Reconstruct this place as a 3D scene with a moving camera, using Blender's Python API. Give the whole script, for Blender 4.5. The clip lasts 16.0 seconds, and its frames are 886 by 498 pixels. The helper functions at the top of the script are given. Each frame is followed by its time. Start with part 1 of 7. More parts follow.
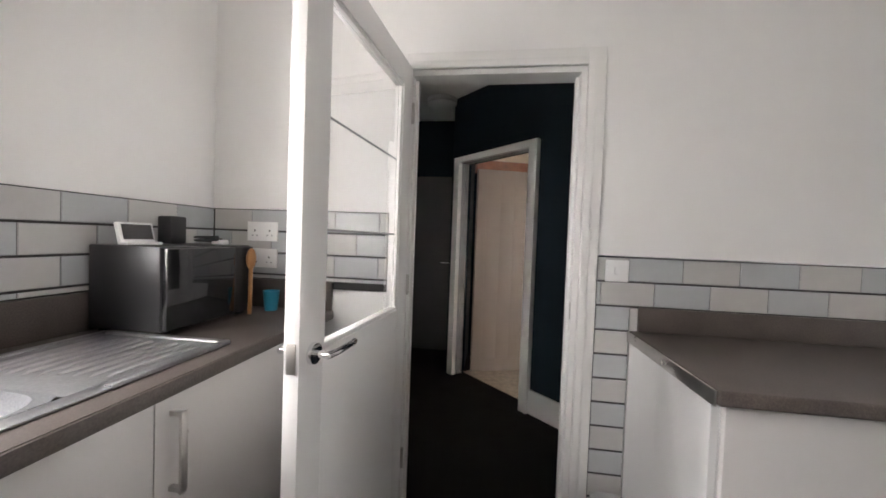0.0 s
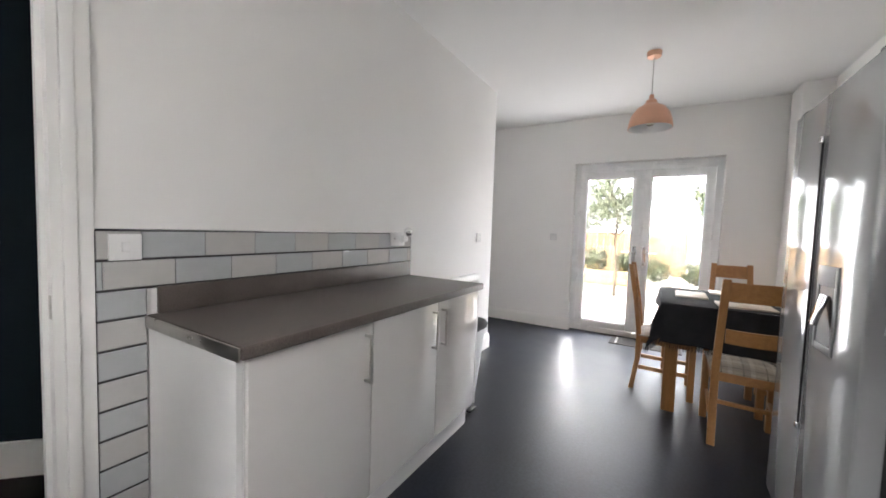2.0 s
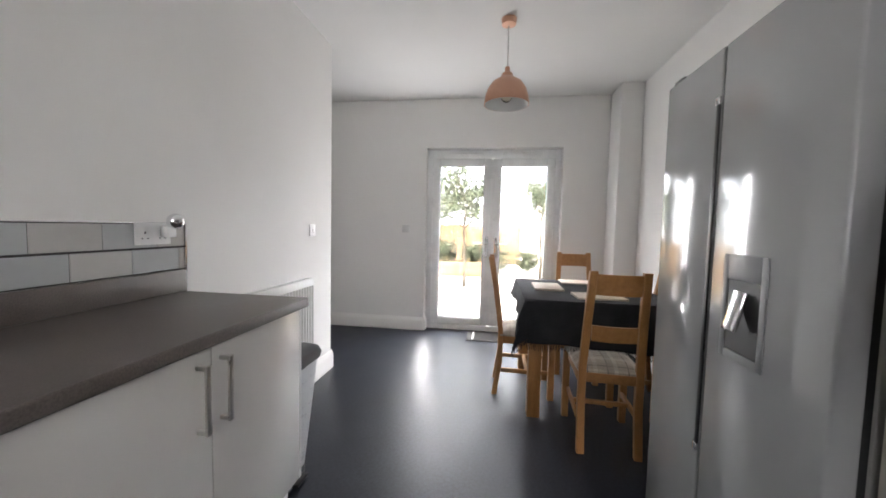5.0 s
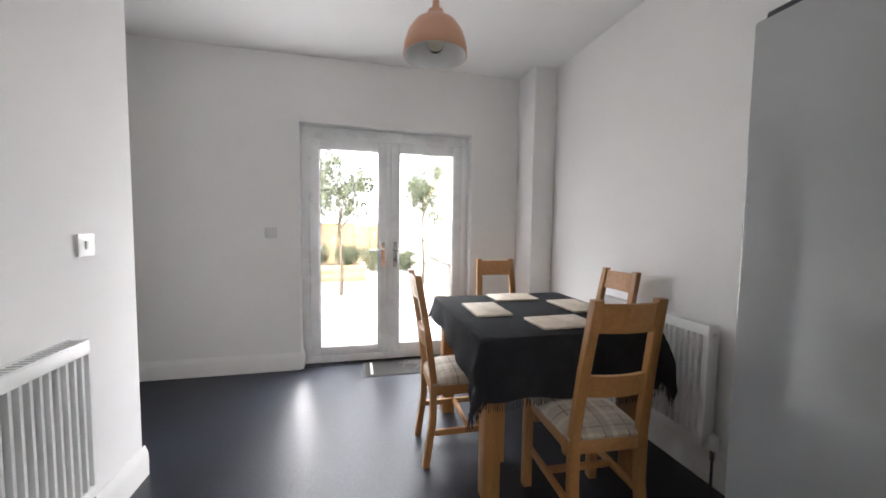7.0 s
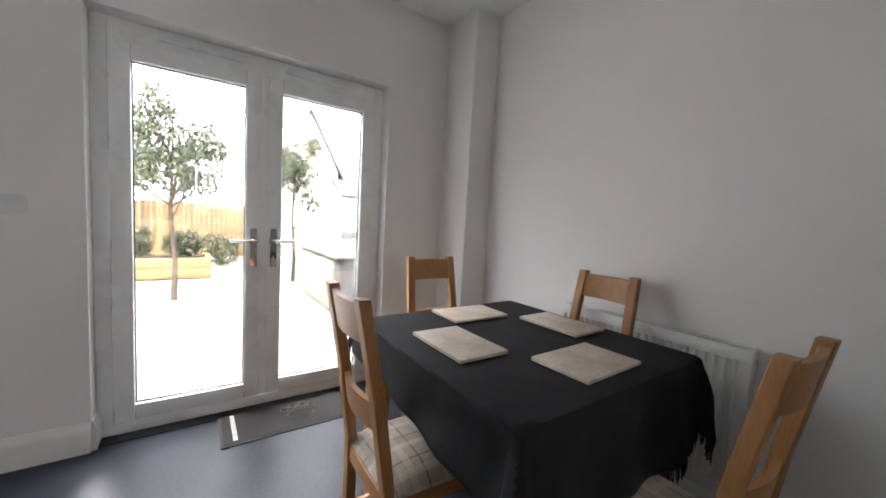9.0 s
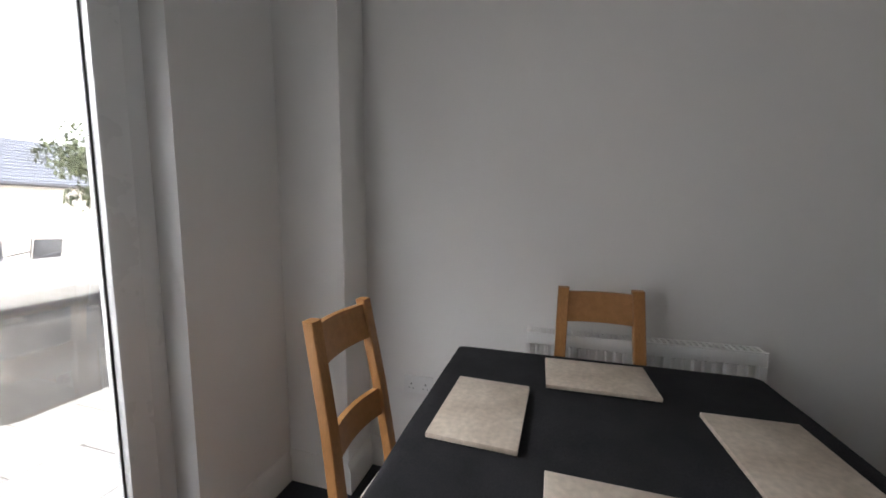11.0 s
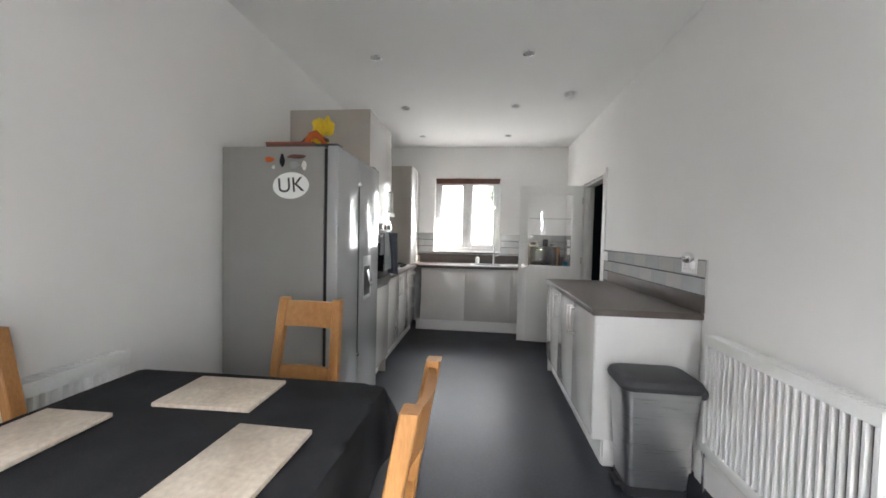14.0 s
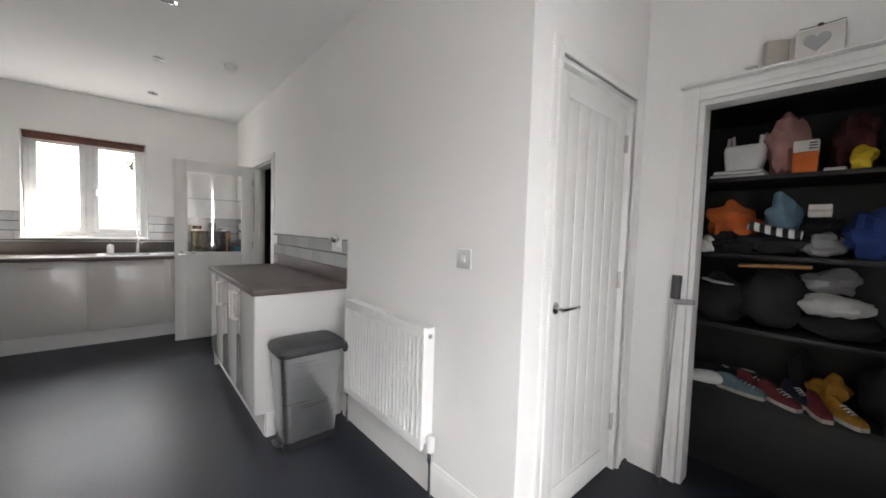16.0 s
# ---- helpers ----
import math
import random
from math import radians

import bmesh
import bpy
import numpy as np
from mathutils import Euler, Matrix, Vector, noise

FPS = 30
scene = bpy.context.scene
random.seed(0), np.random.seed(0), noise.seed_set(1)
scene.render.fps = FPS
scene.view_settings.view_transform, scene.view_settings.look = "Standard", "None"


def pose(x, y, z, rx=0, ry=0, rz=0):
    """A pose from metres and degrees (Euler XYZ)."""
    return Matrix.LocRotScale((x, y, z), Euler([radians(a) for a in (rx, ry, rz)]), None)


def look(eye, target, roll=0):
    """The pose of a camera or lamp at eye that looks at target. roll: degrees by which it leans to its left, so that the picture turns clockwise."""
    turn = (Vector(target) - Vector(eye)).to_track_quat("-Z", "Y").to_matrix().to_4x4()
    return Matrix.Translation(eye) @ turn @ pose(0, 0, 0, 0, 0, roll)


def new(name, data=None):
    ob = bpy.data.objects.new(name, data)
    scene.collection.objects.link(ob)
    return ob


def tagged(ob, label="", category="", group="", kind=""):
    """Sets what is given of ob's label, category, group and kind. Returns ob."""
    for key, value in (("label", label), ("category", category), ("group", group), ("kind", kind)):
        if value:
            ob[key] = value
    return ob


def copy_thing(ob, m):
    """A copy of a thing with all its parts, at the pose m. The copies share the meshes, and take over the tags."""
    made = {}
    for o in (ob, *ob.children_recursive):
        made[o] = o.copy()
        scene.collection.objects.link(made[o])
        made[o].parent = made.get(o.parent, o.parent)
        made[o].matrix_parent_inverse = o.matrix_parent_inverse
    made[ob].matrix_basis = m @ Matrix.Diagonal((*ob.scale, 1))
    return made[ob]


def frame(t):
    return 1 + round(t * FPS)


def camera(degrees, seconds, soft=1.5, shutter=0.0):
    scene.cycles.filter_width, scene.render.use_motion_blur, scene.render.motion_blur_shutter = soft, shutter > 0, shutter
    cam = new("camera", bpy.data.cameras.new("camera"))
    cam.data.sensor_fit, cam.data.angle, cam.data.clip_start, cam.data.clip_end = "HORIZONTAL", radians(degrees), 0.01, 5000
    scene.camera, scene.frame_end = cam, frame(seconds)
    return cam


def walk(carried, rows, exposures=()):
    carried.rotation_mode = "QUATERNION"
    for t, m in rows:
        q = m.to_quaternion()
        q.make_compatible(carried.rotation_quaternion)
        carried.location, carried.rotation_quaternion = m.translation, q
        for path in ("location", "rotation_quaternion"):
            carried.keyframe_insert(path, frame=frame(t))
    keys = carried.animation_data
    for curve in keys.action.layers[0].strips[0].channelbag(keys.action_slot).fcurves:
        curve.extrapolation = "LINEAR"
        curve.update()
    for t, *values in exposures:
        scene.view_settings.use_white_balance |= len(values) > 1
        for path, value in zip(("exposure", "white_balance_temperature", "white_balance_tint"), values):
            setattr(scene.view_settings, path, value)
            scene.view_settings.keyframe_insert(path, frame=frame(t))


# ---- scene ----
cam = camera(102.0, 16.0, soft=1.7)
PATH = [
    (0, (0.476, 1.152, 1.241), (0.198, 3.132, 1.185), 2.1),
    (0.5, (0.488, 1.219, 1.235), (0.96, 3.161, 1.171), 2.7),
    (1, (0.498, 1.204, 1.24), (1.69, 2.808, 1.142), 2.2),
    (1.5, (0.477, 1.184, 1.231), (2.02, 2.453, 1.138), 2.4),
    (2, (0.494, 1.159, 1.233), (2.207, 2.186, 1.122), 1.9),
    (2.5, (0.516, 1.146, 1.234), (2.336, 1.968, 1.11), 2.0),
    (3, (0.581, 1.164, 1.228), (2.454, 1.847, 1.071), 1.8),
    (3.5, (0.7, 1.165, 1.22), (2.613, 1.724, 1.044), 1.5),
    (4, (0.798, 1.184, 1.213), (2.738, 1.629, 1.024), 1.9),
    (4.2, (0.861, 1.221, 1.203), (2.814, 1.621, 1.045), 1.6),
    (6.3, (1.704, 1.449, 1.214), (3.699, 1.377, 1.092), 1.8),
    (6.5, (1.795, 1.485, 1.208), (3.784, 1.304, 1.105), 1.5),
    (7, (1.988, 1.631, 1.252), (3.929, 1.169, 1.125), 0.8),
    (7.5, (2.236, 1.669, 1.209), (4.116, 1.004, 1.057), 0.8),
    (8, (2.476, 1.689, 1.216), (4.301, 0.885, 1.065), 1.6),
    (8.2, (2.562, 1.706, 1.207), (4.351, 0.826, 1.054), 1.9),
    (10.3, (3.676, 1.588, 1.264), (4.799, -0.06, 1.114), 1.6),
    (10.5, (3.819, 1.567, 1.3), (4.782, -0.179, 1.142), 0.7),
    (11, (4.058, 1.491, 1.285), (4.617, -0.419, 1.079), 0.1),
    (11.5, (4.251, 1.402, 1.285), (4.192, -0.589, 1.1), -0.3),
    (12, (4.368, 1.338, 1.303), (3.561, -0.488, 1.177), 1.5),
    (12.5, (4.479, 1.315, 1.314), (3.044, -0.074, 1.208), 2.3),
    (13, (4.534, 1.394, 1.293), (2.786, 0.424, 1.229), 1.5),
    (13.5, (4.561, 1.451, 1.267), (2.634, 0.93, 1.144), 2.8),
    (14, (4.615, 1.444, 1.292), (2.628, 1.228, 1.224), 1.3),
    (14.5, (4.672, 1.457, 1.294), (2.674, 1.455, 1.216), -1.1),
    (15, (4.67, 1.48, 1.287), (2.72, 1.912, 1.183), 0.4),
    (15.5, (4.702, 1.534, 1.286), (2.96, 2.508, 1.161), 1.3),
    (16, (4.773, 1.557, 1.28), (3.267, 2.869, 1.178), 1.8),
]
EXPOSURES = [(0.0, 4.45, 6800, 15), (1.5, 4.45, 6620, 13), (4.0, 4.3, 6620, 13), (8.0, 4.1, 6520, 13), (10.5, 3.0, 6560, 13), (11.0, 3.1, 6560, 13), (11.5, 3.95, 6540, 10), (12.5, 4.25, 6520, 10), (14.5, 4.2, 6540, 11), (16.0, 4.05, 6660, 12)]
walk(cam, [(t, look(eye, target, roll)) for t, eye, target, roll in PATH], EXPOSURES)

# ---- daylight ----
SUN_FROM = Vector((-0.42, 0.78, 0.95)).normalized()
world = bpy.data.worlds.new("sky")
scene.world = world
world.use_nodes = True
wn = world.node_tree.nodes
sky = wn.new("ShaderNodeTexSky")
sky.sky_type = "NISHITA"
sky.sun_disc = False
sky.sun_elevation = math.asin(SUN_FROM.z)
sky.sun_rotation = math.atan2(SUN_FROM.x, SUN_FROM.y)
sky.air_density, sky.dust_density = 1.0, 4.0
# thin bright haze and cloud over the blue
cloud = wn.new("ShaderNodeTexNoise")
cloud.inputs["Scale"].default_value = 2.2
cloud.inputs["Detail"].default_value = 5
veil = wn.new("ShaderNodeMapRange")
veil.inputs["From Min"].default_value, veil.inputs["From Max"].default_value = 0.35, 0.65
veil.inputs["To Min"].default_value, veil.inputs["To Max"].default_value = 0.75, 0.95
haze = wn.new("ShaderNodeMix")
haze.data_type = "RGBA"
haze.inputs["B"].default_value = (20.0, 20.4, 21.4, 1)
for a_, b_ in ((cloud.outputs[0], veil.inputs["Value"]), (veil.outputs[0], haze.inputs["Factor"]), (sky.outputs[0], haze.inputs["A"]), (haze.outputs["Result"], wn["Background"].inputs[0])):
    world.node_tree.links.new(a_, b_)
wn["Background"].inputs[1].default_value = 0.15


def lamp(name, kind, energy, m, **kw):
    data = bpy.data.lights.new(name, kind)
    data.energy = energy
    data.color = kw.get("color", (1, 1, 1))
    if kind == "AREA":
        data.shape = "RECTANGLE"
        data.size, data.size_y = kw["size"]
    if kind == "SUN":
        data.angle = radians(0.6)
    ob = new(name, data)
    ob.matrix_basis = m
    return ob


lamp("sun", "SUN", 3.4, look(SUN_FROM * 20, (0, 0, 0)), color=(1.0, 0.95, 0.87))
# unseen fill lamps, added for skylight before both glazed openings and far-room daylight
lamp("french_door_sky_fill", "AREA", 45, look((7.0, 1.36, 3.55), (2.4, 1.36, 1.5)), size=(3.4, 1.2), color=(0.95, 0.98, 1.0))
lamp("window_sky_fill", "AREA", 15, look((-2.7, 1.2, 3.3), (2.2, 1.2, 1.4)), size=(2.4, 1.0), color=(0.97, 0.985, 1.0))
lamp("far_room_fill", "AREA", 0.055, look((1.95, 5.3, 1.6), (0.6, 4.6, 1.2)), size=(0.9, 1.1), color=(1.0, 0.93, 0.85))
# thin strip lamps added at the jambs as fill; no lamp stands there
for y in (2.093,):
    lamp("french_door_strip_fill", "AREA", 1.0, look((5.214, y, 1.1), (3.0, y, 1.1)), size=(0.014, 1.8), color=(0.96, 0.98, 1.0))
for y in (0.727, 1.688):
    lamp("window_strip_fill", "AREA", 0.36, look((-0.816, y, 1.6), (3.0, y, 1.6)), size=(0.014, 0.85), color=(0.98, 0.99, 1.0))

# ---- materials ----
def mat(name, color, rough=0.5, metal=0.0, vary=0.06, scale=6.0, fine=0.0, fine_scale=120.0, bump=0.0, bump_scale=200.0,
        coat=0.0, rough_vary=0.08, stretch=(1, 1, 1), color2=None, sheen=0.0, bump_depth=0.002):
    """A surface whose colour, gloss and relief vary at a large and a fine scale."""
    m = bpy.data.materials.new(name)
    m.use_nodes = True
    nt = m.node_tree
    n, l = nt.nodes, nt.links
    bs = n["Principled BSDF"]
    tc = n.new("ShaderNodeTexCoord")
    mp = n.new("ShaderNodeMapping")
    mp.inputs["Scale"].default_value = stretch
    l.new(tc.outputs["Object"], mp.inputs[0])
    big = n.new("ShaderNodeTexNoise")
    big.inputs["Scale"].default_value, big.inputs["Detail"].default_value = scale, 4
    l.new(mp.outputs[0], big.inputs[0])
    ramp = n.new("ShaderNodeValToRGB")
    lo = [max(0, c * (1 - vary)) for c in color] if color2 is None else color
    hi = [min(1, c * (1 + vary)) for c in color] if color2 is None else color2
    ramp.color_ramp.elements[0].color, ramp.color_ramp.elements[1].color = (*lo, 1), (*hi, 1)
    ramp.color_ramp.elements[0].position, ramp.color_ramp.elements[1].position = 0.32, 0.68
    l.new(big.outputs[0], ramp.inputs[0])
    out = ramp.outputs[0]
    if fine:
        sm = n.new("ShaderNodeTexNoise")
        sm.inputs["Scale"].default_value, sm.inputs["Detail"].default_value = fine_scale, 3
        l.new(mp.outputs[0], sm.inputs[0])
        mr = n.new("ShaderNodeMapRange")
        mr.inputs[1].default_value, mr.inputs[2].default_value = 0.3, 0.7
        mr.inputs[3].default_value, mr.inputs[4].default_value = 1 - fine, 1 + fine
        l.new(sm.outputs[0], mr.inputs[0])
        mul = n.new("ShaderNodeVectorMath")
        mul.operation = "MULTIPLY"
        l.new(out, mul.inputs[0])
        l.new(mr.outputs[0], mul.inputs[1])
        out = mul.outputs[0]
    l.new(out, bs.inputs["Base Color"])
    rr = n.new("ShaderNodeMapRange")
    rr.inputs[3].default_value, rr.inputs[4].default_value = max(0.02, rough - rough_vary), min(1, rough + rough_vary)
    l.new(big.outputs[0], rr.inputs[0])
    l.new(rr.outputs[0], bs.inputs["Roughness"])
    bs.inputs["Metallic"].default_value = metal
    bs.inputs["Coat Weight"].default_value = coat
    bs.inputs["Coat Roughness"].default_value = 0.06
    bs.inputs["Sheen Weight"].default_value = sheen
    if bump:
        bn = n.new("ShaderNodeTexNoise")
        bn.inputs["Scale"].default_value, bn.inputs["Detail"].default_value = bump_scale, 4
        l.new(mp.outputs[0], bn.inputs[0])
        bp = n.new("ShaderNodeBump")
        bp.inputs["Strength"].default_value, bp.inputs["Distance"].default_value = bump, bump_depth
        l.new(bn.outputs[0], bp.inputs["Height"])
        l.new(bp.outputs[0], bs.inputs["Normal"])
    return m


M_FLOOR_SPEC = 0.3


def by_piece(m, colors):
    """Lets each piece take one of the colours, by its own random number."""
    n, l = m.node_tree.nodes, m.node_tree.links
    oi = n.new("ShaderNodeObjectInfo")
    rp = n.new("ShaderNodeValToRGB")
    rp.color_ramp.interpolation = "CONSTANT"
    e = rp.color_ramp.elements
    while len(e) < len(colors):
        e.new(0.5)
    for i, c in enumerate(colors):
        e[i].position, e[i].color = i / len(colors), (*c, 1)
    l.new(oi.outputs["Random"], rp.inputs[0])
    bs = n["Principled BSDF"]
    old = bs.inputs["Base Color"].links[0].from_socket
    mul = n.new("ShaderNodeVectorMath")
    mul.operation = "MULTIPLY"
    l.new(old, mul.inputs[0])
    l.new(rp.outputs[0], mul.inputs[1])
    l.new(mul.outputs[0], bs.inputs["Base Color"])
    return m


def glass(name, tint=(1, 1, 1), rough=0.0):
    m = bpy.data.materials.new(name)
    m.use_nodes = True
    bs = m.node_tree.nodes["Principled BSDF"]
    bs.inputs["Base Color"].default_value = (*tint, 1)
    bs.inputs["Roughness"].default_value = rough
    bs.inputs["Transmission Weight"].default_value = 1
    bs.inputs["IOR"].default_value = 1.45
    return m


def plaid(name):
    """Beige wool with dark brown and pale stripes both ways."""
    m = mat(name, (0.42, 0.36, 0.29), 0.9, vary=0.08, scale=30, fine=0.15, fine_scale=400, bump=0.5, bump_scale=500, sheen=0.3)
    n, l = m.node_tree.nodes, m.node_tree.links
    bs = n["Principled BSDF"]
    out = bs.inputs["Base Color"].links[0].from_socket
    tc = n.new("ShaderNodeTexCoord")
    sep = n.new("ShaderNodeSeparateXYZ")
    l.new(tc.outputs["Object"], sep.inputs[0])
    for axis, period, width, shift, tone in ((0, .105, .006, 0.0, (.10, .07, .055)), (1, .105, .006, .03, (.10, .07, .055)),
                                             (0, .105, .022, .05, (.62, .57, .5)), (1, .105, .022, .08, (.62, .57, .5)),
                                             (0, .21, .04, .015, (.27, .235, .2)), (1, .21, .04, .06, (.27, .235, .2))):
        add = n.new("ShaderNodeMath")
        add.operation = "ADD"
        add.inputs[1].default_value = 5 + shift
        l.new(sep.outputs[axis], add.inputs[0])
        mod = n.new("ShaderNodeMath")
        mod.operation = "MODULO"
        mod.inputs[1].default_value = period
        l.new(add.outputs[0], mod.inputs[0])
        less = n.new("ShaderNodeMath")
        less.operation = "LESS_THAN"
        less.inputs[1].default_value = width
        l.new(mod.outputs[0], less.inputs[0])
        fac = n.new("ShaderNodeMath")
        fac.operation = "MULTIPLY"
        fac.inputs[1].default_value = 0.72 if width < .01 else 0.45
        l.new(less.outputs[0], fac.inputs[0])
        mix = n.new("ShaderNodeMix")
        mix.data_type = "RGBA"
        l.new(fac.outputs[0], mix.inputs[0])
        l.new(out, mix.inputs[6])
        mix.inputs[7].default_value = (*tone, 1)
        out = mix.outputs[2]
    l.new(out, bs.inputs["Base Color"])
    return m


def stripes(name, a, b, axis, period):
    m = mat(name, a, 0.85)
    n, l = m.node_tree.nodes, m.node_tree.links
    tc = n.new("ShaderNodeTexCoord")
    sep = n.new("ShaderNodeSeparateXYZ")
    l.new(tc.outputs["Object"], sep.inputs[0])
    mod = n.new("ShaderNodeMath")
    mod.operation = "PINGPONG"
    mod.inputs[1].default_value = period
    l.new(sep.outputs[axis], mod.inputs[0])
    less = n.new("ShaderNodeMath")
    less.operation = "LESS_THAN"
    less.inputs[1].default_value = period / 2
    l.new(mod.outputs[0], less.inputs[0])
    mix = n.new("ShaderNodeMix")
    mix.data_type = "RGBA"
    l.new(less.outputs[0], mix.inputs[0])
    mix.inputs[6].default_value, mix.inputs[7].default_value = (*a, 1), (*b, 1)
    l.new(mix.outputs[2], n["Principled BSDF"].inputs["Base Color"])
    return m


M_WALL = mat("white_emulsion", (0.835, 0.825, 0.81), 0.75, vary=0.018, scale=1.6, bump=0.12, bump_scale=260)
M_CEIL = mat("ceiling_emulsion", (0.85, 0.845, 0.83), 0.8, vary=0.015, scale=1.2, bump=0.1, bump_scale=220)
M_NAVY = mat("navy_emulsion", (0.006, 0.013, 0.021), 0.6, vary=0.12, scale=2, bump=0.1)
M_CREAM = mat("cream_emulsion", (0.62, 0.5, 0.4), 0.7, vary=0.04, scale=2)
M_TRIM = mat("white_gloss_paint", (0.82, 0.81, 0.79), 0.32, vary=0.02, scale=4, bump=0.06, bump_scale=90)
M_UPVC = mat("white_upvc", (0.84, 0.85, 0.85), 0.28, vary=0.015, scale=5)
M_FLOOR = mat("charcoal_vinyl", (0.0155, 0.0178, 0.025), 0.39, vary=0.22, scale=3.5, fine=0.25, fine_scale=60, rough_vary=0.1, bump=0.12, bump_scale=70)
M_FLOOR.node_tree.nodes["Principled BSDF"].inputs["Specular IOR Level"].default_value = M_FLOOR_SPEC
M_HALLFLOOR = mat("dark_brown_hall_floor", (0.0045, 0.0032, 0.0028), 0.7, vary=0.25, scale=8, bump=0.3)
M_WORKTOP = mat("taupe_laminate", (0.094, 0.0765, 0.068), 0.42, vary=0.14, scale=9, fine=0.22, fine_scale=240, rough_vary=0.06, bump=0.1, bump_scale=300)
M_UNIT = mat("cream_gloss_unit", (0.58, 0.56, 0.54), 0.14, vary=0.02, scale=3, coat=0.5, rough_vary=0.05)
M_CARCASS = mat("white_carcass", (0.69, 0.68, 0.67), 0.4, vary=0.02, scale=4)
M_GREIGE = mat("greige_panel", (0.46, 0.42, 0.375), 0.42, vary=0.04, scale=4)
M_STEEL = mat("brushed_steel", (0.62, 0.62, 0.62), 0.3, metal=1.0, vary=0.05, scale=5, stretch=(1, 1, 60), bump=0.05, bump_scale=40)
M_OVENSTEEL = mat("oven_steel", (0.34, 0.335, 0.33), 0.3, metal=1.0, vary=0.05, scale=5, stretch=(60, 1, 1), bump=0.05, bump_scale=40)
M_BASKET = mat("grey_woven_plastic", (0.42, 0.42, 0.42), 0.6, vary=0.12, scale=25, bump=0.4, bump_scale=90)
M_PLATE = mat("satin_wall_plate", (0.68, 0.68, 0.67), 0.35, metal=0.3, vary=0.04)
M_SATIN = mat("satin_nickel", (0.56, 0.54, 0.51), 0.3, metal=1.0, vary=0.05, scale=20)
M_CHROME = mat("chrome", (0.8, 0.8, 0.81), 0.09, metal=1.0, vary=0.03, scale=15, rough_vary=0.03)
M_FRIDGE = mat("fridge_steel_front", (0.41, 0.415, 0.42), 0.13, metal=0.2, vary=0.03, scale=2, coat=0.1, rough_vary=0.01)
M_FRIDGESIDE = mat("fridge_grey_side", (0.27, 0.262, 0.25), 0.45, vary=0.04, scale=3, bump=0.15, bump_scale=300)
M_RUBBER = mat("black_rubber", (0.012, 0.012, 0.013), 0.6)
M_BLACK = mat("black_plastic", (0.016, 0.016, 0.018), 0.35, vary=0.15)
M_BLACKGLASS = mat("black_glass", (0.012, 0.012, 0.014), 0.06, vary=0.1, rough_vary=0.03, coat=0.4)
M_DARKGREY = mat("dark_grey_plastic", (0.055, 0.055, 0.06), 0.45, vary=0.1)
M_WHITEPLASTIC = mat("white_plastic", (0.8, 0.8, 0.79), 0.35, vary=0.02)
M_GREYPLASTIC = mat("grey_plastic", (0.32, 0.32, 0.33), 0.4)
M_OAK = mat("oiled_oak", (0.345, 0.158, 0.05), 0.42, scale=5, color2=(0.42, 0.204, 0.07), fine=0.14, fine_scale=45, stretch=(7, 7, 0.9), bump=0.15, bump_scale=60)
M_OAKX = mat("oiled_oak_across", (0.345, 0.158, 0.05), 0.42, scale=5, color2=(0.42, 0.204, 0.07), fine=0.14, fine_scale=45, stretch=(0.9, 7, 7), bump=0.15, bump_scale=60)
M_CLOTH = mat("charcoal_wool", (0.020, 0.020, 0.023), 0.95, vary=0.3, scale=9, fine=0.35, fine_scale=350, bump=0.7, bump_scale=420)
M_CLOTH.node_tree.nodes["Principled BSDF"].inputs["Specular IOR Level"].default_value = 0.3
M_STONE = mat("honed_travertine", (0.52, 0.43, 0.345), 0.55, scale=9, color2=(0.67, 0.585, 0.49), fine=0.1, fine_scale=70, bump=0.25, bump_scale=60)
M_PLAID = plaid("plaid_wool")
M_RAD = mat("radiator_enamel", (0.84, 0.84, 0.825), 0.3, vary=0.015, scale=5)
M_COPPER = mat("pink_copper_enamel", (0.70, 0.39, 0.265), 0.33, vary=0.06, scale=8, metal=0.25)
M_GLASS = glass("window_glass")
# the dark tint only dims the bright outdoors seen through these panes
M_PANE = glass("dimming_double_glazing", (0.188, 0.193, 0.193))
M_BULB = glass("bulb_glass", (1, 0.93, 0.82), 0.05)
M_GROUT = mat("dark_grout", (0.03, 0.03, 0.034), 0.9)
M_TILEGROUT = mat("dark_tile_joint", (0.035, 0.034, 0.034), 0.9, vary=0.15, scale=40)
M_TILE_BLUE = by_piece(mat("blue_grey_glazed_tile", (0.93, 0.93, 0.93), 0.16, vary=0.035, scale=14, rough_vary=0.05, bump=0.18, bump_scale=35, coat=0.3),
                       [(0.475, 0.49, 0.50), (0.49, 0.504, 0.515), (0.505, 0.518, 0.526), (0.48, 0.495, 0.506)])
M_TILE = by_piece(mat("beige_glazed_tile", (0.93, 0.93, 0.93), 0.16, vary=0.035, scale=14, rough_vary=0.05, bump=0.18, bump_scale=35, coat=0.3),
                  [(0.55, 0.54, 0.525), (0.575, 0.562, 0.545), (0.53, 0.52, 0.505), (0.56, 0.55, 0.535)])
M_NAVYTOWEL = mat("navy_terry", (0.012, 0.017, 0.04), 0.95, vary=0.3, scale=20, fine=0.4, fine_scale=300, bump=1.0, bump_scale=260, bump_depth=0.004)
M_GREYTOWEL = mat("grey_terry", (0.30, 0.31, 0.32), 0.95, vary=0.1, scale=20, fine=0.25, fine_scale=300, bump=1.0, bump_scale=260, sheen=0.3, bump_depth=0.004)
M_MATGREY = mat("grey_mat_pile", (0.024, 0.0215, 0.0195), 0.95, vary=0.15, scale=20, fine=0.3, fine_scale=300, bump=0.8)
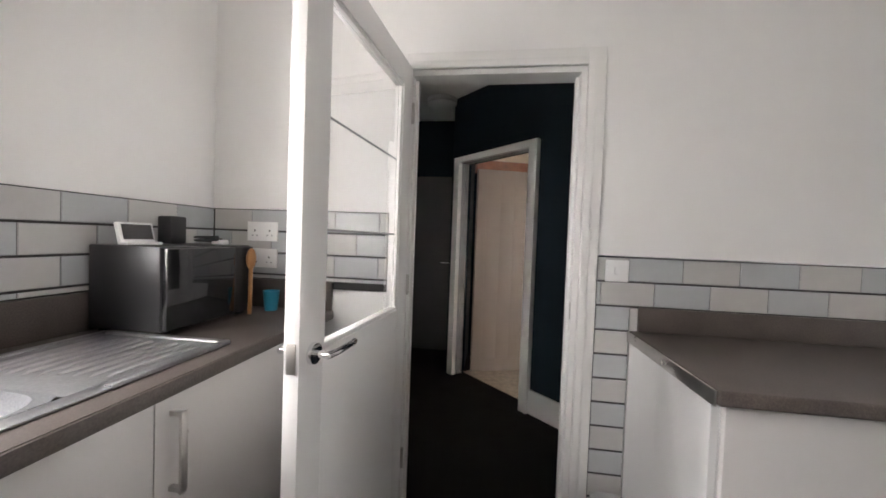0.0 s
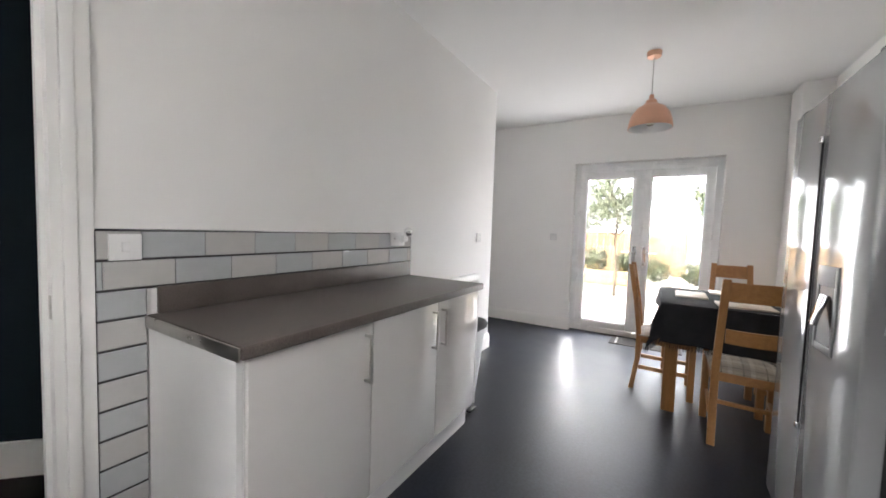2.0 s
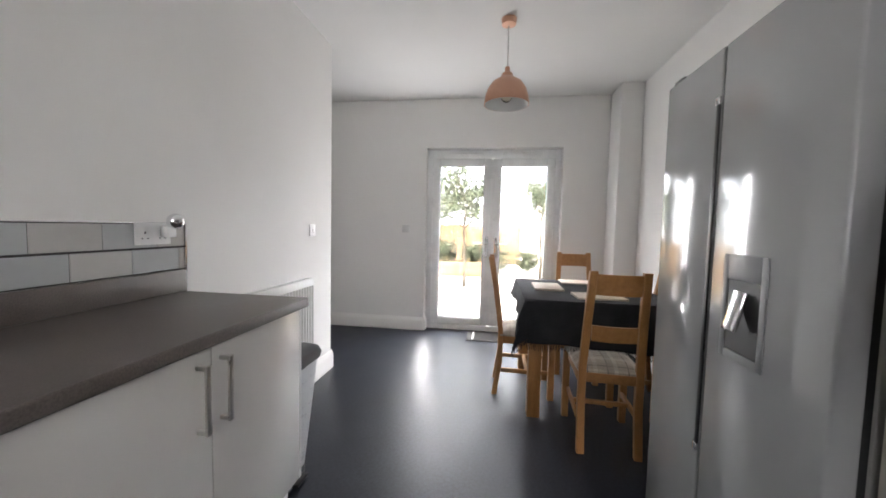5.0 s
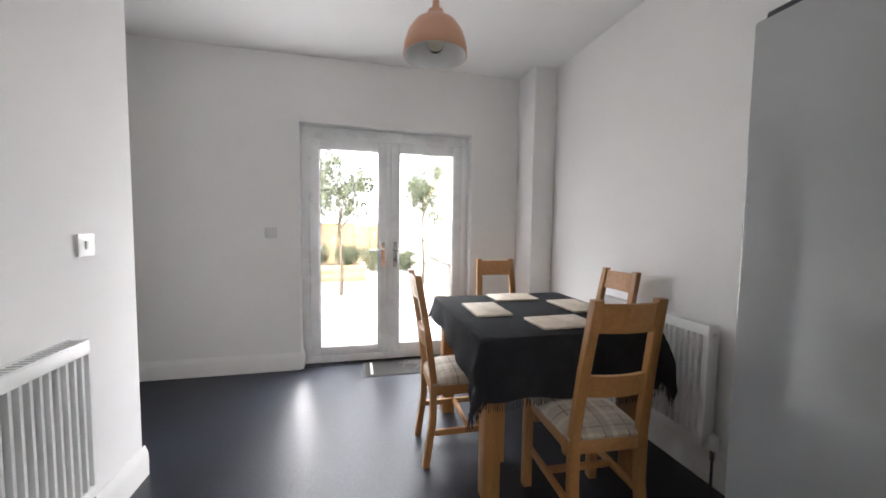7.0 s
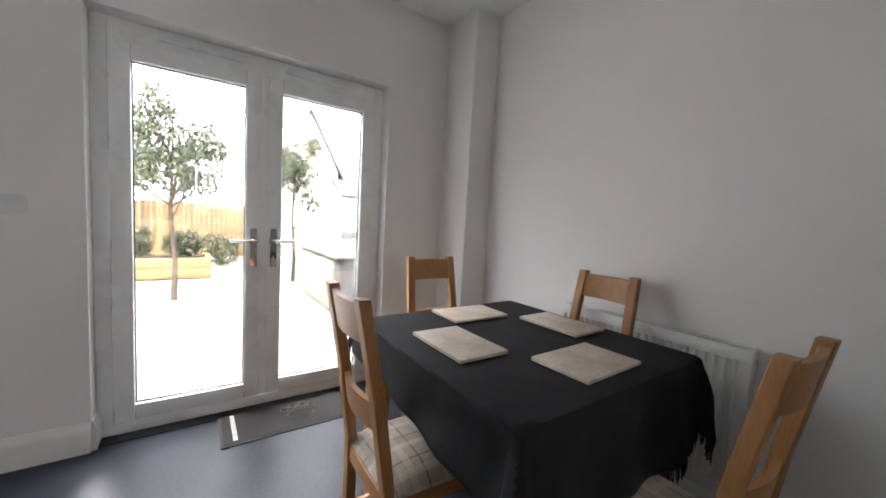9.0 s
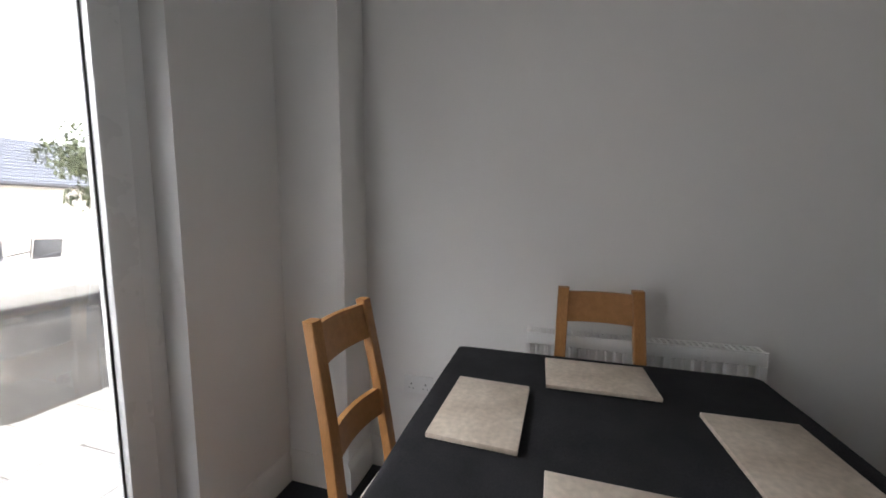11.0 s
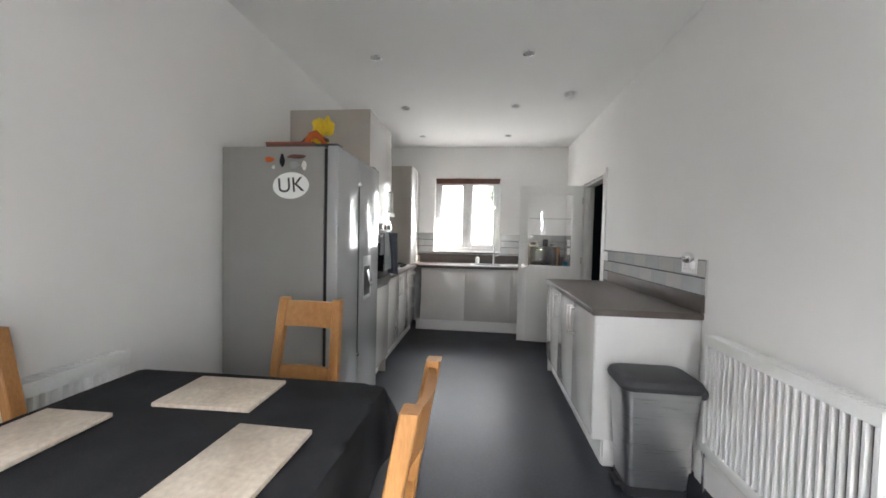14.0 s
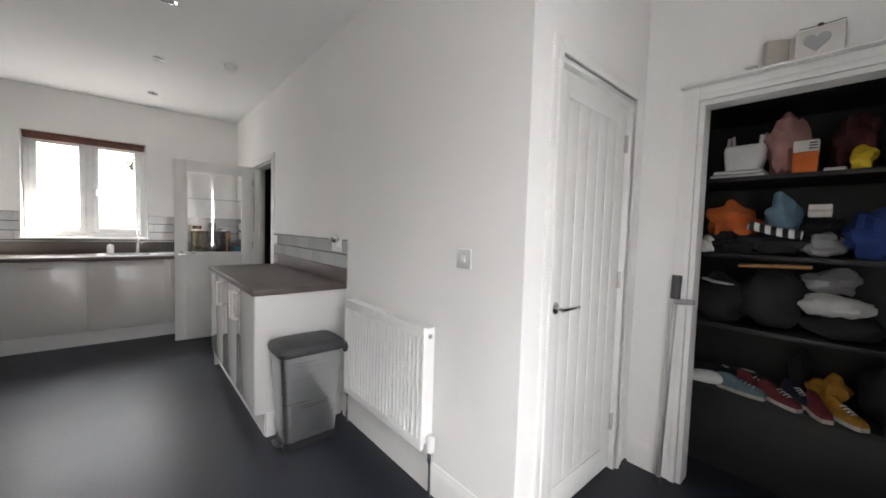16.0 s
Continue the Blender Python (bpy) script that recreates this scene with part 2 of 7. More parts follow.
M_MATPALE = mat("faded_mat_print", (0.10, 0.094, 0.088), 0.95, vary=0.2, scale=40)
M_MATDARK = mat("mat_rubber_edge", (0.035, 0.032, 0.03), 0.8)
M_PALE = mat("pale_print", (0.62, 0.6, 0.57), 0.85)
M_BLIND = mat("mahogany_blind", (0.13, 0.05, 0.035), 0.5, vary=0.2, scale=6)
M_TEAL = mat("teal_plastic", (0.01, 0.25, 0.38), 0.3)
M_RED = mat("red_cloth", (0.42, 0.035, 0.03), 0.7)
M_ORANGE = mat("orange_cloth", (0.62, 0.14, 0.03), 0.85, vary=0.15, scale=12, bump=0.5, bump_scale=150)
M_YELLOW = mat("yellow_cloth", (0.78, 0.55, 0.03), 0.75, vary=0.12, scale=15)
M_PINK = mat("dusty_pink_cloth", (0.36, 0.19, 0.17), 0.9, vary=0.15, scale=15, bump=0.5)
M_BLUE = mat("slate_blue_cloth", (0.12, 0.2, 0.27), 0.9, vary=0.2, scale=15, bump=0.5)
M_ROYAL = mat("royal_blue_cloth", (0.02, 0.05, 0.2), 0.85, vary=0.2, scale=15)
M_OFFWHITE = mat("off_white_cloth", (0.62, 0.61, 0.59), 0.9, vary=0.06, scale=15, bump=0.4)
M_DARKCLOTH = mat("black_cloth", (0.014, 0.014, 0.017), 0.95, vary=0.3, scale=15, bump=0.5)
M_BW = stripes("striped_knit", (0.7, 0.7, 0.68), (0.02, 0.02, 0.02), 0, 0.022)
M_SHELF = mat("black_ash_shelf", (0.013, 0.013, 0.014), 0.5, vary=0.2, scale=6, stretch=(1, 8, 8))
M_MDF = mat("pale_driftwood", (0.48, 0.44, 0.38), 0.7, vary=0.1, scale=12)
M_PAVE = by_piece(mat("porcelain_paving", (0.95, 0.95, 0.95), 0.6, vary=0.05, scale=4, bump=0.2, bump_scale=80), [(0.38, 0.365, 0.34), (0.41, 0.39, 0.365), (0.345, 0.34, 0.325)])
M_GROUND = mat("pale_gravel", (0.40, 0.37, 0.32), 0.95, vary=0.2, scale=3, fine=0.3, fine_scale=40)
M_FENCE = by_piece(mat("fence_timber", (0.95, 0.95, 0.95), 0.85, vary=0.15, scale=3, stretch=(8, 8, 1), bump=0.4, bump_scale=30), [(0.36, 0.22, 0.1), (0.42, 0.27, 0.13), (0.32, 0.2, 0.1), (0.39, 0.25, 0.12)])
M_SLEEPER = mat("sleeper_timber", (0.40, 0.26, 0.12), 0.85, vary=0.2, scale=4, stretch=(1, 6, 6), bump=0.4, bump_scale=30)
M_BARK = mat("bark", (0.11, 0.085, 0.06), 0.9, vary=0.3, scale=12, bump=0.6, bump_scale=30)
M_LEAF = mat("leaf", (0.085, 0.10, 0.05), 0.5, vary=0.4, scale=2.5)
M_RENDER = mat("pale_render", (0.66, 0.63, 0.57), 0.9, vary=0.04, scale=2, bump=0.3, bump_scale=60)
M_SLATE = mat("roof_slate", (0.13, 0.14, 0.17), 0.55, vary=0.2, scale=5)
M_TUB = mat("tub_cabinet", (0.10, 0.095, 0.09), 0.7, vary=0.3, scale=6, fine=0.2, bump=0.3, bump_scale=40)
M_TUBCOVER = mat("tub_cover_vinyl", (0.30, 0.29, 0.275), 0.55, vary=0.12, scale=8, bump=0.3, bump_scale=25)
M_OUTWALL = mat("outer_render", (0.62, 0.6, 0.56), 0.9)


# ---- builders ----
def smooth(me, angle=40):
    for p in me.polygons:
        p.use_smooth = True
    me.set_sharp_from_angle(angle=radians(angle))


def mesh(name, b, m, flat=False):
    bmesh.ops.recalc_face_normals(b, faces=b.faces)
    me = bpy.data.meshes.new(name)
    b.to_mesh(me)
    b.free()
    me.materials.append(m)
    if not flat:
        smooth(me)
    return me


def thing(name, label, category, base=(0, 0, 0), rz=0, group="", kind=""):
    ob = new(name)
    ob.empty_display_size = 0.05
    ob.matrix_basis = pose(*base, 0, 0, rz)
    return tagged(ob, label, category, group, kind)


def part(name, b, m, parent, label="", world=True, flat=False):
    """One bmesh as one mesh object under a thing or a part. world: b is in world places, else in the parent's own."""
    if world:
        b.transform(parent_world(parent).inverted())
    ob = new(name, mesh(name, b, m, flat))
    ob.parent = parent
    if label:
        ob["label"] = label
    return ob


def parent_world(ob):
    w = ob.matrix_basis.copy()
    while ob.parent:
        ob = ob.parent
        w = ob.matrix_basis @ w
    return w


def structure(name, b, m, label, category, flat=True):
    return tagged(new(name, mesh(name, b, m, flat)), label, category, kind="structure")


def single(name, b, m, label, category, group=""):
    """A thing that is one mesh, with its origin at its base."""
    xs = [v.co.copy() for v in b.verts]
    base = Vector((sum(v.x for v in xs) / len(xs), sum(v.y for v in xs) / len(xs), min(v.z for v in xs)))
    b.transform(Matrix.Translation(-base))
    ob = new(name, mesh(name, b, m))
    ob.location = base
    return tagged(ob, label, category, group)


def box(x0, y0, z0, x1, y1, z1, bevel=0.0, b=None, seg=2):
    own = bmesh.new()
    bmesh.ops.create_cube(own, size=1, matrix=Matrix.Translation(((x0 + x1) / 2, (y0 + y1) / 2, (z0 + z1) / 2)) @ Matrix.Diagonal((abs(x1 - x0), abs(y1 - y0), abs(z1 - z0), 1)))
    if bevel:
        bmesh.ops.bevel(own, geom=own.edges[:], offset=bevel, segments=seg, profile=0.5, affect="EDGES")
    return merge(b, own)


def merge(b, own):
    if b is None:
        return own
    me = bpy.data.meshes.new("tmp")
    own.to_mesh(me)
    own.free()
    b.from_mesh(me)
    bpy.data.meshes.remove(me)
    return b


def boxes(rows, bevel=0.0):
    b = bmesh.new()
    for r in rows:
        box(*r, bevel=bevel, b=b)
    return b


def cyl(x, y, z0, z1, r0, r1=None, seg=24, b=None, axis="z", caps=True):
    own = bmesh.new()
    bmesh.ops.create_cone(own, cap_ends=caps, segments=seg, radius1=r0, radius2=r0 if r1 is None else r1, depth=z1 - z0, matrix=Matrix.Translation((0, 0, (z0 + z1) / 2)))
    turn = {"z": Matrix(), "x": Matrix.Rotation(radians(90), 4, "Y"), "y": Matrix.Rotation(radians(-90), 4, "X")}[axis]
    own.transform(turn)
    own.transform(Matrix.Translation((x, y, 0) if axis == "z" else ((0, x, y) if axis == "x" else (x, 0, y))))
    return merge(b, own)


def tube(points, r, seg=8, b=None, r_end=None):
    """A round bar through the points."""
    own = bmesh.new()
    pts = [Vector(p) for p in points]
    rings = []
    for i, p in enumerate(pts):
        d = (pts[min(i + 1, len(pts) - 1)] - pts[max(i - 1, 0)]).normalized()
        up = Vector((0, 0, 1)) if abs(d.z) < 0.9 else Vector((1, 0, 0))
        s = d.cross(up).normalized()
        u = s.cross(d)
        rr = r if r_end is None else r + (r_end - r) * i / (len(pts) - 1)
        rings.append([own.verts.new(p + rr * (math.cos(a) * s + math.sin(a) * u)) for a in [2 * math.pi * k / seg for k in range(seg)]])
    for a, c in zip(rings, rings[1:]):
        for k in range(seg):
            own.faces.new((a[k], a[(k + 1) % seg], c[(k + 1) % seg], c[k]))
    own.faces.new(rings[0][::-1])
    own.faces.new(rings[-1])
    return merge(b, own)


def lathe(x, y, rows, seg=40, b=None):
    """A round body from rows of (radius, height)."""
    own = bmesh.new()
    rings = [[own.verts.new((x + r * math.cos(2 * math.pi * k / seg), y + r * math.sin(2 * math.pi * k / seg), z)) for k in range(seg)] for r, z in rows]
    for a, c in zip(rings, rings[1:]):
        for k in range(seg):
            own.faces.new((a[k], a[(k + 1) % seg], c[(k + 1) % seg], c[k]))
    return merge(b, own)


def ball(center, radii, b=None, seg=16, lump=0.0, seed=0):
    own = bmesh.new()
    bmesh.ops.create_uvsphere(own, u_segments=seg, v_segments=max(6, seg * 2 // 3), radius=1)
    for v in own.verts:
        k = 1 + lump * noise.noise(v.co * 1.7 + Vector((seed * 3.1, seed, 0)))
        v.co = Vector((center[0] + v.co.x * radii[0] * k, center[1] + v.co.y * radii[1] * k, center[2] + v.co.z * radii[2] * k))
    return merge(b, own)


def plate(points, z0, z1, b=None):
    """A flat outline, extruded from z0 to z1."""
    own = bmesh.new()
    f = own.faces.new([own.verts.new((x, y, z0)) for x, y in points])
    up = bmesh.ops.extrude_face_region(own, geom=[f])
    bmesh.ops.translate(own, verts=[g for g in up["geom"] if isinstance(g, bmesh.types.BMVert)], vec=(0, 0, z1 - z0))
    return merge(b, own)


def turned(b, center, axis, degrees):
    c = Vector(center)
    b.transform(Matrix.Translation(c) @ Matrix.Rotation(radians(degrees), 4, axis) @ Matrix.Translation(-c))
    return b


def text_mesh(word, size, depth):
    cu = bpy.data.curves.new("words", "FONT")
    cu.body, cu.size, cu.extrude = word, size, depth
    cu.align_x, cu.align_y = "CENTER", "CENTER"
    tmp = bpy.data.objects.new("words", cu)
    scene.collection.objects.link(tmp)
    bpy.context.view_layer.update()
    me = bpy.data.meshes.new_from_object(tmp.evaluated_get(bpy.context.evaluated_depsgraph_get()))
    b = bmesh.new()
    b.from_mesh(me)
    bpy.data.objects.remove(tmp)
    bpy.data.meshes.remove(me)
    return b
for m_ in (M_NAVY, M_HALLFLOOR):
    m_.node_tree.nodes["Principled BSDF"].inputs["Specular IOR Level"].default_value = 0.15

# ---- the room's shell ----
XK, XF, YR, YL, YD, XC, H = -0.82, 5.22, -0.07, 2.66, 3.70, 3.97, 2.64
DOOR_X0, DOOR_X1, DOOR_H = 0.09, 0.82, 1.95
WIN = (0.715, 1.70, 1.085, 2.18)
FD = (0.60, 2.105, 2.10)
CUP = (2.84, 3.56, 1.99)
CLO = (4.225, 5.06, 1.96)

structure("floor", box(XK - 0.3, YR - 0.3, -0.12, XF + 0.32, YL, 0, b=box(XC - 0.1, YL, -0.12, XF + 0.32, 4.6, 0)), M_FLOOR, "charcoal vinyl floor with a soft sheen", "floor")
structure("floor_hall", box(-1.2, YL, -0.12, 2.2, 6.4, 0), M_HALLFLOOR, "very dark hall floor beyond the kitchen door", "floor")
structure("ceiling", box(XK - 0.3, YR - 0.3, H, XF + 0.3, 4.6, H + 0.25), M_CEIL, "plain white painted ceiling", "ceiling")
structure("wall_south", box(XK - 0.3, YR - 0.25, 0, XF + 0.3, YR, H), M_WALL, "long white wall behind the fridge and table", "wall")
structure("wall_west", boxes([(XK - 0.3, YR, 0, XK, WIN[0], H), (XK - 0.3, WIN[1], 0, XK, YL, H), (XK - 0.3, WIN[0], 0, XK, WIN[1], WIN[2]), (XK - 0.3, WIN[0], WIN[3], XK, WIN[1], H)]), M_WALL, "white kitchen wall with the window", "wall")
structure("wall_north_kitchen", boxes([(XK, YL, 0, DOOR_X0, YL + 0.1, H), (DOOR_X1, YL, 0, XC, YL + 0.1, H), (DOOR_X0, YL, DOOR_H, DOOR_X1, YL + 0.1, H)]), M_WALL, "white wall with the hall doorway and a counter", "wall")
structure("wall_return", boxes([(XC - 0.1, YL + 0.1, 0, XC, CUP[0], H), (XC - 0.1, CUP[1], 0, XC, YD, H), (XC - 0.1, CUP[0], CUP[2], XC, CUP[1], H)]), M_WALL, "short white return wall with a plank door", "wall")
structure("wall_north_dining", boxes([(XC - 0.1, YD, 0, CLO[0], YD + 0.1, H), (CLO[1], YD, 0, XF, YD + 0.1, H), (CLO[0], YD, CLO[2], CLO[1], YD + 0.1, H)]), M_WALL, "white dining wall with an open closet", "wall")
structure("wall_east", boxes([(XF, YR, 0, XF + 0.3, FD[0], H), (XF, FD[1], 0, XF + 0.3, 4.6, H), (XF, FD[0], FD[2], XF + 0.3, FD[1], H)]), M_WALL, "white wall with french doors to the patio", "wall")
structure("pipe_boxing", box(4.90, YR, 0, XF, 0.14, H, 0.004), M_WALL, "white boxed-in corner column", "wall")
# closing walls of the cupboard, the closet and the hall
structure("wall_cupboard", boxes([(2.9, YL + 0.1, 0, 2.95, YD + 0.1, H), (2.95, YD, 0, XC - 0.1, YD + 0.1, H)]), M_WALL, "plain wall behind the cupboard door", "wall")
# navy here puts the closet's lack of light into its wall colour
structure("wall_closet", boxes([(3.98, YD + 0.1, 0, 4.03, 4.55, H), (5.17, YD + 0.1, 0, XF, 4.55, H), (3.98, 4.5, 0, XF, 4.6, H)]), M_NAVY, "closet walls coloured navy for the unlit dark inside", "wall")


def slanted(p, q, z0, z1, t, b=None):
    (x0, y0), (x1, y1) = p, q
    d = Vector((x1 - x0, y1 - y0)).normalized()
    nx, ny = -d.y * t, d.x * t
    return plate([(x0, y0), (x1, y1), (x1 + nx, y1 + ny), (x0 + nx, y0 + ny)], z0, z1, b)


# the hall: a canted navy wall with a doorway, a closed door at its end
HA, HB, HC, HD = (1.22, 3.50), (0.80, 3.92), (0.24, 4.48), (0.14, 4.58)
b = slanted(HB, HA, 0, H, -0.1)
slanted(HC, HB, 1.93, H, -0.1, b)
slanted(HD, HC, 0, H, -0.1, b)
box(HD[0], HD[1], 0, HD[0] + 0.1, 5.1, H, b=b)
box(1.22, YL + 0.1, 0, 1.32, 3.5, H, b=b)
structure("wall_hall_navy", b, M_NAVY, "deep navy painted hall wall", "wall")
structure("wall_hall_end", boxes([(-1.0, 5.1, 0, 0.3, 5.2, H), (-1.0, YL + 0.1, 0, -0.9, 5.1, H)]), M_NAVY, "navy hall end walls", "wall")
structure("ceiling_hall", box(-1.0, YL + 0.1, H - 0.1, 2.2, 6.4, H + 0.1), M_CEIL, "hall ceiling in shade", "ceiling")
structure("wall_far_room", boxes([(0.3, 6.2, 0, 2.3, 6.3, H), (2.1, 3.5, 0, 2.2, 6.2, H), (0.2, 5.2, 0, 0.3, 6.2, H)]), M_CREAM, "warm cream walls of the far room", "wall")
structure("floor_far_room", slanted((0.24, 4.48), (0.80, 3.92), 0.001, 0.006, 1.2), mat("beige_carpet", (0.3, 0.24, 0.19), 0.95, vary=0.15, scale=20, bump=0.6), "beige carpet beyond the hall doorway", "floor")


def skirting(p, q, side, b):
    """A moulded skirting board along the wall from p to q; side: the way it stands out."""
    (x0, y0), (x1, y1) = p, q
    prof = [(0, 0), (0.018, 0), (0.018, 0.105), (0.013, 0.125), (0.007, 0.138), (0.004, 0.15), (0, 0.15)]
    own = bmesh.new()
    ends = []
    for x, y in (p, q):
        ends.append([own.verts.new((x + side[0] * d, y + side[1] * d, z)) for d, z in prof])
    for k in range(len(prof)):
        j = (k + 1) % len(prof)
        own.faces.new((ends[0][k], ends[0][j], ends[1][j], ends[1][k]))
    own.faces.new(ends[0])
    own.faces.new(ends[1][::-1])
    merge(b, own)


b = bmesh.new()
skirting((2.74, YR), (4.90, YR), (0, 1), b)
skirting((4.90, YR + 0.018), (4.90, 0.158), (-1, 0), b)
skirting((4.90, 0.14), (XF, 0.14), (0, 1), b)
skirting((XF, 0.158), (XF, FD[0] - 0.001), (-1, 0), b)
skirting((XF, FD[1] + 0.001), (XF, YD - 0.018), (-1, 0), b)
skirting((XF - 0.002, FD[1] - 0.001), (XF + 0.10, FD[1] - 0.001), (0, -1), b)
skirting((2.53, YL), (XC + 0.018, YL), (0, -1), b)
skirting((XC, YL), (XC, CUP[0] - 0.07), (1, 0), b)
skirting((XC + 0.018, YD), (CLO[0] - 0.07, YD), (0, -1), b)
structure("baseboard", b, M_TRIM, "tall white moulded skirting board", "baseboard", flat=False)


def architrave(b, axis, a0, a1, top, at, out, w=0.068, d=0.018):
    """Casing round an opening, in two steps, on the side of the wall that out names (+1 or -1)."""
    for wide, deep in ((w, d * 0.65), (w * 0.45, d)):
        rows = [(a0 - wide, 0, a0, top + wide), (a1, 0, a1 + wide, top + wide), (a0, top, a1, top + wide)]
        for u0, z0, u1, z1 in rows:
            lo, hi = sorted((at, at + out * deep))
            box(*((u0, lo, z0, u1, hi, z1) if axis == "x" else (lo, u0, z0, hi, u1, z1)), 0.003, b)
    return b


def lining(b, axis, a0, a1, top, w0, w1, t=0.022):
    rows = [(a0, 0, a0 + t, top), (a1 - t, 0, a1, top), (a0 + t, top - t, a1 - t, top)]
    for u0, z0, u1, z1 in rows:
        box(*((u0, w0, z0, u1, w1, z1) if axis == "x" else (w0, u0, z0, w1, u1, z1)), 0, b)
    return b


b = architrave(bmesh.new(), "x", DOOR_X0, DOOR_X1, DOOR_H, YL, -1)
architrave(b, "x", DOOR_X0, DOOR_X1, DOOR_H, YL + 0.1, 1)
lining(b, "x", DOOR_X0 + 0.001, DOOR_X1 - 0.001, DOOR_H - 0.001, YL - 0.002, YL + 0.102)
box(DOOR_X0 + 0.023, YL + 0.045, 0, DOOR_X0 + 0.035, YL + 0.075, DOOR_H - 0.024, b=b)
box(DOOR_X1 - 0.035, YL + 0.045, 0, DOOR_X1 - 0.023, YL + 0.075, DOOR_H - 0.024, b=b)
structure("trim_kitchen_doorway", b, M_TRIM, "white moulded casing round the hall doorway", "door frame", flat=False)
b = architrave(bmesh.new(), "y", CUP[0], CUP[1], CUP[2], XC, 1, w=0.06)
lining(b, "y", CUP[0] + 0.001, CUP[1] - 0.001, CUP[2] - 0.001, XC - 0.102, XC + 0.002)
structure("trim_cupboard", b, M_TRIM, "white casing round the plank door", "door frame", flat=False)
b = architrave(bmesh.new(), "x", CLO[0], CLO[1], CLO[2], YD, -1)
lining(b, "x", CLO[0] + 0.001, CLO[1] - 0.001, CLO[2] - 0.001, YD - 0.002, YD + 0.102)
structure("trim_closet", b, M_TRIM, "white casing round the open closet", "door frame", flat=False)


def lever(parent, at, along, out, flip=1, plate_h=0.0):
    """A chrome lever handle on a rose or a back plate. at: centre; along: way the lever points; out: way it stands off."""
    a, o, c = Vector(along), Vector(out), Vector(at)
    b = bmesh.new()
    own = bmesh.new()
    bmesh.ops.create_cone(own, cap_ends=True, segments=24, radius1=0.027, radius2=0.025, depth=0.01)
    own.transform(o.to_track_quat("Z", "Y").to_matrix().to_4x4())
    own.transform(Matrix.Translation(c + o * 0.005))
    merge(b, own)
    if plate_h:
        s = a.cross(o)
        own = bmesh.new()
        bmesh.ops.create_cube(own, size=1, matrix=Matrix.Diagonal((abs(a.x) * 0.036 + abs(o.x) * 0.01, abs(a.y) * 0.036 + abs(o.y) * 0.01, plate_h, 1)))
        bmesh.ops.bevel(own, geom=own.edges[:], offset=0.004, segments=2, affect="EDGES")
        own.transform(Matrix.Translation(c + o * 0.006 - Vector((0, 0, plate_h * 0.18))))
        merge(b, own)
    tube([c, c + o * 0.045], 0.009, 12, b)
    tube([c + o * 0.045 - a * 0.008, c + o * 0.05 + a * 0.03, c + o * 0.05 + a * 0.115, c + o * 0.046 + a * 0.125], 0.0085, 10, b)
    return part("door_handle", b, M_CHROME, parent, "polished chrome lever handle")


# ---- the glazed kitchen door, standing open ----
HINGE = Vector((0.115, 2.635, 0))
LEAF_TURN = 265.0
door = thing("door_1", "white kitchen door with a large glazed panel, standing open", "door", HINGE, LEAF_TURN, kind="structure")
LW, LT = 0.735, 0.04
b = boxes([(0, -LT, 0.01, 0.10, 0, 1.945), (LW - 0.10, -LT, 0.01, LW, 0, 1.945), (0.10, -LT, 0.01, LW - 0.10, 0, 0.95), (0.10, -LT, 1.845, LW - 0.10, 0, 1.945)], 0.002)
part("leaf", b, M_TRIM, door, world=False)
b = bmesh.new()
for z0, z1 in ((0.95, 0.964), (1.831, 1.845)):
    box(0.10, -LT + 0.004, z0, LW - 0.10, -0.004, z1, 0.003, b)
for x0, x1 in ((0.10, 0.114), (LW - 0.114, LW - 0.10)):
    box(x0, -LT + 0.004, 0.964, x1, -0.004, 1.831, 0.003, b)
part("glazing_bead", b, M_TRIM, door, world=False)
pane = part("pane", box(0.114, -0.023, 0.964, LW - 0.114, -0.017, 1.831), M_GLASS, door, "clear glass with etched lines", world=False, flat=True)
pane.visible_shadow = False
b = bmesh.new()
for z in (1.25, 1.54):
    box(0.115, -0.0165, z, LW - 0.115, -0.0155, z + 0.006, b=b)
part("etched_line", b, M_GREYPLASTIC, door, "thin etched line", world=False)
for z in (0.25, 1.0, 1.72):
    part("hinge", cyl(-0.004, 0.004, z, z + 0.085, 0.007, seg=12, b=box(-0.001, -0.032, z, 0.002, 0.001, z + 0.085)), M_SATIN, door, "satin steel hinge", world=False)
W = parent_world(door)
for side in (0, -LT):
    out = (W.to_3x3() @ Vector((0, 1 if side == 0 else -1, 0))).normalized()
    lever(door, W @ Vector((LW - 0.055, side, 0.955)), (W.to_3x3() @ Vector((-1, 0, 0))).normalized(), out)
part("latch", box(LW - 0.001, -0.032, 0.92, LW + 0.003, -0.008, 0.99, 0.001), M_SATIN, door, world=False)
part("keep", box(DOOR_X1 - 0.0245, YL + 0.008, 0.93, DOOR_X1 - 0.0215, YL + 0.03, 1.0, 0.001), M_SATIN, bpy.data.objects["trim_kitchen_doorway"])

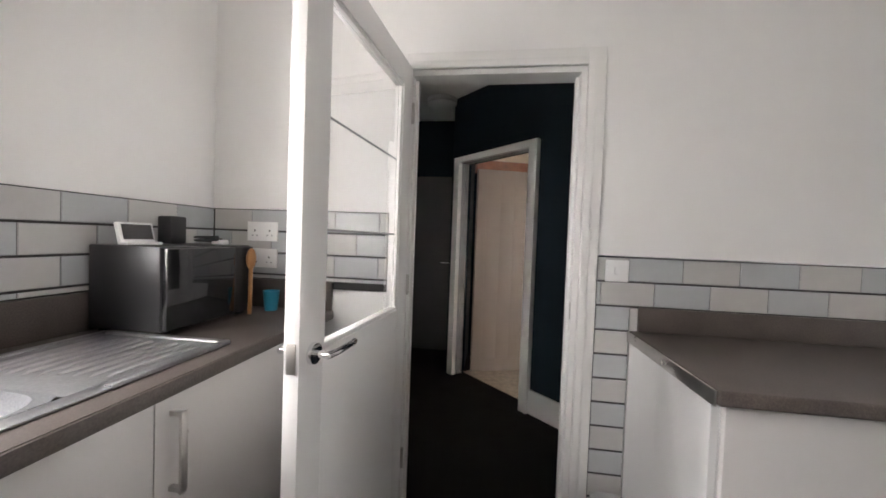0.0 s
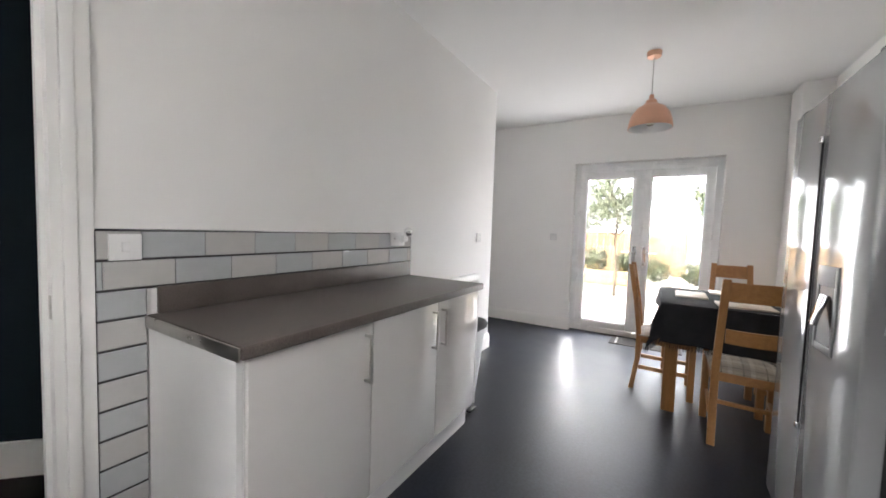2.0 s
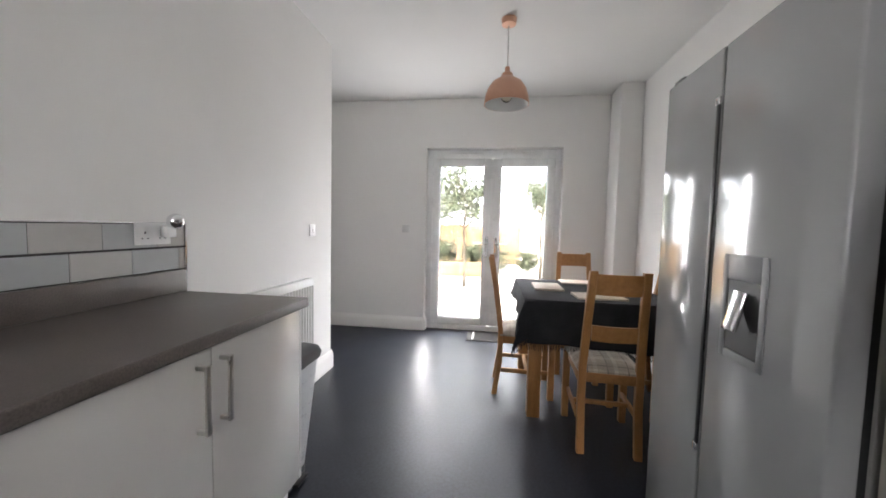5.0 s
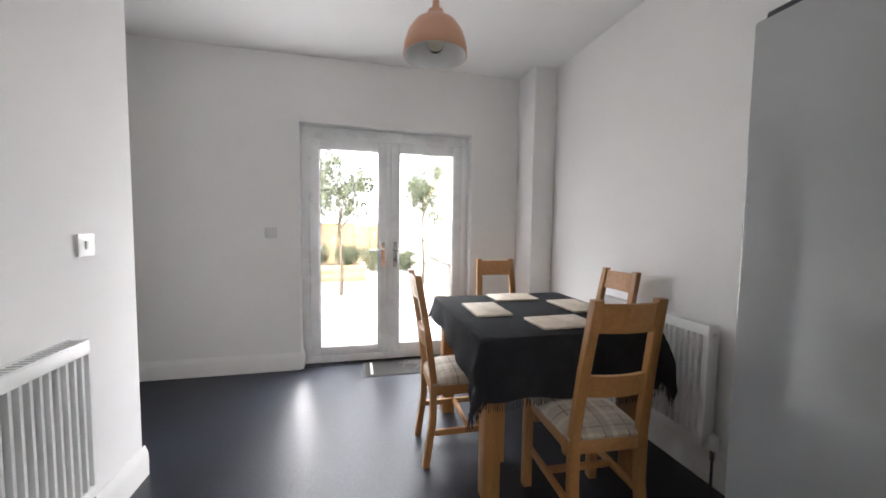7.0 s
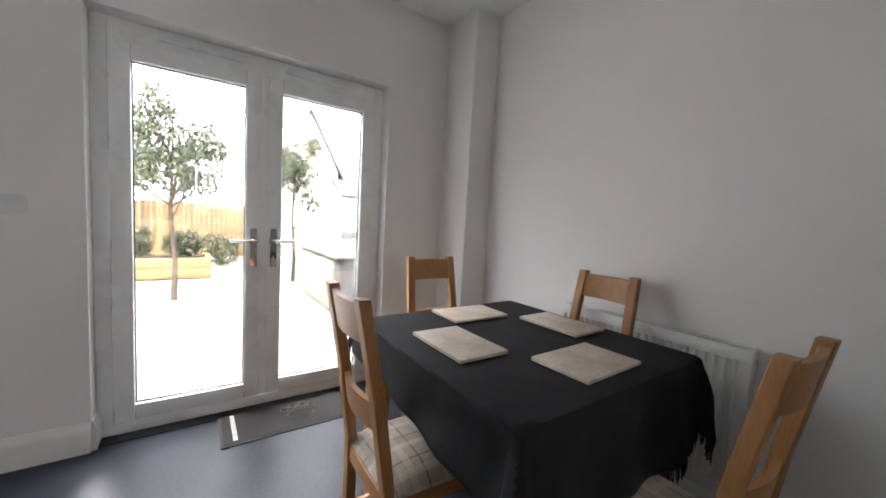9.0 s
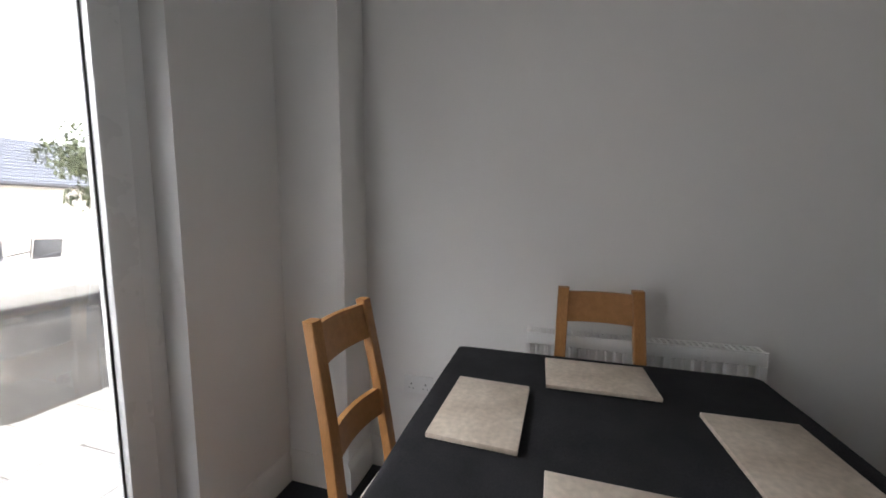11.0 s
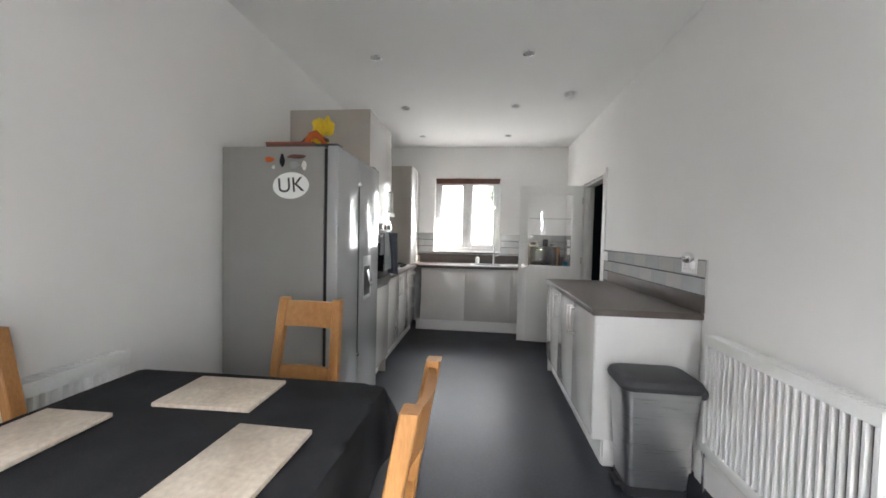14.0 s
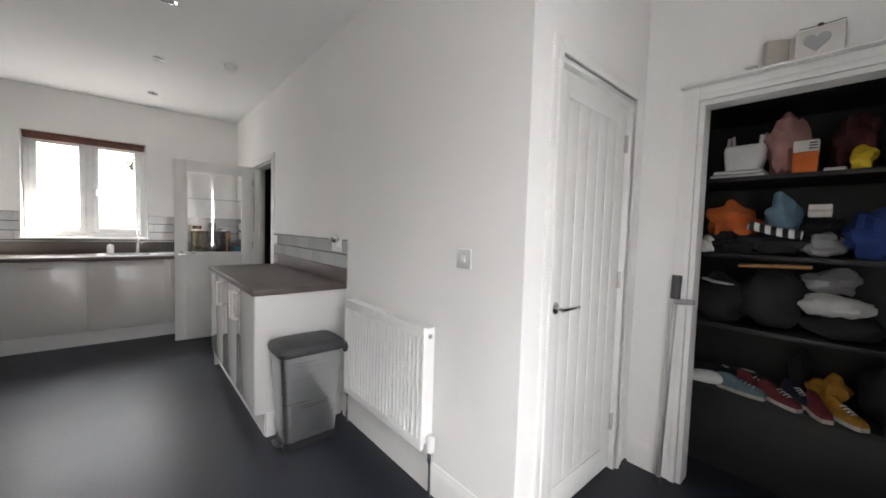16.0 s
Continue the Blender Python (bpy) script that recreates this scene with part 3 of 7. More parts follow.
# ---- plank cupboard door, closed ----
cup = thing("door_2", "white plank cupboard door with grooved boards, closed", "door", (XC - 0.03, (CUP[0] + CUP[1]) / 2, 0), kind="structure")
y0, y1 = CUP[0] + 0.025, CUP[1] - 0.025
XP = XC - 0.025
part("leaf", box(XP - 0.04, y0, 0.012, XP - 0.012, y1, CUP[2] - 0.026), M_TRIM, cup)
b = boxes([(XP - 0.012, y0, 0.012, XP, y0 + 0.10, CUP[2] - 0.026), (XP - 0.012, y1 - 0.10, 0.012, XP, y1, CUP[2] - 0.026), (XP - 0.012, y0 + 0.10, 0.012, XP, y1 - 0.10, 0.14), (XP - 0.012, y0 + 0.10, CUP[2] - 0.13, XP, y1 - 0.10, CUP[2] - 0.026)], 0.002)
part("frame", b, M_TRIM, cup)
n = 5
for k in range(n):
    w = (y1 - y0 - 0.2) / n
    part("plank", box(XP - 0.0125, y0 + 0.10 + k * w + 0.003, 0.14, XP - 0.003, y0 + 0.10 + (k + 1) * w - 0.003, CUP[2] - 0.13, 0.003), M_TRIM, cup)
lever(cup, (XP, y0 + 0.05, 0.965), (0, 1, 0), (1, 0, 0))
for z in (0.22, 1.0, 1.72):
    part("hinge", cyl(XP + 0.006, y1 + 0.003, z, z + 0.09, 0.007, seg=12, b=box(XP - 0.004, y1 - 0.02, z, XP + 0.0015, y1 + 0.022, z + 0.09)), M_SATIN, cup, "satin steel hinge")

# ---- hall doors ----
d2 = thing("door_3", "pale door ajar in the far room", "door", (HC[0] + 0.06, HC[1] + 0.05, 0), 18, kind="structure")
# beige darkened so that the far doorway's dimness is in the paint
M_DOORBEIGE_DIM = mat("dimmed_beige_door_paint", (0.21, 0.172, 0.14), 0.5, vary=0.04, scale=3)
part("leaf", box(0, -0.04, 0.01, 0.70, 0, 1.9, 0.002), M_DOORBEIGE_DIM, d2, world=False)
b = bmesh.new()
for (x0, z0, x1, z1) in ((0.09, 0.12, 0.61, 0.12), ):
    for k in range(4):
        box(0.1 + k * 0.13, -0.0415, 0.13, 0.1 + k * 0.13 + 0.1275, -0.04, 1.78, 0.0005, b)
part("plank_panel", b, M_DOORBEIGE_DIM, d2, world=False)
lever(d2, parent_world(d2) @ Vector((0.65, -0.044, 0.95)), (parent_world(d2).to_3x3() @ Vector((-1, 0, 0))), (parent_world(d2).to_3x3() @ Vector((0, -1, 0))))
# grey made darker than the door's own, for the hall's shade
d4 = thing("door_4", "grey door at the hall's end, its shade put into the colour", "door", (-0.2, 5.1, 0), kind="structure")
part("leaf", box(-0.6, 5.06, 0.01, 0.1, 5.09, 1.92, 0.003), mat("dimmed_grey_door", (0.075, 0.07, 0.07), 0.6, vary=0.08, scale=4), d4)
lever(d4, (0.02, 5.06, 0.98), (-1, 0, 0), (0, -1, 0))
b = bmesh.new()
for u, v in ((HB, (HB[0] + 0.05, HB[1] - 0.05)), ((HC[0] - 0.05, HC[1] + 0.05), HC)):
    slanted(u, v, 0, 1.98, -0.12, b) if u[0] < v[0] else slanted(v, u, 0, 1.98, -0.12, b)
slanted((HC[0] - 0.05, HC[1] + 0.05), (HB[0] + 0.05, HB[1] - 0.05), 1.93, 1.98, -0.12, b)
for v in b.verts:
    v.co += Vector((-0.014, -0.014, 0))
box(0.1, 5.05, 0, 0.15, 5.1, 1.97, b=b)
structure("trim_hall", b, M_TRIM, "white casing of the hall doorways", "door frame")
b = bmesh.new()
slanted((HB[0] + 0.05, HB[1] - 0.05), (HA[0] + 0.06, HA[1] - 0.06), 0, 0.17, -0.016, b)
for v in b.verts:
    v.co += Vector((-0.0715, -0.0715, 0))
box(1.204, YL + 0.1, 0, 1.2195, 3.37, 0.169, b=b)
structure("baseboard_hall", b, M_TRIM, "white skirting in the hall", "baseboard")
b = box(0.02, 0.12, 1.90, 1.15, 0.17, 2.02)
b.transform(pose(HC[0] + 0.06, HC[1] + 0.05, 0, 0, 0, 18))
structure("trim_far_room_beam", b, mat("orange_brown_wood", (0.17, 0.06, 0.02), 0.5, vary=0.25, scale=12), "orange-brown wooden beam in the far room", "beam")
lampb = thing("hall_ceiling_light", "round white flush ceiling light in the hall", "ceiling light", (-0.05, 4.5, H - 0.1))
part("base", cyl(-0.05, 4.5, H - 0.125, H - 0.1, 0.14), M_WHITEPLASTIC, lampb)
part("shade", lathe(-0.05, 4.5, [(0.135, H - 0.125), (0.14, H - 0.15), (0.10, H - 0.185), (0.05, H - 0.2), (0.002, H - 0.203)]), M_WHITEPLASTIC, lampb)

# ---- kitchen window ----
win = thing("window_1", "white upvc kitchen window with two casements", "window", (XK - 0.13, (WIN[0] + WIN[1]) / 2, WIN[2]), kind="structure")
y0, y1, z0, z1 = WIN
xg = XK - 0.15
part("window_frame", boxes([(xg - 0.035, y0, z0, xg + 0.035, y0 + 0.05, z1), (xg - 0.035, y1 - 0.05, z0, xg + 0.035, y1, z1), (xg - 0.035, y0 + 0.05, z0, xg + 0.035, y1 - 0.05, z0 + 0.05), (xg - 0.035, y0 + 0.05, z1 - 0.05, xg + 0.035, y1 - 0.05, z1), (xg - 0.035, (y0 + y1) / 2 - 0.03, z0 + 0.05, xg + 0.035, (y0 + y1) / 2 + 0.03, z1 - 0.05)], 0.004), M_UPVC, win)
for a0, a1, s in ((y0 + 0.05, (y0 + y1) / 2 - 0.03, 1), ((y0 + y1) / 2 + 0.03, y1 - 0.05, -1)):
    f = part("casement", boxes([(xg, a0, z0 + 0.05, xg + 0.05, a0 + 0.05, z1 - 0.05), (xg, a1 - 0.05, z0 + 0.05, xg + 0.05, a1, z1 - 0.05), (xg, a0 + 0.05, z0 + 0.05, xg + 0.05, a1 - 0.05, z0 + 0.10), (xg, a0 + 0.05, z1 - 0.10, xg + 0.05, a1 - 0.05, z1 - 0.05)], 0.005), M_UPVC, win)
    p = part("pane", box(xg + 0.015, a0 + 0.048, z0 + 0.098, xg + 0.021, a1 - 0.048, z1 - 0.098), M_PANE, f, flat=True)
    p.visible_shadow = False
    hy = a1 - 0.025 if s > 0 else a0 + 0.025
    part("handle", tube([(xg + 0.05, hy, 1.55), (xg + 0.075, hy, 1.55), (xg + 0.08, hy, 1.64)], 0.008, 8), M_WHITEPLASTIC, f)
part("window_sill", box(xg + 0.03, y0 - 0.02, z0 - 0.022, XK + 0.035, y1 + 0.02, z0 - 0.001, 0.006), M_UPVC, win)
b = boxes([(XK - 0.001, y0 - 0.012, z0, XK + 0.008, y0, z1 + 0.012), (XK - 0.001, y1, z0, XK + 0.008, y1 + 0.012, z1 + 0.012), (XK - 0.001, y0, z1, XK + 0.008, y1, z1 + 0.012)])
part("reveal_bead", b, M_TRIM, win)
bl = thing("window_blind", "dark mahogany slatted blind, drawn up to the window head", "blind", (XK - 0.05, 1.2, z1 - 0.07))
part("headrail", box(XK - 0.075, y0 + 0.01, z1 - 0.032, XK - 0.025, y1 - 0.01, z1 - 0.002, 0.004), M_BLIND, bl)
for k in range(5):
    part("slat", box(XK - 0.074, y0 + 0.015, z1 - 0.042 - k * 0.008, XK - 0.026, y1 - 0.015, z1 - 0.037 - k * 0.008, 0.001), M_BLIND, bl)

# ---- french doors ----
fd = thing("french_doors", "white upvc french doors to the patio, closed", "door", (XF + 0.14, (FD[0] + FD[1]) / 2, 0), kind="structure")
y0, y1, z1 = FD
xg = XF + 0.14
part("door_frame", boxes([(xg - 0.035, y0, 0.0, xg + 0.035, y0 + 0.065, z1), (xg - 0.035, y1 - 0.065, 0, xg + 0.035, y1, z1), (xg - 0.035, y0 + 0.065, z1 - 0.10, xg + 0.035, y1 - 0.065, z1), (xg - 0.04, y0 + 0.065, 0.0, xg + 0.04, y1 - 0.065, 0.065)], 0.005), M_UPVC, fd)
ym = (y0 + y1) / 2
for a0, a1, s in ((y0 + 0.068, ym - 0.012, 1), (ym + 0.012, y1 - 0.068, -1)):
    st = 0.085
    f = part("door_leaf", boxes([(xg - 0.055, a0, 0.07, xg + 0.012, a0 + st, z1 - 0.103), (xg - 0.055, a1 - st, 0.07, xg + 0.012, a1, z1 - 0.103), (xg - 0.055, a0 + st, 0.07, xg + 0.012, a1 - st, 0.07 + st), (xg - 0.055, a0 + st, z1 - 0.103 - st, xg + 0.012, a1 - st, z1 - 0.103)], 0.007), M_UPVC, fd)
    p = part("pane", box(xg - 0.022, a0 + st - 0.002, 0.153, xg - 0.016, a1 - st + 0.002, z1 - 0.186), M_PANE, f, flat=True)
    p.visible_shadow = False
    g = boxes([(xg - 0.028, a0 + st, 0.155, xg - 0.023, a0 + st + 0.006, z1 - 0.188), (xg - 0.028, a1 - st - 0.006, 0.155, xg - 0.023, a1 - st, z1 - 0.188), (xg - 0.028, a0 + st + 0.006, 0.155, xg - 0.023, a1 - st - 0.006, 0.161), (xg - 0.028, a0 + st + 0.006, z1 - 0.194, xg - 0.023, a1 - st - 0.006, z1 - 0.188)])
    part("gasket", g, M_RUBBER, f)
    hy = a1 - 0.042 if s > 0 else a0 + 0.042
    lever(f, (xg - 0.055, hy, 1.03), (0, -s, 0), (-1, 0, 0), plate_h=0.23)
    if s > 0:
        part("key", boxes([(xg - 0.085, hy - 0.002, 0.925, xg - 0.058, hy + 0.002, 0.94), (xg - 0.09, hy - 0.012, 0.88, xg - 0.087, hy + 0.012, 0.925)], 0.001), M_SATIN, f)
part("astragal", box(xg - 0.062, ym - 0.022, 0.075, xg - 0.05, ym + 0.022, z1 - 0.106, 0.004), M_UPVC, fd)
for c in (ym - 0.3, ym + 0.3):
    part("trickle_vent", boxes([(xg - 0.05, c - 0.19, z1 - 0.062, xg - 0.035, c + 0.19, z1 - 0.034), (xg - 0.056, c - 0.17, z1 - 0.052, xg - 0.05, c + 0.17, z1 - 0.044)], 0.003), M_UPVC, fd)
structure("threshold", box(XF + 0.02, y0 + 0.002, 0.001, xg - 0.04, y1 - 0.002, 0.004), M_FLOOR, "vinyl floor running into the door reveal", "floor")

# ---- kitchen units ----
WT0, WT1 = 0.867, 0.905


def pull(parent, at, length, out, upright=True):
    """A square-section bar handle."""
    x, y, z = at
    o = Vector(out)
    h = length / 2
    b = bmesh.new()
    ax = Vector((0, 0, 1)) if upright else Vector((abs(o.y), abs(o.x), 0))
    c = Vector(at)
    for s in (-1, 1):
        p = c + ax * (s * (h - 0.007))
        q = p + o * 0.03
        lo, hi = [min(a, d) for a, d in zip(p, q)], [max(a, d) for a, d in zip(p, q)]
        box(lo[0] - 0.006, lo[1] - 0.006, lo[2] - 0.006, hi[0] + 0.006, hi[1] + 0.006, hi[2] + 0.006, 0.0015, b)
    p, q = c + o * 0.032 - ax * h, c + o * 0.032 + ax * h
    lo, hi = [min(a, d) for a, d in zip(p, q)], [max(a, d) for a, d in zip(p, q)]
    w = [0.004 if abs(o[k]) > .5 else (0.0 if abs(ax[k]) > .5 else 0.009) for k in range(3)]
    box(lo[0] - w[0], lo[1] - w[1], lo[2] - w[2], hi[0] + w[0], hi[1] + w[1], hi[2] + w[2], 0.0015, b)
    return part("handle", b, M_SATIN, parent, "satin nickel bar handle")


def base_unit(x0, x1, y0, y1, face, fronts, label, group):
    """A base cabinet. face: the way its fronts look, 'y+', 'y-' or 'x+'. fronts: rows of (z0, z1, handle place 0..1 or None, upright)."""
    u = thing("base_cabinet", label, "cabinet", ((x0 + x1) / 2, (y0 + y1) / 2, 0), group=group)
    part("carcass", box(x0 + 0.001, y0, 0.15, x1 - 0.001, y1, WT0 - 0.001), M_CARCASS, u)
    for z0, z1, hp, up in fronts:
        g = 0.0015
        if face == "y-":
            f = part("door", box(x0 + g, y0 - 0.02, z0, x1 - g, y0 - 0.001, z1, 0.0015), M_UNIT, u)
            at = (x0 + (x1 - x0) * hp, y0 - 0.02, z1 - 0.13 if up else z1 - 0.05)
            out = (0, -1, 0)
        elif face == "y+":
            f = part("door", box(x0 + g, y1 + 0.001, z0, x1 - g, y1 + 0.02, z1, 0.0015), M_UNIT, u)
            at = (x0 + (x1 - x0) * hp, y1 + 0.02, z1 - 0.13 if up else z1 - 0.05)
            out = (0, 1, 0)
        else:
            f = part("door", box(x1 + 0.001, y0 + g, z0, x1 + 0.02, y1 - g, z1, 0.0015), M_UNIT, u)
            at = (x1 + 0.02, y0 + (y1 - y0) * hp, z1 - 0.13 if up else z1 - 0.05)
            out = (1, 0, 0)
        pull(f, at, 0.19 if up else 0.16, out, up)
    return u


DOORF = [(0.155, 0.862)]
# counter beside the hall door
for x0, x1, hp in ((1.045, 1.545, 0.92), (1.545, 2.03, 0.90), (2.03, 2.49, 0.075)):
    base_unit(x0, x1, 2.115, YL - 0.002, "y-", [(0.155, 0.862, hp, True)], "cream gloss base cabinet with a bar handle", "counter cabinets")
b = box(1.025, 2.115, 0.005, 1.044, YL - 0.002, WT0 - 0.001)
single("end_panel", b, M_CARCASS, "white end panel of the counter facing the doorway", "panel")
b = boxes([(2.491, 2.098, 0.15, 2.51, YL - 0.002, WT0 - 0.001), (2.491, 2.16, 0.0, 2.51, YL - 0.02, 0.15)], 0.001)
single("end_panel", b, M_CARCASS, "white end panel of the counter beside the bin", "panel")
single("plinth", box(1.045, 2.155, 0, 2.49, 2.172, 0.149), M_CARCASS, "white plinth under the counter cabinets", "plinth")
w = thing("worktop", "dark taupe laminate worktop with an upstand", "worktop", (1.78, 2.36, WT0))
part("slab", box(1.02, 2.075, WT0, 2.53, YL - 0.001, WT1, 0.006, seg=3), M_WORKTOP, w)
part("upstand", box(1.05, YL - 0.021, WT1, 2.53, YL - 0.001, 1.0, 0.003), M_WORKTOP, w)
part("end_strip", box(1.014, 2.085, WT0 - 0.004, 1.0195, YL - 0.004, WT1 - 0.003, 0.001), M_SATIN, w, "metal joint strip")

# run under the window, with the sink
for y0, y1, hp, up in ((0.62, 1.22, 0.5, False), (1.22, 1.83, 0.07, True), (1.83, 2.43, 0.07, True)):
    base_unit(XK + 0.002, -0.26, y0, y1, "x+", [(0.155, 0.862, hp, up)], "cream gloss cabinet in the run under the window", "window cabinets")
single("end_panel", box(XK + 0.002, 2.432, 0, -0.245, 2.452, WT0 - 0.001), M_CARCASS, "white end panel of the run under the window", "panel")
single("plinth", box(-0.32, 0.55, 0, -0.303, 2.43, 0.149), M_CARCASS, "cream plinth under the window cabinets", "plinth")
w = thing("worktop", "dark taupe laminate worktop under the window", "worktop", (-0.52, 1.3, WT0))
SX0, SX1, SY0, SY1 = -0.68, -0.33, 1.33, 1.73
for r_ in ((XK + 0.001, YR + 0.001, SX0, YL - 0.001), (SX1, 0.56, -0.225, YL - 0.001), (SX0, SY1, SX1, YL - 0.001), (SX0, YR + 0.001, SX1, SY0)):
    part("slab", box(r_[0], r_[1], WT0, r_[2], r_[3], WT1), M_WORKTOP, w)
part("front_edge", box(-0.2255, 0.562, WT0 + 0.001, -0.218, YL - 0.002, WT1 - 0.001, 0.003), M_WORKTOP, w)
part("upstand", boxes([(XK + 0.001, 0.5, WT1, XK + 0.021, YL - 0.022, 1.03), (XK + 0.001, YL - 0.021, WT1, -0.225, YL - 0.001, 1.03)], 0.003), M_WORKTOP, w)
part("slab", box(-0.224, YR + 0.001, WT0, 1.298, 0.56, WT1, 0.005), M_WORKTOP, w)

sink = thing("kitchen_sink", "stainless steel sink with a ribbed drainer", "sink", (-0.5, 1.7, WT1))
b = boxes([(-0.72, 1.28, WT1 + 0.0005, SX0, 2.12, WT1 + 0.006), (SX1, 1.28, WT1 + 0.0005, -0.29, 2.12, WT1 + 0.006), (SX0, 1.28, WT1 + 0.0005, SX1, SY0, WT1 + 0.006), (SX0, SY1, WT1 + 0.0005, SX1, 2.12, WT1 + 0.004)], 0.002)
box(-0.70, 2.095, WT1 + 0.004, -0.31, 2.12, WT1 + 0.012, 0.004, b)
box(-0.72, 1.78, WT1 + 0.004, -0.70, 2.12, WT1 + 0.012, 0.004, b)
box(-0.31, 1.78, WT1 + 0.004, -0.29, 2.12, WT1 + 0.012, 0.004, b)
M_RIMSTEEL = mat("drainer_steel", (0.44, 0.445, 0.455), 0.34, metal=0.95, vary=0.08, scale=10, fine=0.08, fine_scale=150)
part("rim", b, M_RIMSTEEL, sink)
M_SINK = mat("worn_sink_steel", (0.36, 0.37, 0.385), 0.4, metal=0.9, vary=0.08, scale=12, fine=0.1, fine_scale=200)
b = bmesh.new()
BXC, BYC, BHX, BHY = (SX0 + SX1) / 2, (SY0 + SY1) / 2, (SX1 - SX0) / 2, (SY1 - SY0) / 2
loops = []
for f_, dz in ((1.0, 0.0062), (0.955, 0.0058), (0.93, -0.004), (0.90, -0.12), (0.84, -0.152), (0.55, -0.163), (0.12, -0.167)):
    ring = []
    for k in range(48):
        a = 2 * math.pi * (k + 0.5) / 48
        c_, s_ = math.cos(a), math.sin(a)
        e_ = 0.001 if f_ == 1.0 else 0.4
        q = max(abs(c_), abs(s_)) if f_ == 1.0 else (abs(c_) ** (2 / e_) + abs(s_) ** (2 / e_)) ** (e_ / 2)
        ring.append(b.verts.new((BXC + f_ * BHX * c_ / q, BYC + f_ * BHY * s_ / q, WT1 + dz)))
    loops.append(ring)
for r0, r1 in zip(loops, loops[1:]):
    for k in range(48):
        b.faces.new((r0[k], r0[(k + 1) % 48], r1[(k + 1) % 48], r1[k]))
b.faces.new(loops[-1])
part("bowl", b, M_SINK, sink)
part("drain", cyl(BXC, BYC, WT1 - 0.1668, WT1 - 0.162, 0.038, seg=24), M_CHROME, sink)
for k in range(9):
    x = -0.645 + k * 0.036
    part("rib", tube([(x, 1.772 + 0.006 * k, WT1 - 0.003), (x + 0.001, 1.79 + 0.006 * k, WT1 + 0.0055), (x + 0.004 * (k - 4), 2.06, WT1 + 0.0065), (x + 0.0042 * (k - 4), 2.075, WT1 - 0.002)], 0.0045, 8), M_STEEL, sink)
tap = thing("mixer_tap", "chrome kitchen mixer tap behind the sink", "tap", (-0.745, 1.62, WT1))
part("body", lathe(-0.745, 1.62, [(0.0, WT1), (0.028, WT1), (0.026, WT1 + 0.02), (0.02, WT1 + 0.03), (0.019, WT1 + 0.12), (0.0, WT1 + 0.125)], 20), M_CHROME, tap)
part("spout", tube([(-0.745, 1.62, WT1 + 0.1), (-0.74, 1.62, WT1 + 0.22), (-0.70, 1.62, WT1 + 0.28), (-0.63, 1.62, WT1 + 0.27), (-0.59, 1.62, WT1 + 0.2)], 0.011, 10), M_CHROME, tap)
part("lever", tube([(-0.745, 1.635, WT1 + 0.11), (-0.745, 1.70, WT1 + 0.14)], 0.007, 8), M_CHROME, tap)
sp = thing("soap_dispenser", "small white soap bottle by the sink", "bottle", (-0.74, 1.38, WT1))
part("bottle", lathe(-0.74, 1.38, [(0.0, WT1), (0.03, WT1), (0.032, WT1 + 0.08), (0.02, WT1 + 0.1), (0.01, WT1 + 0.105), (0, WT1 + 0.106)], 18), M_WHITEPLASTIC, sp)
part("pump", tube([(-0.74, 1.38, WT1 + 0.1), (-0.74, 1.38, WT1 + 0.14), (-0.70, 1.38, WT1 + 0.138)], 0.005, 8), M_CHROME, sp)

# hob side
base_unit(0.72, 1.298, YR + 0.002, 0.52, "y+", [(0.155, 0.862, 0.1, True)], "cream gloss cabinet beside the oven housing", "hob cabinets")
base_unit(0.22, 0.72, YR + 0.002, 0.52, "y+", [(0.155, 0.862, 0.88, True)], "cream gloss cabinet under the hob", "hob cabinets")
base_unit(-0.22, 0.22, YR + 0.002, 0.52, "y+", [(0.155, 0.44, 0.5, False), (0.444, 0.69, 0.5, False), (0.694, 0.862, 0.5, False)], "cream gloss drawer cabinet with bar handles", "hob cabinets")
single("plinth", box(-0.30, 0.455, 0, 1.298, 0.472, 0.149), M_CARCASS, "cream plinth under the hob cabinets", "plinth")
hob = thing("gas_hob", "black gas hob with iron pan stands", "hob", (0.28, 0.25, WT1))
part("glass", box(0.0, 0.02, WT1 + 0.0005, 0.58, 0.50, WT1 + 0.01, 0.003), M_STEEL, hob)
for cx in (0.15, 0.43):
    for cy in (0.14, 0.37):
        part("burner", cyl(cx, cy, WT1 + 0.01, WT1 + 0.028, 0.045, 0.035, 20), M_BLACK, hob)
    b = bmesh.new()
    for y in (0.05, 0.255, 0.46):
        box(cx - 0.12, y - 0.005, WT1 + 0.03, cx + 0.12, y + 0.005, WT1 + 0.04, 0.002, b)
    for x in (cx - 0.12, cx, cx + 0.12):
        box(x - 0.005, 0.05, WT1 + 0.03, x + 0.005, 0.46, WT1 + 0.04, 0.002, b)
        for y in (0.05, 0.46):
            box(x - 0.005, y - 0.005, WT1 + 0.01, x + 0.005, y + 0.005, WT1 + 0.032, b=b)
    part("pan_stand", b, M_BLACK, hob)
for k in range(4):
    part("knob", cyl(0.17 + k * 0.08, 0.485, WT1 + 0.01, WT1 + 0.03, 0.016, 0.014, 16), M_BLACK, hob)


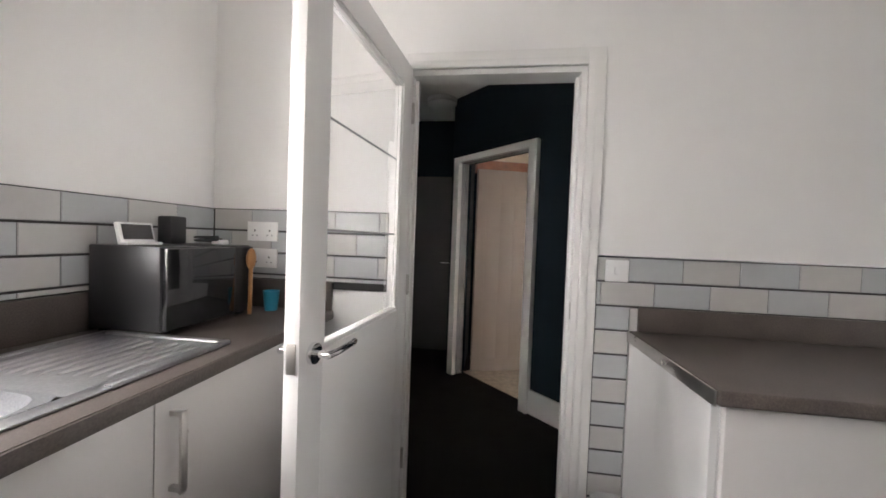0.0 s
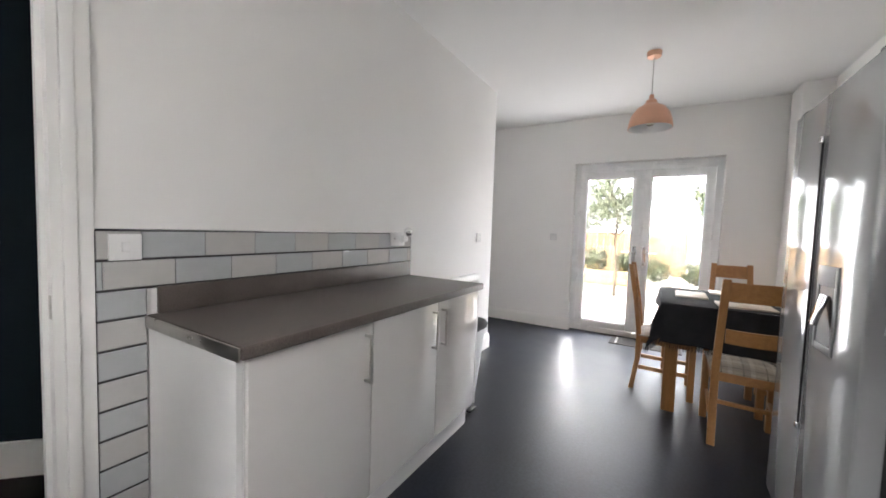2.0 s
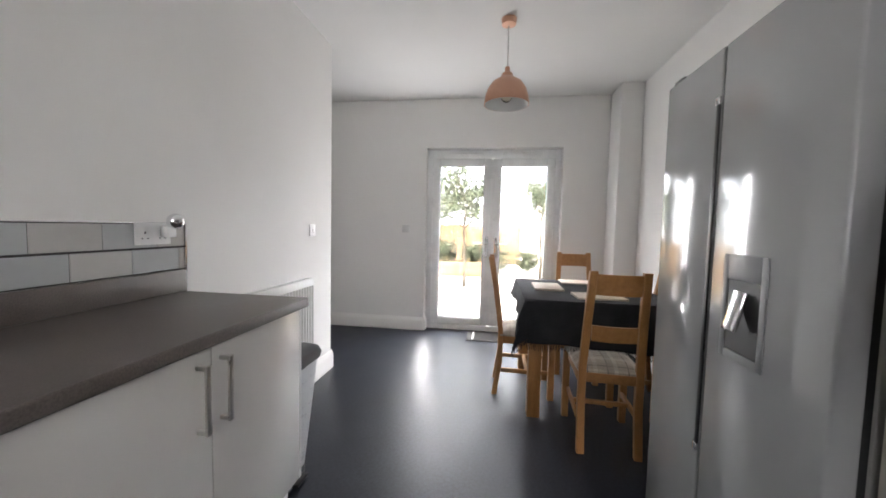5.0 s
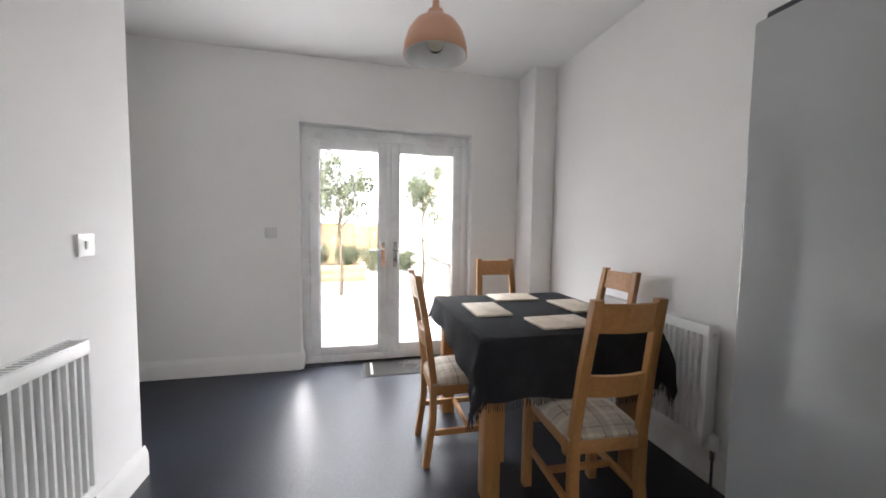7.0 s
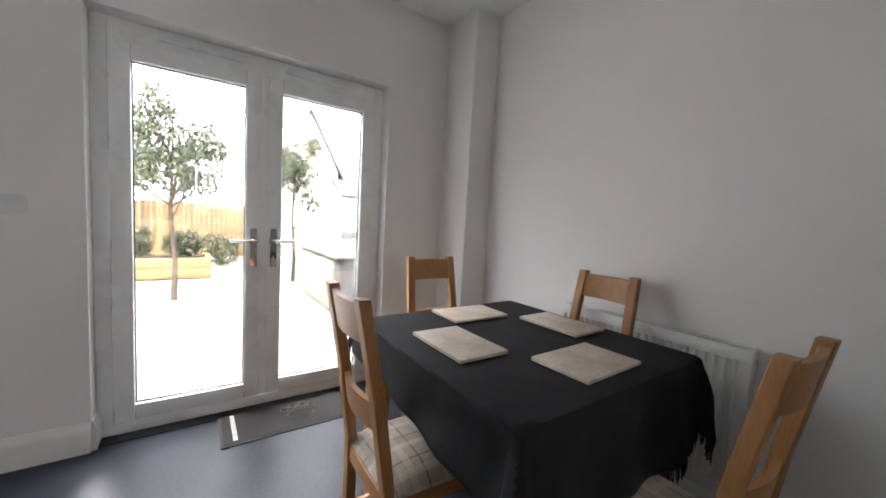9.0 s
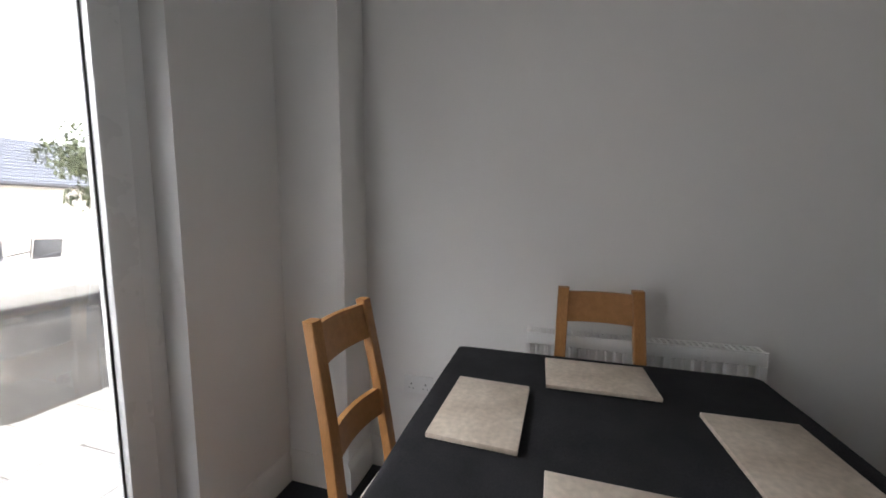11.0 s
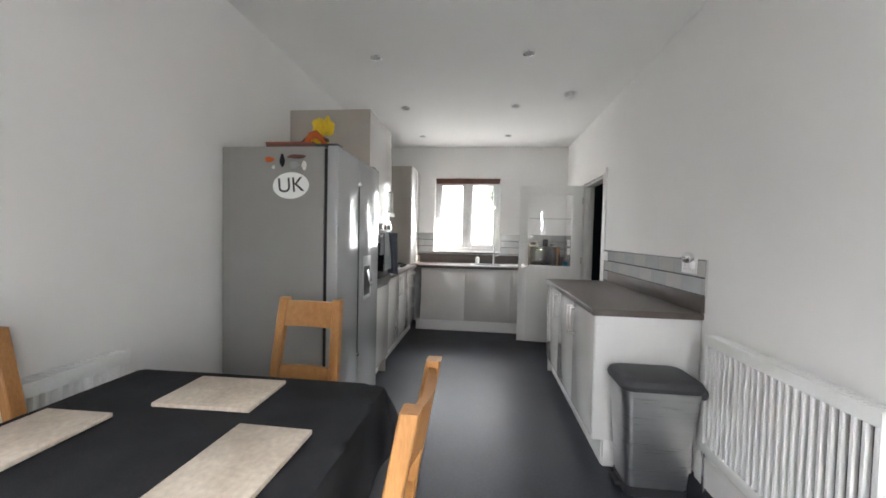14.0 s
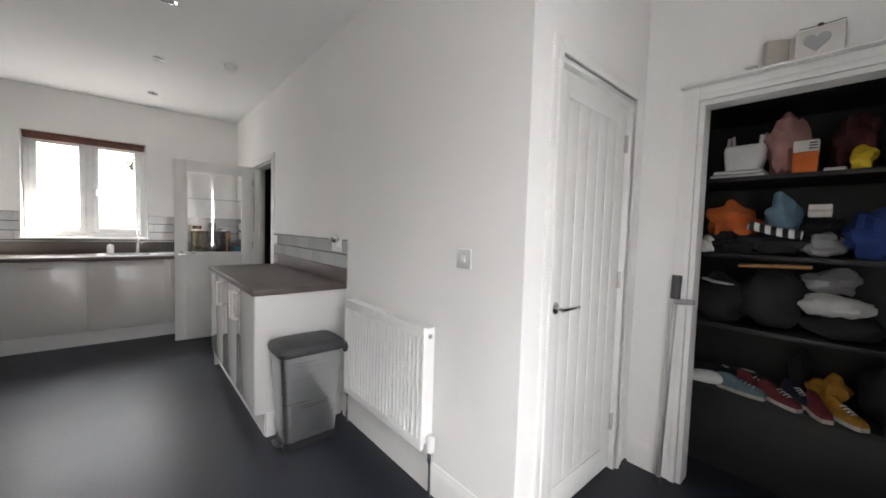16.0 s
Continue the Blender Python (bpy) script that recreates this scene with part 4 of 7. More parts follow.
def wall_cab(x0, x1, hp, group="wall cabinets"):
    u = thing("wall_cabinet", "cream gloss wall cabinet with a bar handle", "cabinet", ((x0 + x1) / 2, 0.1, 1.58), group=group)
    part("carcass", box(x0 + 0.001, YR + 0.001, 1.56, x1 - 0.001, 0.235, 2.25), M_CARCASS, u)
    f = part("door", box(x0 + 0.0015, 0.236, 1.56, x1 - 0.0015, 0.256, 2.25, 0.0015), M_UNIT, u)
    pull(f, (x0 + (x1 - x0) * hp, 0.256, 1.70), 0.19, (0, 1, 0))


wall_cab(0.90, 1.298, 0.1)
wall_cab(0.62, 0.90, 0.85)
hood = thing("cooker_hood", "stainless cooker hood between wall cabinets", "hood", (0.3, 0.1, 1.5))
part("canopy", box(0.03, YR + 0.001, 1.53, 0.618, 0.30, 1.58, 0.004), M_STEEL, hood)
u = thing("wall_cabinet", "cream gloss wall cabinet above the hood", "cabinet", (0.3, 0.1, 1.6), group="wall cabinets")
part("carcass", box(0.04, YR + 0.001, 1.582, 0.618, 0.235, 2.25), M_CARCASS, u)
for x0, x1, hp in ((0.04, 0.328, 0.85), (0.331, 0.618, 0.15)):
    f = part("door", box(x0 + 0.0015, 0.236, 1.582, x1 - 0.0015, 0.256, 2.25, 0.0015), M_UNIT, u)
    pull(f, (x0 + (x1 - x0) * hp, 0.256, 1.72), 0.19, (0, 1, 0))
# tall corner unit standing on the worktop
u = thing("dresser_cabinet", "tall cream dresser cabinet standing on the corner worktop", "cabinet", (-0.5, 0.2, WT1))
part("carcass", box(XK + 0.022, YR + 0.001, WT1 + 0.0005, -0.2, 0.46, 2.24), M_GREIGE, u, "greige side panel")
for z0, z1 in ((WT1 + 0.002, 1.28), (1.284, 2.238)):
    f = part("door", box(XK + 0.023, 0.461, z0, -0.201, 0.48, z1, 0.0015), M_UNIT, u)
    part("knob", ball((-0.24, 0.49, z1 - 0.05 if z0 < 1 else z0 + 0.05), (0.01, 0.012, 0.01), seg=10), M_SATIN, f)
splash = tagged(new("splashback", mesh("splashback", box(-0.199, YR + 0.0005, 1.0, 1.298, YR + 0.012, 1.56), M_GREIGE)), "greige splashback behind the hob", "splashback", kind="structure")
bw = thing("ornament_bowl", "dark bowl on top of the wall cabinets", "bowl", (0.2, 0.1, 2.25))
part("bowl", lathe(0.2, 0.12, [(0.0, 2.251), (0.05, 2.251), (0.09, 2.29), (0.11, 2.33), (0.104, 2.33), (0.085, 2.295), (0.0, 2.265)], 24), M_DARKGREY, bw)

# ---- oven housing ----
OX0, OX1, OY = 1.30, 1.93, 0.575
u = thing("oven_housing", "tall cream housing cabinet around the built-in oven", "cabinet", (1.6, 0.27, 0))
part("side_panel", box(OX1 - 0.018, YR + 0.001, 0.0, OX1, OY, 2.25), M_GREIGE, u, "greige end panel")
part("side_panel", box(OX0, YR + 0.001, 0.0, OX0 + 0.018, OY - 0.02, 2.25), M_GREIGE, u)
for z0, z1 in ((0.15, 0.84), (1.43, 2.249)):
    part("carcass", box(OX0 + 0.019, YR + 0.001, z0, OX1 - 0.019, OY - 0.03, z1), M_CARCASS, u)
f = part("lower_door", box(OX0 + 0.002, OY - 0.02, 0.155, OX1 - 0.02, OY, 0.838, 0.002), M_UNIT, u)
f = part("upper_door", box(OX0 + 0.002, OY - 0.02, 1.432, OX1 - 0.02, OY, 2.247, 0.002), M_UNIT, u)
pull(f, (OX0 + 0.05, OY, 1.6), 0.19, (0, 1, 0))
part("plinth", box(OX0, OY - 0.1, 0, OX1 - 0.019, OY - 0.085, 0.149), M_CARCASS, u)
ov = thing("built_in_oven", "stainless built-in oven with dials and a dark glass door", "oven", (1.6, 0.4, 0.85))
part("body", box(OX0 + 0.02, 0.0, 0.845, OX1 - 0.02, OY - 0.02, 1.425), M_OVENSTEEL, ov)
cp = part("control_panel", box(OX0 + 0.004, OY - 0.02, 1.318, OX1 - 0.022, OY + 0.012, 1.427, 0.003), M_OVENSTEEL, ov)
part("oven_door", box(OX0 + 0.004, OY - 0.02, 0.87, OX1 - 0.022, OY + 0.018, 1.312, 0.004), M_OVENSTEEL, ov)
part("door_glass", box(OX0 + 0.06, OY + 0.0185, 0.93, OX1 - 0.08, OY + 0.0215, 1.23, 0.001), M_BLACKGLASS, ov)
part("lower_trim", box(OX0 + 0.004, OY - 0.02, 0.843, OX1 - 0.022, OY + 0.008, 0.867, 0.002), M_OVENSTEEL, ov)
b = tube([(OX0 + 0.05, OY + 0.058, 1.285), (OX1 - 0.07, OY + 0.058, 1.285)], 0.011, 12)
for x in (OX0 + 0.07, OX1 - 0.09):
    tube([(x, OY + 0.015, 1.285), (x, OY + 0.058, 1.285)], 0.008, 10, b)
part("door_handle", b, M_OVENSTEEL, ov, "steel bar handle")
for x in (1.41, 1.68):
    k = part("dial", cyl(x, 1.365, OY + 0.012, OY + 0.042, 0.026, 0.022, 24, axis="y", b=cyl(x, 1.365, OY + 0.012, OY + 0.016, 0.03, seg=24, axis="y")), M_SATIN, cp)
part("clock_window", box(1.49, OY + 0.0122, 1.345, 1.60, OY + 0.0145, 1.395, 0.001), M_BLACKGLASS, cp)
m = mat("dim_red_digits", (0.16, 0.02, 0.015), 0.4)
b = bmesh.new()
for k in range(4):
    x = 1.515 + k * 0.02 + (0.006 if k > 1 else 0)
    for r in ((x, 1.358, x + 0.002, 1.382), (x + 0.011, 1.358, x + 0.013, 1.382), (x, 1.380, x + 0.013, 1.383), (x, 1.357, x + 0.013, 1.360)):
        box(r[0], OY + 0.0147, r[1], r[2], OY + 0.0152, r[3], b=b)
part("digits", b, m, cp)
for k in range(4):
    part("button", cyl(1.49 + k * 0.036, 1.332, OY + 0.012, OY + 0.017, 0.007, seg=14, axis="y"), M_SATIN, cp)


def drape(x0, x1, y, top, bottom, m, name, label, seed, slant=0.0, flare=0.0):
    """A towel folded over the oven's bar: a front sheet with soft folds, and a short back sheet."""
    t = thing(name, label, "towel", ((x0 + x1) / 2, y, bottom))
    nx, nz = 26, 30
    own = bmesh.new()
    for sheet in (0, 1):
        g = []
        for j in range(nz + 1):
            row = []
            for i in range(nx + 1):
                u, v = i / nx, j / nz
                low = bottom + slant * u + 0.012 * noise.noise(Vector((u * 3, seed, 0)))
                if sheet:
                    low = top - 0.16
                z = top + (low - top) * v
                wob = 0.012 * v * noise.noise(Vector((u * 4 + seed, v * 0.8, seed))) + 0.006 * v * math.sin(u * 13 + seed)
                lift = 0.018 * math.cos(min(v * 8, math.pi / 2))
                yy = y + (0.012 + wob + 0.01 * v) if not sheet else y - 0.014
                x = x0 + (x1 - x0) * u + flare * (u - 0.5) * v + 0.008 * noise.noise(Vector((seed, v * 3, u)))
                row.append(own.verts.new((x, yy, z + (lift if not sheet else lift))))
            g.append(row)
        for j in range(nz):
            for i in range(nx):
                own.faces.new((g[j][i], g[j][i + 1], g[j + 1][i + 1], g[j + 1][i]))
        if sheet == 0:
            first = g[0]
        else:
            for i in range(nx):
                own.faces.new((first[i], first[i + 1], g[0][i + 1], g[0][i]))
    ob = part("cloth", own, m, t)
    s = ob.modifiers.new("thick", "SOLIDIFY")
    s.thickness, s.offset = 0.009, 0.0
    return t


drape(1.635, 1.775, OY + 0.066, 1.292, 1.01, M_GREYTOWEL, "hand_towel", "grey terry hand towel hanging on the oven handle", 2.0, flare=0.04)
nt_ = drape(1.345, 1.63, OY + 0.07, 1.296, 0.93, M_NAVYTOWEL, "bath_towel", "navy blue terry towel hanging on the oven handle", 5.0, slant=0.05, flare=0.03)
part("care_label", box(1.56, OY + 0.092, 0.945, 1.585, OY + 0.096, 0.965, 0.001), M_PALE, nt_, "small white care label")

# ---- american fridge freezer ----
FX0, FX1, FY = 1.945, 2.725, 0.655
fr = thing("fridge_freezer", "tall silver double-door fridge freezer with grey sides", "fridge", ((FX0 + FX1) / 2, 0.3, 0))
part("body", box(FX0, YR + 0.045, 0.03, FX1, 0.575, 1.77, 0.004), M_FRIDGESIDE, fr, "grey painted fridge body")
part("seal", box(FX0 + 0.008, 0.575, 0.06, FX1 - 0.008, 0.592, 1.76), M_RUBBER, fr, "dark door seal")
for x0, x1, nm in ((FX0, 2.368, "freezer_door"), (2.374, FX1, "fridge_door")):
    d = part(nm, box(x0 + 0.001, 0.592, 0.06, x1 - 0.001, FY, 1.775, 0.008, seg=3), M_FRIDGE, fr)
    if nm == "fridge_door":
        hx = 2.383
        part("handle_recess", box(hx - 0.008, FY - 0.002, 0.53, hx + 0.008, FY + 0.004, 1.60, 0.002), M_BLACK, d, "dark full-height grip recess")
        for z in (1.60, 0.505):
            part("handle_trim", box(hx - 0.011, FY - 0.001, z, hx + 0.011, FY + 0.008, z + 0.025, 0.003), M_CHROME, d)
    if nm == "freezer_door":
        p = part("dispenser", boxes([(2.13, FY - 0.001, 0.855, 2.15, FY + 0.005, 1.15), (2.28, FY - 0.001, 0.855, 2.30, FY + 0.005, 1.15), (2.15, FY - 0.001, 0.855, 2.28, FY + 0.005, 0.88), (2.15, FY - 0.001, 1.08, 2.28, FY + 0.006, 1.15)], 0.003), M_GREYPLASTIC, d, "water dispenser surround")
        part("niche", box(2.15, FY - 0.0005, 0.88, 2.28, FY + 0.0015, 1.08), M_BLACK, p, "dark dispenser niche")
        part("spout_flap", turned(box(2.19, FY, 0.94, 2.24, FY + 0.012, 1.05, 0.003), (2.2, FY, 1.05), "X", 14), M_CHROME, p)
for x in (FX0 + 0.03, FX1 - 0.09):
    part("hinge_cover", box(x, 0.50, 1.771, x + 0.07, 0.645, 1.792, 0.006), M_DARKGREY, fr, "dark hinge cover")
part("plinth_grille", box(FX0 + 0.01, 0.54, 0.0, FX1 - 0.01, 0.57, 0.058), M_DARKGREY, fr)
# things on the fridge
st = thing("oval_sticker", "white oval sticker with black UK letters on the fridge side", "sticker", (FX1 + 0.001, 0.385, 1.556))
own = bmesh.new()
f = own.faces.new([own.verts.new((0.105 * math.cos(2 * math.pi * k / 48), 0.073 * math.sin(2 * math.pi * k / 48), 0)) for k in range(48)])
up = bmesh.ops.extrude_face_region(own, geom=[f])
bmesh.ops.translate(own, verts=[g for g in up["geom"] if isinstance(g, bmesh.types.BMVert)], vec=(0, 0, 0.0015))
FACE_X = Matrix(((0, 0, 1, 0), (1, 0, 0, 0), (0, 1, 0, 0), (0, 0, 0, 1)))
own.transform(Matrix.Translation((FX1 + 0.0005, 0.385, 1.556)) @ FACE_X @ Matrix.Rotation(radians(4), 4, "Z"))
part("disc", own, M_WHITEPLASTIC, st, flat=True)
tb = text_mesh("UK", 0.115, 0.0005)
for v in tb.verts:
    v.co.x += 0.0
tb.transform(Matrix.Translation((FX1 + 0.0026, 0.385, 1.556)) @ FACE_X @ Matrix.Rotation(radians(4), 4, "Z"))
part("letters", tb, M_BLACK, st, "black letters", flat=True)
for k, (y, z, w_, h_, m_) in enumerate(((0.26, 1.70, 0.05, 0.03, M_ORANGE), (0.335, 1.695, 0.028, 0.065, M_DARKCLOTH), (0.42, 1.715, 0.10, 0.022, M_BLIND), (0.405, 1.665, 0.06, 0.04, M_GREYPLASTIC), (0.462, 1.665, 0.028, 0.045, M_PALE), (0.285, 1.655, 0.02, 0.02, M_PALE))):
    c_, s_ = bmesh.new(), 0
    own = ball((FX1 + 0.003, y, z), (0.004, w_ / 2, h_ / 2), lump=0.5, seed=k, seg=12)
    single("fridge_magnet", own, m_, "small coloured magnet on the fridge side", "magnet", "fridge magnets")
bk = thing("flat_box", "thin reddish-brown box lying on the fridge", "box", (2.62, 0.36, 1.772))
part("tray", box(2.52, 0.22, 1.7705, 2.70, 0.50, 1.795, 0.003), M_BLIND, bk)
part("lid", box(2.518, 0.218, 1.7955, 2.702, 0.502, 1.803, 0.002), mat("worn_red_card", (0.3, 0.08, 0.05), 0.7, vary=0.3, scale=25), bk)
pl = thing("plush_toy", "yellow and orange plush toy sitting on the fridge", "toy", (2.13, 0.28, 1.77))
b = ball((2.13, 0.26, 1.855), (0.09, 0.115, 0.085), lump=0.3)
ball((2.13, 0.21, 1.81), (0.055, 0.055, 0.04), b, lump=0.2, seed=2)
ball((2.13, 0.34, 1.81), (0.055, 0.055, 0.04), b, lump=0.2, seed=3)
for yy in (0.25, 0.34):
    ball((2.13, yy, 1.99), (0.03, 0.06, 0.048), b, lump=0.5, seed=int(yy * 90))
part("body", b, M_YELLOW, pl)
part("orange_arc", tube([(2.22, 0.18, 1.87), (2.227, 0.23, 1.92), (2.228, 0.29, 1.93), (2.22, 0.35, 1.90), (2.205, 0.385, 1.85)], 0.022, 10), M_ORANGE, pl)
pl.scale = (1, 0.75, 1.3)
part("brown_arc", tube([(2.22, 0.17, 1.91), (2.224, 0.23, 1.96), (2.224, 0.30, 1.965), (2.22, 0.37, 1.935)], 0.013, 10), M_BLIND, pl)

# ---- microwave corner ----
mw = thing("microwave", "black microwave with a dark glass door on the worktop", "microwave", (-0.66, 2.33, WT1))
part("case", box(-0.795, 2.12, WT1 + 0.012, -0.535, 2.53, 1.185, 0.006), M_BLACK, mw)
part("door", box(-0.534, 2.125, WT1 + 0.016, -0.515, 2.42, 1.18, 0.004), M_BLACKGLASS, mw, "dark reflective glass door")
part("control_strip", box(-0.534, 2.423, WT1 + 0.016, -0.517, 2.525, 1.18, 0.004), M_BLACK, mw)
for x in (-0.78, -0.57):
    for y in (2.14, 2.48):
        part("foot", box(x, y, WT1, x + 0.025, y + 0.03, WT1 + 0.012), M_RUBBER, mw)
dv = thing("desk_clock", "small silver clock with a dark screen on the microwave", "clock", (-0.69, 2.18, 1.185))
part("frame", turned(box(-0.70, 2.13, 1.186, -0.685, 2.25, 1.26, 0.004), (-0.69, 2.2, 1.186), "Y", -14), M_WHITEPLASTIC, dv)
part("screen", turned(box(-0.6845, 2.14, 1.202, -0.683, 2.24, 1.252), (-0.69, 2.2, 1.186), "Y", -14), M_BLACKGLASS, dv)
part("foot", box(-0.70, 2.13, 1.1855, -0.66, 2.25, 1.195, 0.003), M_WHITEPLASTIC, dv)
spk = thing("smart_speaker", "small black speaker box on the microwave", "speaker", (-0.72, 2.35, 1.185))
part("case", box(-0.76, 2.32, 1.186, -0.70, 2.39, 1.29, 0.008), M_BLACK, spk)
cb = thing("charging_cable", "coiled black and white cables on the microwave", "cable", (-0.66, 2.44, 1.19))
b = tube([(-0.66 + 0.05 * math.cos(a), 2.45 + 0.04 * math.sin(a), 1.192 + 0.002 * a) for a in [k * 0.4 for k in range(32)]], 0.005, 6)
part("coil", b, M_BLACK, cb)
part("adapter", box(-0.64, 2.44, 1.186, -0.60, 2.49, 1.205, 0.004), M_WHITEPLASTIC, cb)
sp = thing("utensil", "wooden spoon leaning against the microwave", "spoon", (-0.50, 2.50, WT1))
part("spoon", tube([(-0.495, 2.48, WT1 + 0.002), (-0.50, 2.49, 1.10)], 0.008, 8, ball((-0.502, 2.493, 1.13), (0.012, 0.028, 0.045))), M_OAK, sp)
cu = thing("teal_beaker", "bright teal plastic beaker on the worktop", "cup", (-0.47, 2.585, WT1))
part("beaker", lathe(-0.47, 2.585, [(0.0, WT1 + 0.0005), (0.026, WT1 + 0.0005), (0.034, WT1 + 0.085), (0.0315, WT1 + 0.085), (0.024, WT1 + 0.006), (0, WT1 + 0.005)], 24), M_TEAL, cu)


def socket_plate(at, out, w=0.146, h=0.086, kind="double", m=None, label="white double socket on the wall"):
    o = Vector(out)
    t = thing("wall_socket" if kind != "switch" else "light_switch", label, "socket" if kind != "switch" else "switch", at)
    c = Vector(at)
    s = Vector((abs(o.y), abs(o.x), 0))

    def slab(du0, du1, dz0, dz1, d0, d1, bev=0.002):
        p, q = c + s * du0 + o * d0 + Vector((0, 0, dz0)), c + s * du1 + o * d1 + Vector((0, 0, dz1))
        return box(min(p.x, q.x), min(p.y, q.y), min(p.z, q.z), max(p.x, q.x), max(p.y, q.y), max(p.z, q.z), bev)
    part("plate", slab(-w / 2, w / 2, -h / 2, h / 2, 0.0005, 0.009), m or M_WHITEPLASTIC, t)
    if kind == "double":
        for u in (-0.036, 0.036):
            part("rocker", slab(u - 0.006, u + 0.006, 0.014, 0.03, 0.009, 0.012, 0.001), M_WHITEPLASTIC, t)
            b = slab(u - 0.003, u + 0.003, 0.0, 0.008, 0.0088, 0.0094, 0)
            merge(b, slab(u - 0.014, u - 0.008, -0.02, -0.016, 0.0088, 0.0094, 0))
            merge(b, slab(u + 0.008, u + 0.014, -0.02, -0.016, 0.0088, 0.0094, 0))
            part("pin_holes", b, M_BLACK, t)
    elif kind == "switch":
        part("rocker", slab(-0.011, 0.011, -0.016, 0.016, 0.009, 0.014, 0.002), M_WHITEPLASTIC, t)
    return t


socket_plate((-0.56, YL - 0.008, 1.245), (0, -1, 0), kind="double")
socket_plate((-0.56, YL - 0.008, 1.125), (0, -1, 0), kind="double")
socket_plate((0.962, YL - 0.008, 1.14), (0, -1, 0), w=0.086, kind="switch", label="white double light switch on the tiles")
socket_plate((2.385, YL - 0.008, 1.155), (0, -1, 0), kind="double", label="white double socket on the tiles above the counter")
socket_plate((3.655, YL, 1.16), (0, -1, 0), w=0.086, kind="switch", m=M_PLATE, label="satin steel light switch by the wall corner")
socket_plate((XF, 2.33, 1.18), (-1, 0, 0), w=0.086, kind="blank", m=M_PLATE, label="satin blank plate beside the french doors")
socket_plate((4.635, YR, 0.455), (0, 1, 0), kind="double", label="white double socket low on the dining wall")
socket_plate((4.49, YR, 0.452), (0, 1, 0), w=0.086, kind="switch", label="white single outlet beside the double socket")
af = thing("air_freshener", "round chrome plug-in air freshener in the counter socket", "air freshener", (2.44, YL - 0.05, 1.18))
part("body", box(2.41, YL - 0.05, 1.14, 2.455, YL - 0.018, 1.185, 0.006), M_WHITEPLASTIC, af)
part("globe", ball((2.445, YL - 0.055, 1.205), (0.034, 0.03, 0.032), seg=20), M_CHROME, af)

# ---- radiators ----
def radiator(x0, x1, y_wall, out, z0, z1, label):
    r = thing("radiator", label, "radiator", ((x0 + x1) / 2, y_wall + out * 0.06, z0))
    yb, yf = y_wall + out * 0.032, y_wall + out * 0.098
    lo, hi = min(yb, yf), max(yb, yf)
    # pressed front panel
    n = max(8, round((x1 - x0 - 0.03) / 0.0333))
    step = (x1 - x0 - 0.03) / n
    own = bmesh.new()
    prof = []
    for k in range(n):
        u = x0 + 0.015 + k * step
        prof += [(u, 0.0), (u + step * 0.30, 0.0), (u + step * 0.42, -0.018), (u + step * 0.88, -0.018)]
    prof.append((x1 - 0.015, 0.0))
    top, bot = [], []
    for u, d in prof:
        top.append(own.verts.new((u, yf + out * d, z1 - 0.05)))
        bot.append(own.verts.new((u, yf + out * d, z0 + 0.045)))
    for k in range(len(prof) - 1):
        own.faces.new((top[k], top[k + 1], bot[k + 1], bot[k]))
    box(x0 + 0.004, min(yf, yf - out * 0.02), z1 - 0.05, x1 - 0.004, max(yf, yf - out * 0.02), z1 - 0.006, 0.002, own)
    box(x0 + 0.004, min(yf, yf - out * 0.02), z0, x1 - 0.004, max(yf, yf - out * 0.02), z0 + 0.045, 0.002, own)
    box(x0 + 0.004, min(yf, yf - out * 0.02), z0 + 0.045, x0 + 0.015, max(yf, yf - out * 0.001), z1 - 0.05, 0, own)
    box(x1 - 0.015, min(yf, yf - out * 0.02), z0 + 0.045, x1 - 0.004, max(yf, yf - out * 0.001), z1 - 0.05, 0, own)
    part("front_panel", own, M_RAD, r)
    part("back_panel", box(x0 + 0.004, min(yb, yb + out * 0.012), z0, x1 - 0.004, max(yb, yb + out * 0.012), z1 - 0.008, 0.002), M_RAD, r)
    for x in (x0, x1 - 0.004):
        part("side_panel", box(x, lo + 0.001, z0 + 0.03, x + 0.004, hi - 0.001, z1 - 0.004, 0.001), M_RAD, r)
    own = boxes([(x0, lo, z1 - 0.006, x1, lo + 0.010, z1), (x0, hi - 0.010, z1 - 0.006, x1, hi, z1)], 0.001)
    part("top_rim", own, M_RAD, r)
    b = bmesh.new()
    m = round((x1 - x0) / 0.021)
    for k in range(m):
        u = x0 + (x1 - x0) * (k + 0.5) / m
        box(u - 0.004, lo + 0.010, z1 - 0.005, u + 0.004, hi - 0.010, z1 - 0.001, b=b)
    tagged(part("top_grille", b, M_RAD, r), kind="stuff")
    # fins as one block, dark grey for the shade in the slots
    part("shaded_fin_block", box(x0 + 0.03, lo + 0.016, z0 + 0.05, x1 - 0.03, hi - 0.024, z1 - 0.03), M_DARKGREY, r)
    for x in (x0 + 0.15, x1 - 0.15):
        part("bracket", box(x - 0.015, min(y_wall, yb), z0 + 0.1, x + 0.015, max(y_wall, yb), z1 - 0.08), M_RAD, r)
    return r


